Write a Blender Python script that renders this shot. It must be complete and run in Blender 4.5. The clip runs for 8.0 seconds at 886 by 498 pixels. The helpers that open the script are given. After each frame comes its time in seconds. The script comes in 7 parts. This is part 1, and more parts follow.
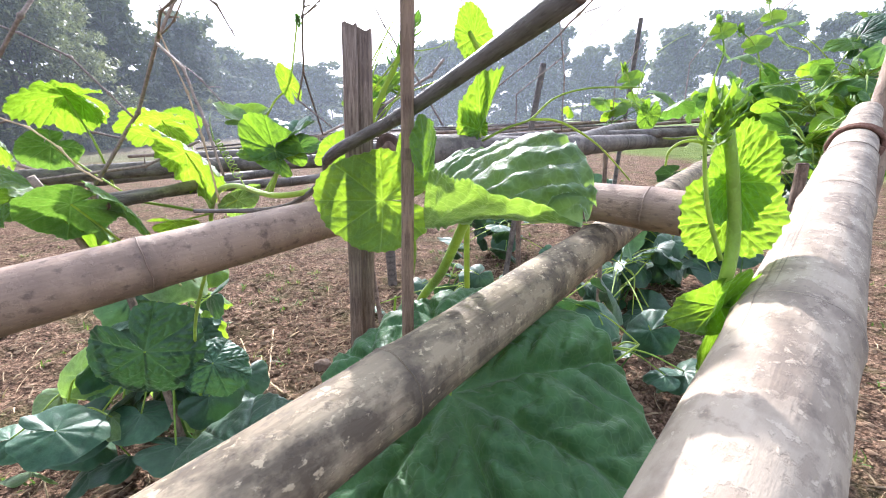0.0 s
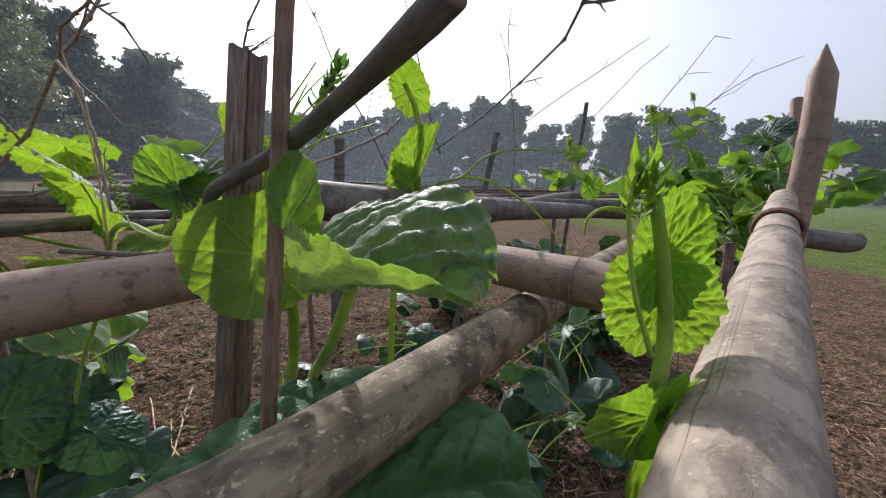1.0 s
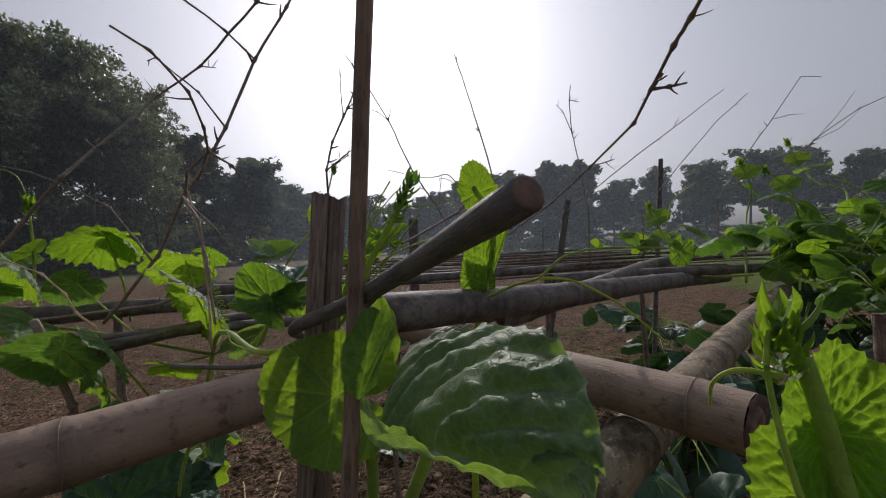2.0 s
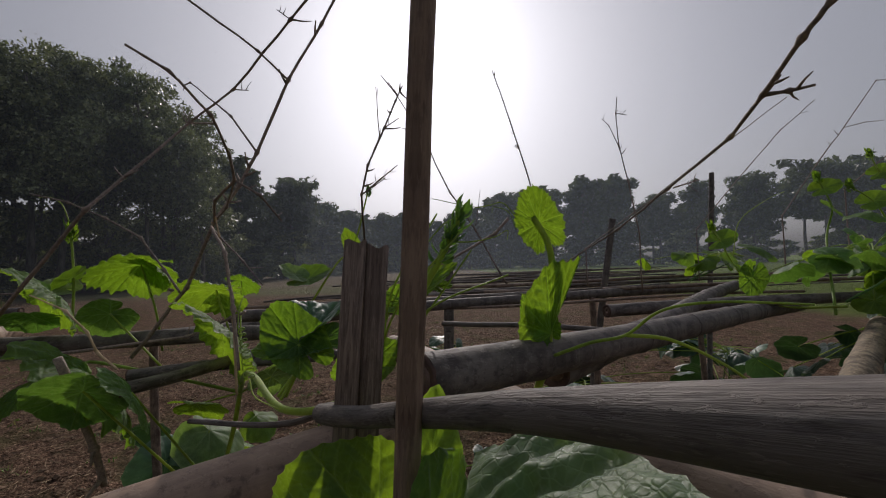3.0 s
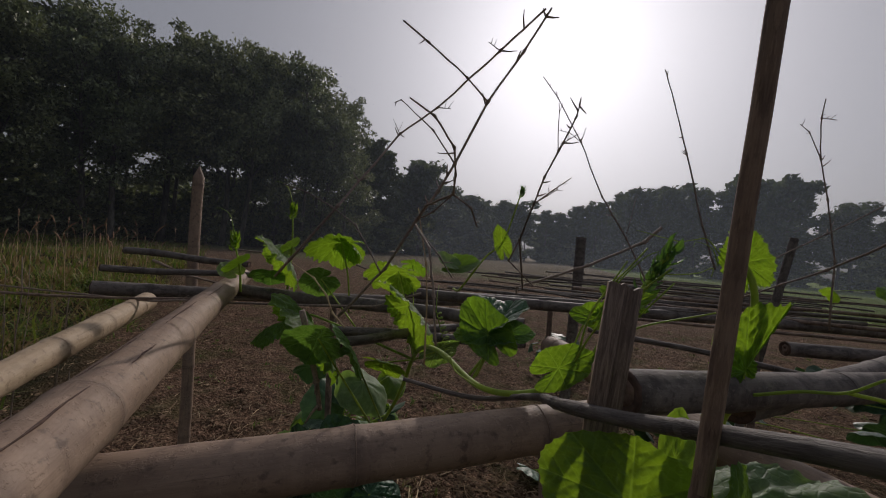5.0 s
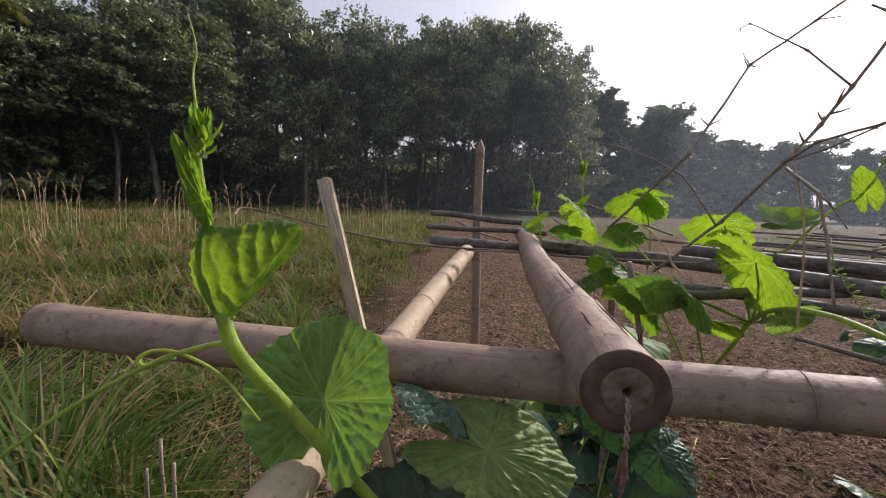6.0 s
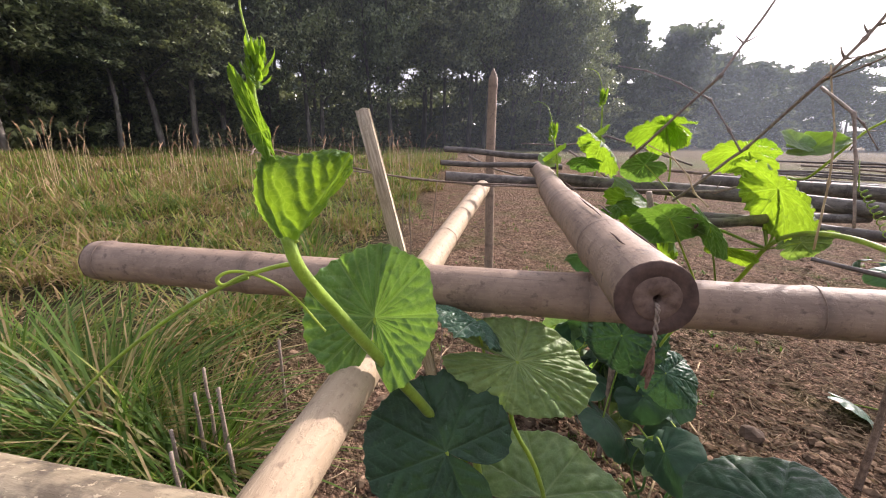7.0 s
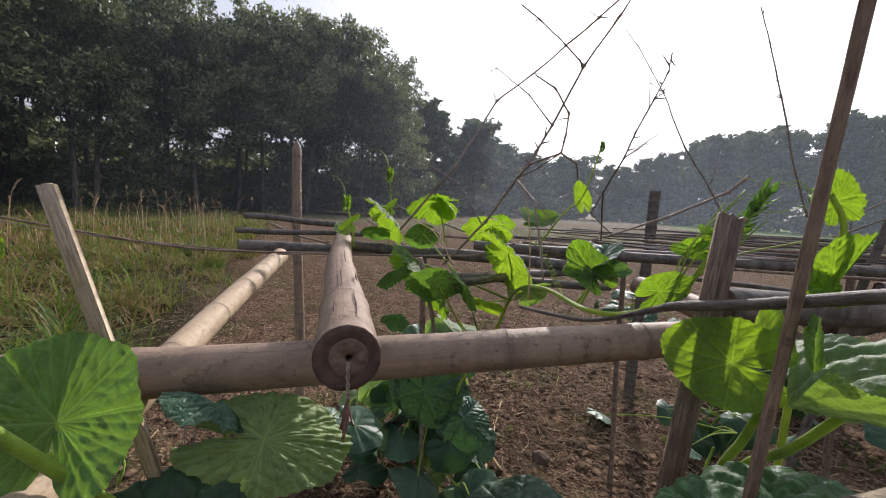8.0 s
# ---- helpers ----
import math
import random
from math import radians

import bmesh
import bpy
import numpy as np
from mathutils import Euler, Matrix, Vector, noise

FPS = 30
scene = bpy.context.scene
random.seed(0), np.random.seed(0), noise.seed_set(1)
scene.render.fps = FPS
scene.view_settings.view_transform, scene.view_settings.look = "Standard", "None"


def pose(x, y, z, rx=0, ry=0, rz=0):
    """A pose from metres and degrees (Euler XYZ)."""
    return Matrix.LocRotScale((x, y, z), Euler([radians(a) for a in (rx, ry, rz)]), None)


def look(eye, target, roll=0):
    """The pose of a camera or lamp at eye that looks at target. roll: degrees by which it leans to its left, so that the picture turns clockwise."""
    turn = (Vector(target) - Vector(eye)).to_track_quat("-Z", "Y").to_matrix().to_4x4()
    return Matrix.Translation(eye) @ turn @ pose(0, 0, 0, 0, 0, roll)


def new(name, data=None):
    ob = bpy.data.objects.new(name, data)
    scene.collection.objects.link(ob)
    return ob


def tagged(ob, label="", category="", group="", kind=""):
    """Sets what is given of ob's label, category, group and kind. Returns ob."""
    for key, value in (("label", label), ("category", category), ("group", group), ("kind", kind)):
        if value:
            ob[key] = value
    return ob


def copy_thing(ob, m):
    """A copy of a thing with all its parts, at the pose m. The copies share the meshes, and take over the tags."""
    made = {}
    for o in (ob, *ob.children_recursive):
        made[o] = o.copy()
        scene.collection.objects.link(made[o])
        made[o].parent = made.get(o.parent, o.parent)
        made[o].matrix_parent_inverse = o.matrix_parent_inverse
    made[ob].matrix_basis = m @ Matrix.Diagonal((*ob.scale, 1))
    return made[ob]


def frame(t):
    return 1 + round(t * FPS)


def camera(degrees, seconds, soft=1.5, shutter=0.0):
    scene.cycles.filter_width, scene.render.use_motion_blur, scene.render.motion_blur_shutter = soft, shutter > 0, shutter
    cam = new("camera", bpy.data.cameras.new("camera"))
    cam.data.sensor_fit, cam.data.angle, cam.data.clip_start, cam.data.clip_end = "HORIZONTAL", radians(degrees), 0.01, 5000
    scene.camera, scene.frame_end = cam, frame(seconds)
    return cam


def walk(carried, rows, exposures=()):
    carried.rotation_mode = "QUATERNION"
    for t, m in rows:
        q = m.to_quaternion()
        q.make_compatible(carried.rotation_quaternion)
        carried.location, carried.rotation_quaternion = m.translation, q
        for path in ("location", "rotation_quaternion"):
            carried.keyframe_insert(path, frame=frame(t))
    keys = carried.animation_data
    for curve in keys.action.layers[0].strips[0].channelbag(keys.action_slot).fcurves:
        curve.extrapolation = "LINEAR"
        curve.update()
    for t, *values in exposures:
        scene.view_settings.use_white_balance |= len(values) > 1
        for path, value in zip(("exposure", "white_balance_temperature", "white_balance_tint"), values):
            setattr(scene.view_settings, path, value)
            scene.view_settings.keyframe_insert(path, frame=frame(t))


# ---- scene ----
cam = camera(97.35, 8.0, 1.1)
PATH = [
    (0, (0.0674, 0.085, 0.7206), (0.1045, 1.9871, 0.1037), -2.36),
    (0.2, (0.083, 0.112, 0.718), (0.165, 2.031, 0.159), -1.2),
    (0.5, (0.087, 0.142, 0.7052), (0.3338, 2.0955, 0.3549), 2.19),
    (1, (0.1142, 0.14, 0.7136), (0.3751, 2.0936, 0.3741), 2.49),
    (1.5, (0.1207, 0.125, 0.7385), (0.2224, 2.1161, 0.5793), 1.20),
    (1.8, (0.116, 0.147, 0.748), (0.063, 2.147, 0.754), -1.1),
    (2, (0.1131, 0.159, 0.7556), (-0.0009, 2.1557, 0.755), -2.00),
    (2.2, (0.1042, 0.176, 0.7608), (-0.0554, 2.1695, 0.7842), -2.50),
    (3.3, (0.0841, 0.242, 0.8052), (-0.1959, 2.217, 0.9501), -1.59),
    (3.5, (0.0875, 0.244, 0.8222), (-0.1217, 2.2244, 1.0077), -1.10),
    (4, (0.1038, 0.298, 0.8388), (0.113, 2.2953, 0.9416), -1.20),
    (4.2, (0.1069, 0.311, 0.8398), (0.1662, 2.3072, 0.9476), -0.90),
    (5.3, (-0.0521, 0.05, 0.7971), (-1.2737, 1.6302, 0.6946), 5.85),
    (5.5, (-0.0863, 0.015, 0.7868), (-1.472, 1.4468, 0.6138), 5.23),
    (6, (-0.1224, -0.049, 0.7806), (-1.7729, 1.0508, 0.5232), 2.83),
    (6.5, (-0.1354, -0.095, 0.7818), (-1.9071, 0.798, 0.5298), 1.85),
    (6.8, (-0.127, -0.102, 0.777), (-1.852, 0.844, 0.414), 2.2),
    (7, (-0.1176, -0.084, 0.7715), (-1.7339, 0.9521, 0.2111), 1.32),
    (7.5, (-0.0714, -0.041, 0.7795), (-1.4056, 1.4143, 0.4603), 3.70),
    (8, (-0.0202, -0.039, 0.7914), (-1.0924, 1.6363, 0.5819), 3.08),
]
walk(cam, [(t, look(eye, goal, lean)) for t, eye, goal, lean in PATH],
     [(0.0, 1.75, 5750, 14), (0.5, 1.1, 5800, 14), (1.0, 0.3, 6000, 15), (1.5, -0.08, 6200, 15), (2.0, -0.75, 6250, 15), (3.3, -1.2, 6450, 15), (4.2, -1.55, 6550, 16), (5.3, -1.25, 6350, 15), (5.5, -0.55, 6200, 15), (6.0, 0.12, 6350, 18), (6.5, 0.5, 6500, 20), (7.0, 0.95, 6500, 21), (7.5, 0.95, 6200, 15), (8.0, 0.22, 6250, 14)])

# ---- world and light ----
SUN_EL, SUN_AZ = 29.2, 9.0  # degrees; azimuth to the left of +y
sun_way = Vector((-math.sin(radians(SUN_AZ)) * math.cos(radians(SUN_EL)), math.cos(radians(SUN_AZ)) * math.cos(radians(SUN_EL)), math.sin(radians(SUN_EL))))
world = bpy.data.worlds.new("hazy_morning")
scene.world = world
world.use_nodes = True
wn = world.node_tree
sky = wn.nodes.new("ShaderNodeTexSky")
sky.sky_type = "NISHITA"
sky.sun_disc = False
sky.sun_elevation = radians(SUN_EL)
sky.sun_rotation = radians(-SUN_AZ)
sky.air_density, sky.dust_density, sky.ozone_density = 1.4, 7.0, 1.0
pale = wn.nodes.new("ShaderNodeHueSaturation")
pale.inputs["Saturation"].default_value = 0.38
soft = wn.nodes.new("ShaderNodeGamma")
soft.inputs[1].default_value = 0.55
wn.links.new(sky.outputs[0], soft.inputs[0])
wn.links.new(soft.outputs[0], pale.inputs["Color"])
cool = wn.nodes.new("ShaderNodeMix")
cool.data_type, cool.blend_type = "RGBA", "MULTIPLY"
cool.inputs[0].default_value = 1.0
cool.inputs[7].default_value = (1.86, 1.93, 2.12, 1)
wn.links.new(pale.outputs[0], cool.inputs[6])
wn.links.new(cool.outputs[2], wn.nodes["Background"].inputs[0])
wn.nodes["Background"].inputs[1].default_value = 0.15
lamp = bpy.data.lights.new("sun", "SUN")
lamp.energy, lamp.angle, lamp.color = 3.8, radians(0.9), (1.0, 0.925, 0.83)
sun = new("sun", lamp)
sun.matrix_world = look(sun_way * 50, (0, 0, 0))


# ---- scale of the ground plan ----
# The bed lies 1.37 m under the eye. The ground, what grows on it and the trees are drawn at 4/7 of true size about EYE; LOW sets them to it.
EYE, FULL = Vector((0.0, 0.05, 0.78)), 1.75
SOIL = EYE.z * (1 - FULL)
LOW = Matrix.Translation(EYE) @ Matrix.Scale(FULL, 4) @ Matrix.Translation(-EYE)


def lowered(ob, m=None):
    """Set a finished top-level thing from the drawn plan to its true size and place."""
    ob.matrix_basis = (m or LOW) @ ob.matrix_basis
    return ob


# ---- materials ----
def material(name):
    m = bpy.data.materials.new(name)
    m.use_nodes = True
    m.node_tree.nodes.clear()
    return m, m.node_tree


def nd(tree, kind, **inputs):
    n = tree.nodes.new(kind)
    for k, v in inputs.items():
        n.inputs[k.replace("_", " ")].default_value = v
    return n


def ramp(tree, fac, stops):
    r = tree.nodes.new("ShaderNodeValToRGB")
    while len(r.color_ramp.elements) < len(stops):
        r.color_ramp.elements.new(0.5)
    for e, (p, c) in zip(r.color_ramp.elements, stops):
        e.position, e.color = p, (*c, 1)
    tree.links.new(fac, r.inputs[0])
    return r.outputs[0]


def mixed(tree, kind, fac, a, b):
    n = tree.nodes.new("ShaderNodeMix")
    n.data_type, n.blend_type = "RGBA", kind
    for sock, v in ((n.inputs[0], fac), (n.inputs[6], a), (n.inputs[7], b)):
        if isinstance(v, (int, float, tuple)):
            sock.default_value = (*v, 1) if isinstance(v, tuple) else v
        else:
            tree.links.new(v, sock)
    return n.outputs[2]


def math_node(tree, op, a, b=0.5):
    n = tree.nodes.new("ShaderNodeMath")
    n.operation = op
    for sock, v in ((n.inputs[0], a), (n.inputs[1], b)):
        if isinstance(v, (int, float)):
            sock.default_value = v
        else:
            tree.links.new(v, sock)
    return n.outputs[0]


def noise_of(tree, scale, detail=4.0, rough=0.55, stretch=None, coord="Object"):
    tc = tree.nodes.new("ShaderNodeTexCoord")
    src = tc.outputs[coord]
    if stretch:
        mp = tree.nodes.new("ShaderNodeMapping")
        mp.inputs["Scale"].default_value = stretch
        tree.links.new(src, mp.inputs[0])
        src = mp.outputs[0]
    n = nd(tree, "ShaderNodeTexNoise", Scale=scale, Detail=detail, Roughness=rough)
    tree.links.new(src, n.inputs["Vector"])
    return n.outputs[0]


def finish(tree, color, rough, height=None, bump=0.3, dist=0.002, spec=0.3, translucent=None, amount=0.0, sheen=0.0):
    p = nd(tree, "ShaderNodeBsdfPrincipled")
    p.inputs["Specular IOR Level"].default_value = spec
    if sheen:
        p.inputs["Sheen Weight"].default_value = sheen
        p.inputs["Sheen Roughness"].default_value = 0.4
    tree.links.new(color, p.inputs["Base Color"])
    if isinstance(rough, float):
        p.inputs["Roughness"].default_value = rough
    else:
        tree.links.new(rough, p.inputs["Roughness"])
    if height is not None:
        b = nd(tree, "ShaderNodeBump", Strength=bump, Distance=dist)
        tree.links.new(height, b.inputs["Height"])
        tree.links.new(b.outputs[0], p.inputs["Normal"])
    out = tree.nodes.new("ShaderNodeOutputMaterial")
    end = p.outputs[0]
    if translucent is not None:
        tl = tree.nodes.new("ShaderNodeBsdfTranslucent")
        tree.links.new(translucent, tl.inputs[0])
        mx = tree.nodes.new("ShaderNodeMixShader")
        mx.inputs[0].default_value = amount
        tree.links.new(end, mx.inputs[1])
        tree.links.new(tl.outputs[0], mx.inputs[2])
        end = mx.outputs[0]
    tree.links.new(end, out.inputs[0])


def attribute(tree, name):
    a = tree.nodes.new("ShaderNodeAttribute")
    a.attribute_name = name
    return a.outputs["Fac"]


def random_of(tree):
    return tree.nodes.new("ShaderNodeObjectInfo").outputs["Random"]


def island_random(tree):
    return tree.nodes.new("ShaderNodeNewGeometry").outputs["Random Per Island"]


def bamboo_material(name, pale, mid, dark, stain, rough=0.55, lichen=0.4, scale=0.8):
    """Weathered bamboo. 'along' runs down the pole in metres, 'round' about it: streaks, blotches, dark bands at the nodes."""
    m, t = material(name)
    cb = t.nodes.new("ShaderNodeCombineXYZ")
    t.links.new(attribute(t, "along"), cb.inputs[0])
    t.links.new(attribute(t, "round"), cb.inputs[1])
    t.links.new(math_node(t, "MULTIPLY", random_of(t), 37.0), cb.inputs[2])
    def n(scale, stretch, detail=4.0):
        mp = t.nodes.new("ShaderNodeMapping")
        mp.inputs["Scale"].default_value = stretch
        t.links.new(cb.outputs[0], mp.inputs[0])
        x = nd(t, "ShaderNodeTexNoise", Scale=scale, Detail=detail, Roughness=0.6)
        t.links.new(mp.outputs[0], x.inputs["Vector"])
        return x.outputs[0]
    fibres = n(1.0, (7, 17, 1), 7)
    blotch = n(1.0, (34, 3.2, 1), 9)
    fine = n(1.0, (110, 26, 1), 5)
    base = ramp(t, math_node(t, "ADD", math_node(t, "MULTIPLY", fibres, 0.45), math_node(t, "MULTIPLY", n(1.0, (5, 2.2, 1), 7), 0.55)), [(0.38, mid), (0.62, pale)])
    base = mixed(t, "MIX", ramp(t, blotch, [(0.47, (0, 0, 0)), (0.60, (0.25 + 0.75 * scale,) * 3)]), base, dark)
    spots = ramp(t, n(1.0, (85, 8, 1), 7), [(0.57, (0, 0, 0)), (0.68, (1, 1, 1))])
    base = mixed(t, "MIX", math_node(t, "MULTIPLY", spots, 0.6), base, stain)
    peel = ramp(t, n(1.0, (26, 2.4, 1), 9), [(0.505, (0, 0, 0)), (0.535, (1, 1, 1))])
    base = mixed(t, "MULTIPLY", math_node(t, "MULTIPLY", peel, scale), base, (0.72, 0.70, 0.70))
    flakes = ramp(t, n(1.0, (150, 14, 1), 6), [(0.59, (0, 0, 0)), (0.64, (1, 1, 1))])
    base = mixed(t, "MIX", math_node(t, "MULTIPLY", flakes, lichen), base, tuple(min(1.0, c * 1.35) for c in pale))
    base = mixed(t, "MIX", math_node(t, "MULTIPLY", attribute(t, "node"), 0.4), base, stain)
    h = math_node(t, "ADD", math_node(t, "MULTIPLY", fibres, 0.7), math_node(t, "MULTIPLY", fine, 0.6))
    crack = ramp(t, n(1.0, (2.2, 34, 1), 2), [(0.25, (1, 1, 1)), (0.28, (0, 0, 0))])
    base = mixed(t, "MIX", math_node(t, "MULTIPLY", crack, 0.55), base, stain)
    h = math_node(t, "ADD", h, math_node(t, "MULTIPLY", crack, -1.2))
    h = math_node(t, "ADD", h, math_node(t, "MULTIPLY", flakes, 0.35))
    h = math_node(t, "ADD", h, math_node(t, "MULTIPLY", peel, -0.3))
    finish(t, base, math_node(t, "ADD", math_node(t, "MULTIPLY", fine, 0.3), rough - 0.05), h, 0.6, 0.0012, 0.25)
    return m


BAMBOO = bamboo_material("weathered_bamboo", (0.37, 0.265, 0.195), (0.29, 0.205, 0.15), (0.20, 0.14, 0.108), (0.075, 0.052, 0.045), 0.5, 0.15, 0.3)
BAMBOO_PALE = bamboo_material("pale_bamboo", (0.43, 0.355, 0.27), (0.37, 0.30, 0.225), (0.24, 0.19, 0.145), (0.125, 0.095, 0.078), 0.6, 0.5)
BAMBOO_MOSSY = bamboo_material("mossy_bamboo", (0.34, 0.275, 0.185), (0.24, 0.19, 0.125), (0.10, 0.078, 0.055), (0.05, 0.04, 0.036), 0.65, 0.9)
BAMBOO_TAN = bamboo_material("tan_bamboo", (0.52, 0.40, 0.275), (0.45, 0.335, 0.225), (0.34, 0.25, 0.17), (0.17, 0.115, 0.085), 0.5, 0.12, 0.15)
BAMBOO_DARK = bamboo_material("grey_bamboo", (0.22, 0.19, 0.165), (0.16, 0.135, 0.12), (0.09, 0.077, 0.07), (0.045, 0.038, 0.036))
SPLIT = bamboo_material("split_bamboo", (0.34, 0.25, 0.19), (0.235, 0.17, 0.13), (0.15, 0.105, 0.082), (0.08, 0.05, 0.04))
SPLIT_TAN = bamboo_material("brown_lath", (0.36, 0.25, 0.175), (0.27, 0.18, 0.125), (0.20, 0.13, 0.095), (0.11, 0.07, 0.055), 0.6, 0.2)
SLAT = bamboo_material("bleached_slat", (0.66, 0.54, 0.40), (0.52, 0.41, 0.29), (0.40, 0.30, 0.21), (0.2, 0.14, 0.1))


def simple(name, a, b, scale, rough=0.7, bump=0.4, dist=0.002, stretch=None, spec=0.2, by=None):
    m, t = material(name)
    n = noise_of(t, scale, 6, 0.62, stretch)
    c = ramp(t, n, [(0.32, a), (0.68, b)])
    if by == "object":
        c = mixed(t, "MULTIPLY", 0.5, c, ramp(t, random_of(t), [(0.0, (0.55, 0.55, 0.55)), (1.0, (1.3, 1.25, 1.2))]))
    if by == "island":
        c = mixed(t, "MULTIPLY", 0.8, c, ramp(t, island_random(t), [(0.0, (0.45, 0.43, 0.4)), (1.0, (1.5, 1.4, 1.3))]))
    finish(t, c, rough, n, bump, dist, spec)
    return m


CUT_WOOD = simple("cut_bamboo_wood", (0.11, 0.07, 0.055), (0.26, 0.175, 0.135), 110, 0.8, 0.6, 0.002)
CUT_RIM = simple("weathered_bamboo_rim", (0.07, 0.045, 0.038), (0.15, 0.095, 0.075), 90, 0.85, 0.6, 0.002)
TWIG = simple("dry_twig", (0.17, 0.13, 0.105), (0.38, 0.30, 0.24), 220, 0.7, 0.5, 0.0008, None, 0.25, "object")
TWINE = simple("brown_twine", (0.12, 0.06, 0.045), (0.25, 0.14, 0.10), 400, 0.9, 0.8, 0.001)
BARK = simple("grey_bark", (0.085, 0.075, 0.064), (0.26, 0.23, 0.195), 7, 0.9, 0.8, 0.03, (1, 1, 0.25), 0.15, "object")
SOILBIT = simple("soil_clod", (0.11, 0.076, 0.052), (0.25, 0.178, 0.122), 45, 0.95, 0.8, 0.004, None, 0.1, "island")
LITTER = simple("dry_litter", (0.19, 0.135, 0.085), (0.50, 0.40, 0.27), 60, 0.85, 0.2, 0.001, None, 0.15, "island")
STRAWBIT = simple("straw", (0.36, 0.27, 0.16), (0.62, 0.50, 0.33), 60, 0.8, 0.2, 0.001, None, 0.2, "island")
STONE = simple("earth_clod", (0.055, 0.038, 0.028), (0.16, 0.112, 0.08), 30, 0.9, 0.8, 0.006)


def leaf_material(name, top, vein, glow, amount=0.5, rough=0.5, sheen=0.2, pale=0.0):
    """Pumpkin leaf: quilted green blade with paler veins, thin enough for the sun to shine through."""
    m, t = material(name)
    v = attribute(t, "vein")
    n = noise_of(t, 60, 6)
    big = noise_of(t, 16, 3)
    tc = t.nodes.new("ShaderNodeTexCoord")
    net = nd(t, "ShaderNodeTexVoronoi", Scale=170.0)
    net.feature = "DISTANCE_TO_EDGE"
    t.links.new(tc.outputs["Object"], net.inputs["Vector"])
    mesh = ramp(t, net.outputs["Distance"], [(0.0, (0, 0, 0)), (0.12, (1, 1, 1))])
    lines = math_node(t, "MULTIPLY", math_node(t, "SUBTRACT", 1.0, mesh), 0.28)
    c = ramp(t, n, [(0.3, tuple(x * 0.72 for x in top)), (0.7, tuple(x * 1.28 for x in top))])
    c = mixed(t, "MULTIPLY", 0.7, c, ramp(t, big, [(0.3, (0.75, 0.8, 0.8)), (0.7, (1.25, 1.15, 1.0))]))
    c = mixed(t, "MIX", math_node(t, "MULTIPLY", v, 0.5), c, vein)
    c = mixed(t, "MULTIPLY", 0.6, c, ramp(t, random_of(t), [(0.0, (0.7, 0.8, 0.78)), (1.0, (1.3, 1.15, 1.05))]))
    c = mixed(t, "MIX", math_node(t, "MULTIPLY", lines, 0.5), c, vein)
    pits = ramp(t, noise_of(t, 110, 2), [(0.70, (0, 0, 0)), (0.75, (1, 1, 1))])
    c = mixed(t, "MIX", math_node(t, "MULTIPLY", pits, 0.2), c, (0.4, 0.42, 0.3))
    g = ramp(t, big, [(0.3, tuple(x * 0.8 for x in glow)), (0.7, tuple(x * 1.15 for x in glow))])
    g = mixed(t, "MULTIPLY", 0.5, g, ramp(t, n, [(0.3, (0.75, 0.8, 0.7)), (0.7, (1.2, 1.15, 1.2))]))
    g = mixed(t, "MIX", math_node(t, "MULTIPLY", v, 0.55), g, tuple(min(1, x * 1.55 + 0.03) for x in glow))
    g = mixed(t, "MULTIPLY", 0.55, g, ramp(t, random_of(t), [(0.0, (0.65, 0.8, 0.7)), (1.0, (1.25, 1.12, 1.1))]))
    g = mixed(t, "MIX", lines, g, tuple(min(1, x * 1.4 + 0.02) for x in glow))
    h = math_node(t, "ADD", math_node(t, "MULTIPLY", n, 0.5), math_node(t, "MULTIPLY", mesh, 0.14))
    h = math_node(t, "ADD", h, math_node(t, "MULTIPLY", v, -0.5))
    finish(t, c, rough, h, 0.8, 0.0019, 0.35, g, amount, sheen)
    return m


LEAF = leaf_material("pumpkin_leaf", (0.065, 0.155, 0.028), (0.20, 0.31, 0.10), (0.27, 0.45, 0.016), 0.5, 0.55)
# deep blue-green leaf, its colour darkened further to stand for shade
LEAF_SHADE_TONE = leaf_material("shaded_pumpkin_leaf", (0.026, 0.070, 0.037), (0.065, 0.12, 0.07), (0.09, 0.22, 0.04), 0.10, 0.40)
LEAF_PALE = leaf_material("bloomy_pumpkin_leaf", (0.14, 0.24, 0.105), (0.38, 0.47, 0.28), (0.27, 0.44, 0.05), 0.42, 0.6, 0.5)
LEAF_MID = leaf_material("green_pumpkin_leaf", (0.07, 0.175, 0.045), (0.25, 0.36, 0.15), (0.20, 0.38, 0.035), 0.33, 0.5, 0.15)
# yellow-green leaf, colour lightened in place of sun that the rail blocks
LEAF_LIGHTENED = leaf_material("fresh_pumpkin_leaf", (0.20, 0.31, 0.12), (0.36, 0.46, 0.22), (0.24, 0.40, 0.04), 0.24, 0.5, 0.25)
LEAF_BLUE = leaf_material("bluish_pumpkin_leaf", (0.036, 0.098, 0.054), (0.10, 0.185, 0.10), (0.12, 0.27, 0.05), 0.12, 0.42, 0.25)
LEAF_BROAD = leaf_material("broad_pumpkin_leaf", (0.062, 0.155, 0.058), (0.13, 0.25, 0.11), (0.18, 0.36, 0.05), 0.24, 0.45, 0.2)
LEAF_SILVER = leaf_material("silvery_pumpkin_leaf", (0.10, 0.185, 0.085), (0.36, 0.45, 0.30), (0.30, 0.47, 0.04), 0.40, 0.5, 0.5)
STEM = leaf_material("vine_stem", (0.30, 0.43, 0.055), (0.36, 0.48, 0.12), (0.46, 0.60, 0.08), 0.26, 0.5, 0.3)


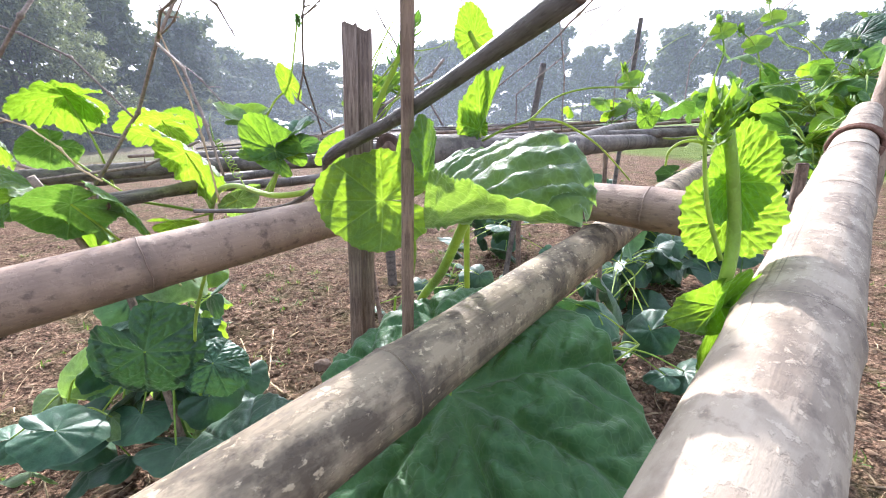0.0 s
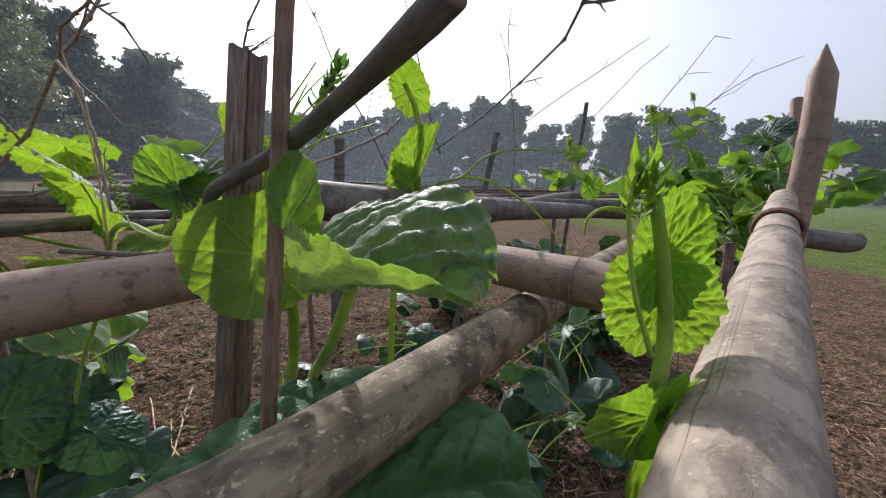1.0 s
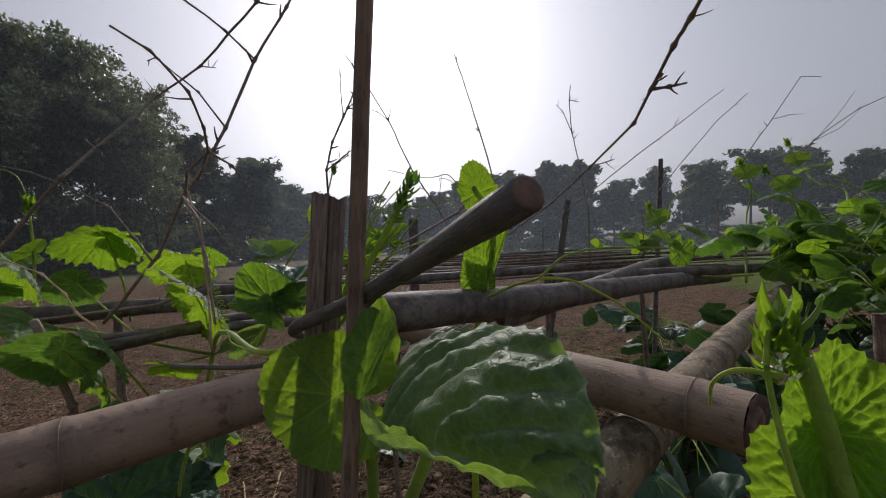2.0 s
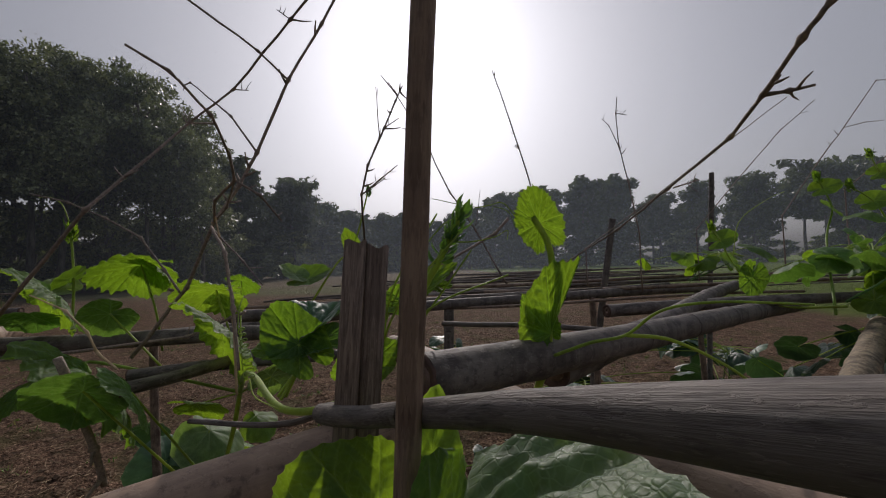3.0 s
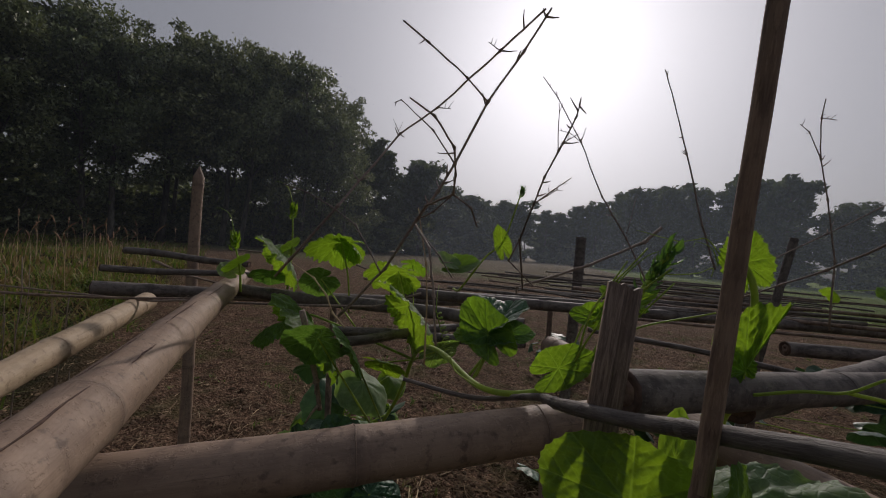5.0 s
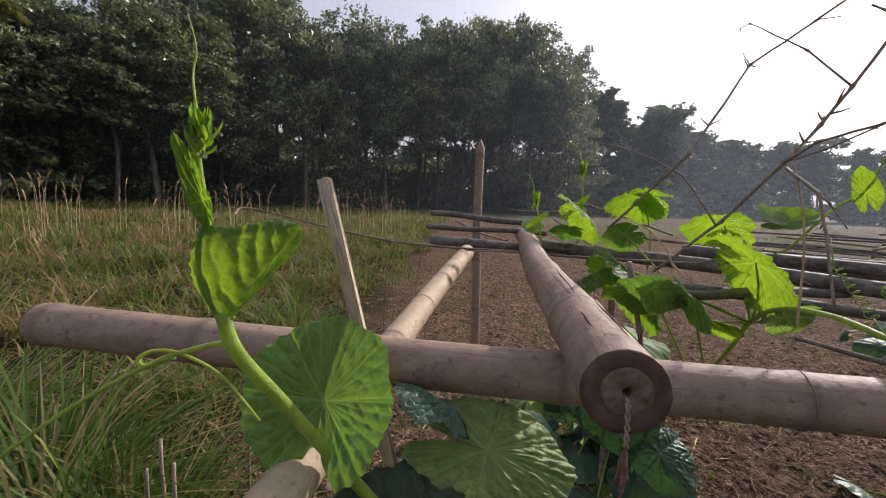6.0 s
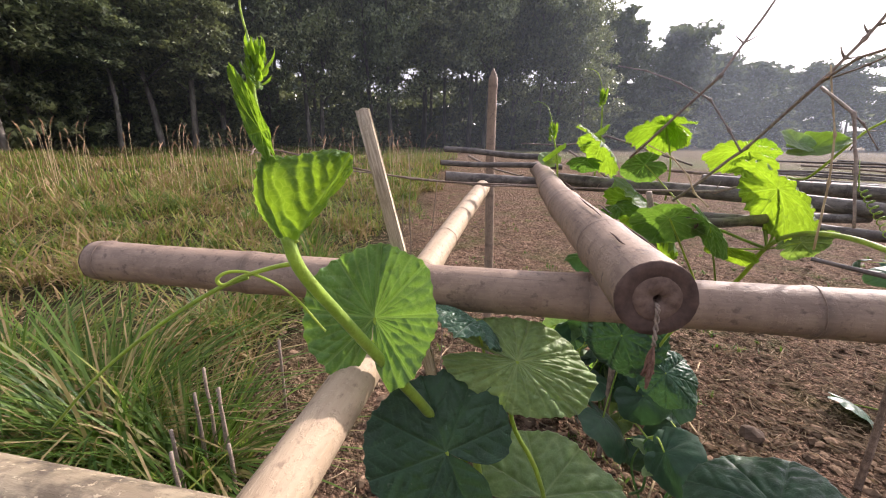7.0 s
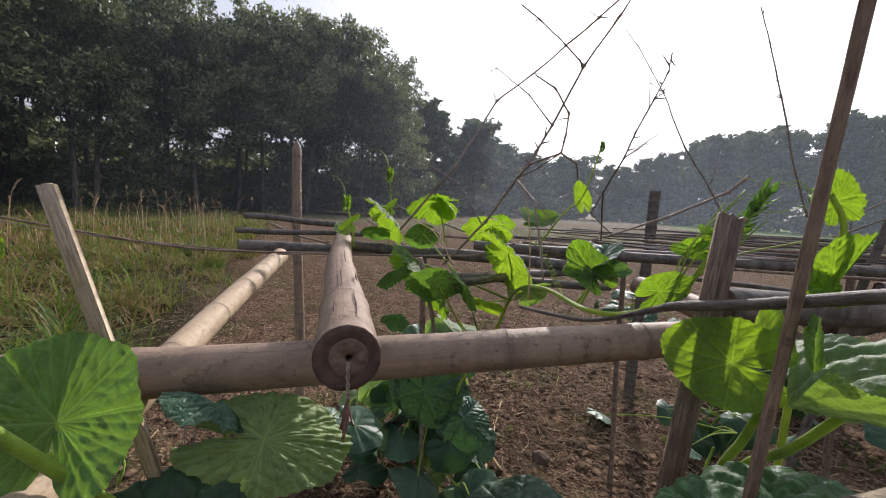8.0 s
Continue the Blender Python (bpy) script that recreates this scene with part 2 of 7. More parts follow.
def foliage(name, a, b, glow, amount, rough=0.45):
    m, t = material(name)
    c = ramp(t, island_random(t), [(0.0, a), (1.0, b)])
    c = mixed(t, "MULTIPLY", 0.5, c, ramp(t, random_of(t), [(0.0, (0.6, 0.7, 0.7)), (1.0, (1.35, 1.2, 1.0))]))
    g = ramp(t, island_random(t), [(0.0, tuple(x * 0.6 for x in glow)), (1.0, glow)])
    finish(t, c, rough, None, 0, 0, 0.4, g, amount)
    return m


TREE_LEAF = foliage("tree_leaves", (0.045, 0.06, 0.034), (0.36, 0.39, 0.19), (0.34, 0.40, 0.13), 0.18, 0.35)
FAR_LEAF = foliage("far_tree_leaves", (0.04, 0.055, 0.03), (0.085, 0.105, 0.055), (0.16, 0.2, 0.07), 0.3)
PALM_LEAF = foliage("palm_leaves", (0.05, 0.06, 0.02), (0.12, 0.12, 0.04), (0.25, 0.24, 0.06), 0.35)


def plan_place(tree):
    """World place, taken back to the drawn ground plan."""
    geo = tree.nodes.new("ShaderNodeNewGeometry")
    x = tree.nodes.new("ShaderNodeVectorMath")
    x.operation = "MULTIPLY_ADD"
    tree.links.new(geo.outputs["Position"], x.inputs[0])
    x.inputs[1].default_value = (1 / FULL,) * 3
    x.inputs[2].default_value = EYE * (1 - 1 / FULL)
    return x.outputs[0]


def grass_material():
    m, t = material("field_grass")
    place = plan_place(t)
    patch = nd(t, "ShaderNodeTexNoise", Scale=1.7, Detail=4.0, Roughness=0.6)
    t.links.new(place, patch.inputs["Vector"])
    mix = math_node(t, "ADD", math_node(t, "MULTIPLY", island_random(t), 0.62), math_node(t, "MULTIPLY", math_node(t, "SUBTRACT", patch.outputs[0], 0.385), 1.5))
    c = ramp(t, mix, [(0.0, (0.025, 0.05, 0.01)), (0.25, (0.075, 0.125, 0.015)), (0.48, (0.19, 0.215, 0.035)), (0.58, (0.19, 0.13, 0.05)), (0.8, (0.27, 0.175, 0.09)), (1.0, (0.46, 0.34, 0.19))])
    g = ramp(t, mix, [(0.0, (0.15, 0.26, 0.04)), (0.42, (0.30, 0.36, 0.06)), (0.52, (0.31, 0.23, 0.09)), (1.0, (0.46, 0.34, 0.18))])
    finish(t, c, 0.55, None, 0, 0, 0.25, g, 0.28)
    return m


GRASS = grass_material()


def tuft_material():
    m, t = material("tuft_grass")
    c = ramp(t, island_random(t), [(0.0, (0.018, 0.045, 0.008)), (0.72, (0.085, 0.145, 0.024)), (0.84, (0.17, 0.13, 0.058)), (1.0, (0.36, 0.27, 0.14))])
    g = ramp(t, island_random(t), [(0.0, (0.16, 0.34, 0.035)), (0.8, (0.32, 0.5, 0.07)), (1.0, (0.5, 0.4, 0.17))])
    finish(t, c, 0.5, None, 0, 0, 0.25, g, 0.28)
    return m


TUFT = tuft_material()
PLUME = simple("grass_plume", (0.28, 0.16, 0.10), (0.50, 0.35, 0.23), 30, 0.8, 0.2, 0.001, None, 0.2, "island")


def ground_material():
    """Tilled brown soil; a grassy field beyond a slanting border and a green lawn far to one side."""
    m, t = material("ground")
    place = plan_place(t)
    sep = t.nodes.new("ShaderNodeSeparateXYZ")
    t.links.new(place, sep.inputs[0])
    def n(scale, detail=6.0):
        x = nd(t, "ShaderNodeTexNoise", Scale=scale, Detail=detail, Roughness=0.62)
        t.links.new(place, x.inputs["Vector"])
        return x.outputs[0]
    fine, mid, wide = n(46, 9), n(9), n(0.9, 4)
    soil = ramp(t, fine, [(0.30, (0.050, 0.032, 0.023)), (0.52, (0.215, 0.142, 0.10)), (0.76, (0.50, 0.36, 0.255))])
    soil = mixed(t, "MULTIPLY", 0.9, soil, ramp(t, mid, [(0.3, (0.5, 0.46, 0.43)), (0.7, (1.3, 1.24, 1.18))]))
    soil = mixed(t, "MULTIPLY", 0.8, soil, ramp(t, n(120, 5), [(0.38, (0.42, 0.40, 0.37)), (0.62, (1.5, 1.46, 1.4))]))
    moss = ramp(t, n(3.6, 8), [(0.50, (0, 0, 0)), (0.66, (1, 1, 1))])
    soil = mixed(t, "MIX", math_node(t, "MULTIPLY", moss, 0.6), soil, (0.10, 0.105, 0.035))
    turf = ramp(t, n(22, 7), [(0.3, (0.025, 0.026, 0.012)), (0.6, (0.075, 0.06, 0.028)), (0.8, (0.16, 0.11, 0.055))])
    lawn = ramp(t, n(3.2, 7), [(0.3, (0.10, 0.15, 0.03)), (0.7, (0.19, 0.235, 0.06))])
    side = math_node(t, "ADD", math_node(t, "MULTIPLY", sep.outputs[0], 0.59), math_node(t, "MULTIPLY", sep.outputs[1], 0.81))
    side = math_node(t, "ADD", side, math_node(t, "MULTIPLY", wide, 0.9))
    grass_here = ramp(t, math_node(t, "MULTIPLY", math_node(t, "ADD", side, 0.34), 1.0), [(0.0, (1, 1, 1)), (0.35, (0, 0, 0))])
    far = math_node(t, "ADD", math_node(t, "MULTIPLY", sep.outputs[0], 0.80), math_node(t, "MULTIPLY", sep.outputs[1], 0.12))
    lawn_here = ramp(t, math_node(t, "SUBTRACT", math_node(t, "ADD", far, math_node(t, "MULTIPLY", wide, 0.6)), 4.3), [(0.0, (0, 0, 0)), (0.5, (1, 1, 1))])
    strip = ramp(t, math_node(t, "MULTIPLY", math_node(t, "SUBTRACT", sep.outputs[1], 11.0), 0.1), [(0.0, (0, 0, 0)), (0.25, (0.8, 0.8, 0.8)), (1.0, (0.25, 0.25, 0.25))])
    c = mixed(t, "MIX", strip, soil, mixed(t, "MIX", 0.5, lawn, (0.17, 0.15, 0.10)))
    c = mixed(t, "MIX", lawn_here, c, lawn)
    c = mixed(t, "MIX", grass_here, c, turf)
    def crumbs(scale):
        x = nd(t, "ShaderNodeTexVoronoi", Scale=scale)
        t.links.new(place, x.inputs["Vector"])
        return x.outputs["Distance"]
    h = math_node(t, "ADD", math_node(t, "MULTIPLY", fine, 0.6), mid)
    h = math_node(t, "ADD", h, math_node(t, "MULTIPLY", crumbs(75), -0.32))
    h = math_node(t, "ADD", h, math_node(t, "MULTIPLY", crumbs(190), -0.16))
    finish(t, c, 0.95, h, 1.0, 0.11, 0.1)
    return m


GROUND = ground_material()


def haze_sheet_material(name, amount, top):
    """Haze put into a see-through bluish sheet: scatters a little of the light that falls on it, thinning out with
    height.
    """
    m, t = material(name)
    place = plan_place(t)
    sep = t.nodes.new("ShaderNodeSeparateXYZ")
    t.links.new(place, sep.inputs[0])
    n = nd(t, "ShaderNodeTexNoise", Scale=0.12, Detail=4.0, Roughness=0.5)
    t.links.new(place, n.inputs["Vector"])
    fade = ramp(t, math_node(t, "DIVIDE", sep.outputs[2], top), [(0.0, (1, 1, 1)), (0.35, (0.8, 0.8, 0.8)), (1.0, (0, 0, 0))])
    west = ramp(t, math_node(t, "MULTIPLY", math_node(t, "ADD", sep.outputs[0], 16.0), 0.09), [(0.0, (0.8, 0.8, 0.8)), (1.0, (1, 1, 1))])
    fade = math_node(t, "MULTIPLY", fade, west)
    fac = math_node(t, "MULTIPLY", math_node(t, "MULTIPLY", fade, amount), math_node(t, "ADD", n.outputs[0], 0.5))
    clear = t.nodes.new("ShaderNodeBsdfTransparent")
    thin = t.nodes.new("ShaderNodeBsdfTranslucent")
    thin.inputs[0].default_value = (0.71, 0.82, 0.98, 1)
    mx = t.nodes.new("ShaderNodeMixShader")
    t.links.new(fac, mx.inputs[0])
    t.links.new(clear.outputs[0], mx.inputs[1])
    t.links.new(thin.outputs[0], mx.inputs[2])
    out = t.nodes.new("ShaderNodeOutputMaterial")
    t.links.new(mx.outputs[0], out.inputs[0])
    return m


HAZE_NEAR, HAZE_FAR = haze_sheet_material("mist_before_the_wood", 0.0095, 22.0), haze_sheet_material("mist_over_the_field", 0.042, 24.0)


# ---- mesh helpers ----
def mesh_of(name, verts, faces, mat, smooth=True, attrs=None):
    me = bpy.data.meshes.new(name)
    me.from_pydata([tuple(v) for v in verts], [], faces)
    me.materials.append(mat)
    if smooth:
        me.shade_smooth()
    for key, values in (attrs or {}).items():
        a = me.attributes.new(key, "FLOAT", "POINT")
        a.data.foreach_set("value", np.asarray(values, dtype=np.float32))
    return me


def thing(name, at, label, category, group=""):
    """An Empty at the thing's base; its parts are built in world places."""
    ob = new(name)
    ob.empty_display_size = 0.05
    ob.location = at
    return tagged(ob, label, category, group)


def root_place(ob):
    p = Vector((0, 0, 0))
    while ob is not None:
        p += ob.location
        ob = ob.parent
    return p


def part(name, verts, faces, mat, parent, label="", smooth=True, attrs=None):
    """A mesh part from world places, under a thing or a part."""
    o = np.array(root_place(parent)) if parent is not None else np.zeros(3)
    ob = new(name, mesh_of(name, np.asarray(verts) - o, faces, mat, smooth, attrs))
    ob.parent = parent
    return tagged(ob, label)


def spline(points, per=6):
    """Catmull-Rom points through the given ones."""
    p = [np.array(q, float) for q in points]
    if len(p) < 3:
        return np.array([p[0] + (p[-1] - p[0]) * i / per for i in range(per + 1)])
    p = [2 * p[0] - p[1]] + p + [2 * p[-1] - p[-2]]
    out = []
    for a, b, c, d in zip(p, p[1:], p[2:], p[3:]):
        for i in range(per):
            u = i / per
            out.append(0.5 * (2 * b + (c - a) * u + (2 * a - 5 * b + 4 * c - d) * u * u + (3 * b - a - 3 * c + d) * u ** 3))
    out.append(p[-2])
    return np.array(out)


def tube(points, radii, sides=10, caps=True, flat=1.0):
    """A tube along a line; returns verts, faces and the attributes 'along' and 'round'."""
    p = np.asarray(points, float)
    r = np.broadcast_to(np.asarray(radii, float), (len(p),))
    tang = np.gradient(p, axis=0)
    tang /= np.linalg.norm(tang, axis=1)[:, None] + 1e-12
    up = np.array([0, 0, 1.0]) if abs(tang[0][2]) < 0.9 else np.array([1.0, 0, 0])
    u = np.cross(up, tang[0]); u /= np.linalg.norm(u)
    verts, along, around = [], [], []
    length = np.concatenate([[0], np.cumsum(np.linalg.norm(np.diff(p, axis=0), axis=1))])
    for i in range(len(p)):
        u = u - tang[i] * (u @ tang[i]); u /= np.linalg.norm(u)
        w = np.cross(tang[i], u)
        for k in range(sides):
            a = 2 * math.pi * k / sides
            verts.append(p[i] + r[i] * (math.cos(a) * u * flat + math.sin(a) * w))
            along.append(length[i])
            around.append(abs(k / sides * 2 - 1))
    faces = [(i * sides + k, i * sides + (k + 1) % sides, (i + 1) * sides + (k + 1) % sides, (i + 1) * sides + k) for i in range(len(p) - 1) for k in range(sides)]
    if caps:
        faces.append(tuple(range(sides))[::-1])
        faces.append(tuple((len(p) - 1) * sides + k for k in range(sides)))
    return verts, faces, {"along": along, "round": around, "vein": [0.0] * len(verts), "node": [0.0] * len(verts)}


def joined(pieces):
    verts, faces, attrs = [], [], {}
    for v, f, a in pieces:
        o = len(verts)
        verts += list(v)
        faces += [tuple(i + o for i in q) for q in f]
        for k, x in a.items():
            attrs.setdefault(k, []).extend(x)
    return verts, faces, attrs


# ---- bamboo ----
def bamboo(name, a, b, r0, r1, mat, label, gap=0.27, first=0.1, bend=0.006, ends=(True, True), seed=1, sides=24, category="bamboo pole", tip=0.0, group="", plug=0.45, rings=()):
    """A culm with swollen nodes and a raised ring at each of them, cut off at both ends."""
    rnd = random.Random(seed)
    a, b = np.array(a, float), np.array(b, float)
    axis = b - a
    long = float(np.linalg.norm(axis)); axis /= long
    side = np.cross(axis, [0, 0, 1.0]); side /= np.linalg.norm(side)
    lift = np.cross(side, axis)
    ph1, ph2 = rnd.random() * 6, rnd.random() * 6
    def mid(s):
        f = math.sin(math.pi * s)
        return a + axis * (long * s) + (side * math.sin(ph1 + s * 5) + lift * math.sin(ph2 + s * 4)) * bend * f
    nodes, s = list(rings), first
    while not rings and s < long - 0.03:
        nodes.append(s)
        s += gap * rnd.uniform(0.88, 1.12)
    stops = set(np.linspace(0, long, max(6, int(long / 0.05))).tolist())
    for n in nodes:
        stops |= {min(max(n + d, 0), long) for d in (-0.02, -0.008, -0.003, 0.0, 0.004, 0.010, 0.024)}
    stops = sorted(stops)
    pts, rad, dark = [], [], []
    for s in stops:
        r = r0 + (r1 - r0) * s / long
        d = min([abs(s - n) for n in nodes] or [1])
        k = 1 + 0.05 * math.exp(-(d / 0.010) ** 2) + 0.010 * math.sin(s * 23 + ph1) + 0.007 * math.sin(s * 61 + ph2)
        if tip and s > long - tip:
            k *= max(0.06, 1 - ((s - (long - tip)) / tip))
        pts.append(mid(s / long)); rad.append(r * k); dark.append(math.exp(-(d / 0.007) ** 2))
    root = thing(name, a, label, category, group)
    v, f, at = tube(pts, rad, sides, False)
    at["node"] = np.repeat(dark, sides)
    part("culm", v, f, mat, root, attrs=at)
    for n in nodes:
        r = (r0 + (r1 - r0) * n / long) * 1.04
        c = mid(n / long)
        ring, seg = [], sides
        tilt = rnd.uniform(-0.06, 0.06)
        for k in range(seg + 1):
            q = 2 * math.pi * k / seg
            ring.append(c + (side * math.cos(q) + lift * math.sin(q)) * r + axis * r * (tilt * math.cos(q) + 0.025 * math.sin(3 * q + ph1) + 0.015 * math.sin(7 * q + ph2)))
        v, f, at = tube(ring, 0.0004 + 0.012 * r, 6, False)
        at["node"] = [0.35] * len(v)
        part("node_ring", v, f, mat, root, attrs=at)
    for which, c, way, r in ((0, a, -axis, r0), (1, b, axis, r1)):
        if not ends[which] or (which == 1 and tip):
            continue
        verts, faces = [], []
        rings = ((1.0, 0.0), (0.985, 0.0025), (0.8, 0.002), (0.58, 0.0005), (0.2, -0.004), (0.1, -0.012))
        for q, d in rings:
            for k in range(sides):
                g = 2 * math.pi * k / sides
                jag = rnd.uniform(-0.0012, 0.0012) if q > 0.6 else 0
                verts.append(c + (side * math.cos(g) + lift * math.sin(g)) * r * q + way * (d + jag))
        for i in range(len(rings) - 1):
            faces += [(i * sides + k, i * sides + (k + 1) % sides, (i + 1) * sides + (k + 1) % sides, (i + 1) * sides + k) for k in range(sides)]
        faces.append(tuple((len(rings) - 1) * sides + k for k in range(sides)))
        end = part("cut_end", verts, faces, CUT_RIM, root, "dark weathered sawn end")
        pv = [c + (side * math.cos(2 * math.pi * k / 20) + lift * math.sin(2 * math.pi * k / 20)) * r * q + way * d for q, d in ((0.60, 0.0002), (0.54, 0.0022), (0.13, 0.0015), (0.10, -0.006)) for k in range(20)]
        pv = [np.array(q) + way * rnd.uniform(-0.0006, 0.0006) + side * r * 0.05 for q in pv]
        pf = [(i * 20 + k, i * 20 + (k + 1) % 20, (i + 1) * 20 + (k + 1) % 20, (i + 1) * 20 + k) for i in range(3) for k in range(20)]
        part("pith", pv, pf, CUT_WOOD, end, "paler pith with a small hole")
    return root


def planted(a, b, sink=0.05):
    """The foot of an upright that runs through a and b down into the soil."""
    a, b = np.array(a, float), np.array(b, float)
    return tuple(a + (a - b) * (a[2] - SOIL + sink) / (b[2] - a[2]))


def stretch_pole(a, b, s0, s1):
    a, b = np.array(a), np.array(b)
    return a + (b - a) * s0, a + (b - a) * s1


def split_slat(name, a, b, width, thick, face, mat, label, jag=0.01, seed=1, category="stake", lip=True):
    """A split bamboo lath: a curved shell with a ragged top, broad side facing 'face'."""
    rnd = random.Random(seed)
    a, b, face = np.array(a, float), np.array(b, float), np.array(face, float)
    ax = b - a; long = np.linalg.norm(ax); ax /= long
    face = face - ax * (face @ ax); face /= np.linalg.norm(face)
    w = np.cross(ax, face)
    nseg, ncross = 18, 11
    verts, along, around, node = [], [], [], []
    node_at = [0.28 * long, 0.72 * long]
    tops = [-jag * (0.5 + 0.3 * math.sin(j * 0.8 + seed) + 0.2 * rnd.random()) for j in range(ncross)]
    wob = [rnd.uniform(-0.02, 0.02) * width for _ in range(nseg + 1)]
    for i in range(nseg + 1):
        s = long * i / nseg
        d = min(abs(s - n) for n in node_at)
        k = 1 + 0.08 * math.exp(-(d / 0.012) ** 2)
        for layer in (0, 1):
            for j in range(ncross):
                u = j / (ncross - 1) * 2 - 1
                e = tops[j] if i == nseg else 0
                bow = math.sqrt(max(0, 1 - 0.75 * u * u)) * width * 0.24
                verts.append(a + ax * (s + e) + w * (u * width * 0.5 * k + wob[i]) + face * (bow - (thick if layer else 0)))
                along.append(s); around.append(abs(u)); node.append(math.exp(-(d / 0.006) ** 2))
    faces, row = [], 2 * ncross
    for i in range(nseg):
        for j in range(ncross - 1):
            p, q = i * row + j, (i + 1) * row + j
            faces.append((p, p + 1, q + 1, q))
            p, q = p + ncross, q + ncross
            faces.append((p, q, q + 1, p + 1))
        for j in (0, ncross - 1):
            p, q = i * row + j, (i + 1) * row + j
            faces.append((p, q, q + ncross, p + ncross))
    for i in (0, nseg):
        for j in range(ncross - 1):
            p = i * row + j
            faces.append((p, p + 1, p + 1 + ncross, p + ncross))
    root = thing(name, a, label, category)
    part("lath", verts, faces, mat, root, attrs={"along": along, "round": around, "node": node, "vein": [0.0] * len(verts)})
    for n0 in node_at:
        line = [a + ax * (n0 + 0.0015 * math.sin(j)) + w * ((j / 8 * 2 - 1) * width * 0.5) + face * (math.sqrt(max(0, 1 - 0.75 * (j / 8 * 2 - 1) ** 2)) * width * 0.24) for j in range(9)]
        v, f, at = tube(line, 0.0011, 6)
        part("knot", v, f, mat, root, attrs=at)
    return root


# ---- pumpkin plants ----
LOBES_A = np.radians([0, 14, 28, 45, 60, 76, 92, 108, 122, 138, 150, 162, 172, 180])
LOBES_R = np.array([1.0, 0.955, 0.905, 0.925, 0.885, 0.865, 0.90, 0.86, 0.825, 0.83, 0.79, 0.70, 0.52, 0.16])
FOLDS = {0: (0.0, 3.0), 1: (0.45, 3.2), 2: (0.8, 4.4), 3: (1.0, 5.4)}  # relief and side veins by fineness


def leaf_shape(rings, around, detail, cup=0.1, fold=0.0, wave=0.06, quilt=0.02, seed=1, round_=0.2, droop=0.08, tooth=1.0, narrow=0.0, tuck=0.0, pleat=0.0, ruffle=0.0):
    """A broad, heart-based blade of length 1 from the stalk (0, 0, 0) along +y; z is its upper side. Sunken ribs and side veins,
    puffed blade between them, a toothed margin; pleat: folds that radiate from the stalk; ruffle: a crimped margin."""
    rnd = random.Random(seed)
    ph = [rnd.random() * 6.28 for _ in range(8)]
    verts, vein = [], []
    ribs = np.radians([0, 43 + rnd.uniform(-4, 4), -43 + rnd.uniform(-4, 4), 88 + rnd.uniform(-5, 5), -88 + rnd.uniform(-5, 5), 136, -136])
    skew = rnd.uniform(-0.08, 0.08)
    relief, many = FOLDS[detail]
    quilt *= relief
    groove = 0.04 if detail > 1 else 0.09
    teeth = min(19, around // 7)
    turns = [-math.pi + 2 * math.pi * (j + 0.5) / around for j in range(around)]
    if detail > 1:
        turns += [q + d for q in ribs for d in (-0.055, -0.022, 0.0, 0.022, 0.055)]
    turns.sort()
    around = len(turns)
    for th in turns:
        edge = float(np.interp(abs(th), LOBES_A, LOBES_R))
        edge = edge + (0.9 * min(1, (math.pi - abs(th)) / 0.5 + 0.25) - edge) * round_
        if narrow:
            k = min(1.0, max(0.0, (abs(th) - 0.9) / 1.3))
            edge *= 1 - narrow * k * k * (3 - 2 * k)
        saw = 1 - abs(((th * teeth / math.pi + 0.35 * math.sin(th * 4 + ph[0])) % 1.0) - 0.5) * 2
        edge *= 1 + tooth * (0.030 * (saw ** 2 - 0.4) + 0.012 * math.sin(th * 9 + ph[1])) + 0.03 * math.sin(th * 3 + ph[2]) + 0.018 * math.sin(th * 7 + ph[5])
        rib = min(range(7), key=lambda k: abs(th - ribs[k]))
        turn = th - ribs[rib]
        dth = abs(turn)
        shift = 0.37 * rib + (0.5 if turn > 0 else 0.0)
        for i in range(1, rings + 1):
            f = 1 - (1 - i / rings) ** 1.2
            r = edge * f
            x, y = r * math.sin(th), r * math.cos(th)
            u, near = r * math.cos(turn), r * math.sin(min(dth, 1.5))
            main = math.exp(-(near / (0.012 * (1.3 - 0.9 * f))) ** 2)
            crook = 0.22 * noise.noise((x * 4, y * 4, ph[6])) if detail > 1 else 0.0
            chev = math.sin(math.pi * ((u - 0.8 * near) * many + shift + crook))
            second = math.exp(-(chev / (0.17 if detail == 3 else 0.34)) ** 2) * min(1, near / 0.03) * (0.35 + 0.65 * f)
            pillow = 0.35 * (1 - math.exp(-(near / groove) ** 2)) + 0.65 * abs(chev) ** 0.6 * min(1, near / 0.05)
            if detail > 1:
                pillow += 0.34 * noise.noise((x * 13, y * 13, ph[5])) + 0.20 * noise.noise((x * 27, y * 27, ph[7]))
            z = quilt * pillow * min(1, f * 2.2) * (1.15 - 0.4 * f ** 4)
            z += cup * r * r - fold * abs(x) - droop * max(0, y) ** 2 + skew * x * y
            z += wave * f ** 2 * (math.sin(th * 3 + ph[3]) + 0.8 * math.sin(th * 5 + ph[4]) + 0.4 * math.sin(th * 11 + ph[7])) * 0.6
            if ruffle:
                z += ruffle * f ** 5 * (math.sin(th * 19 + ph[0]) + 0.6 * math.sin(th * 31 + ph[3]))
            lines = max(main, 0.7 * second)
            if pleat:
                wave_ = math.cos(th * 15 + ph[2] + 0.5 * math.sin(3 * th))
                z += pleat * r * (abs(wave_) ** 0.8 - 0.5)
                lines = max(lines, math.exp(-(wave_ / 0.2) ** 2) * 0.8)
            if tuck and x > 0:
                x, z = x * (1 - tuck), z - x * tuck
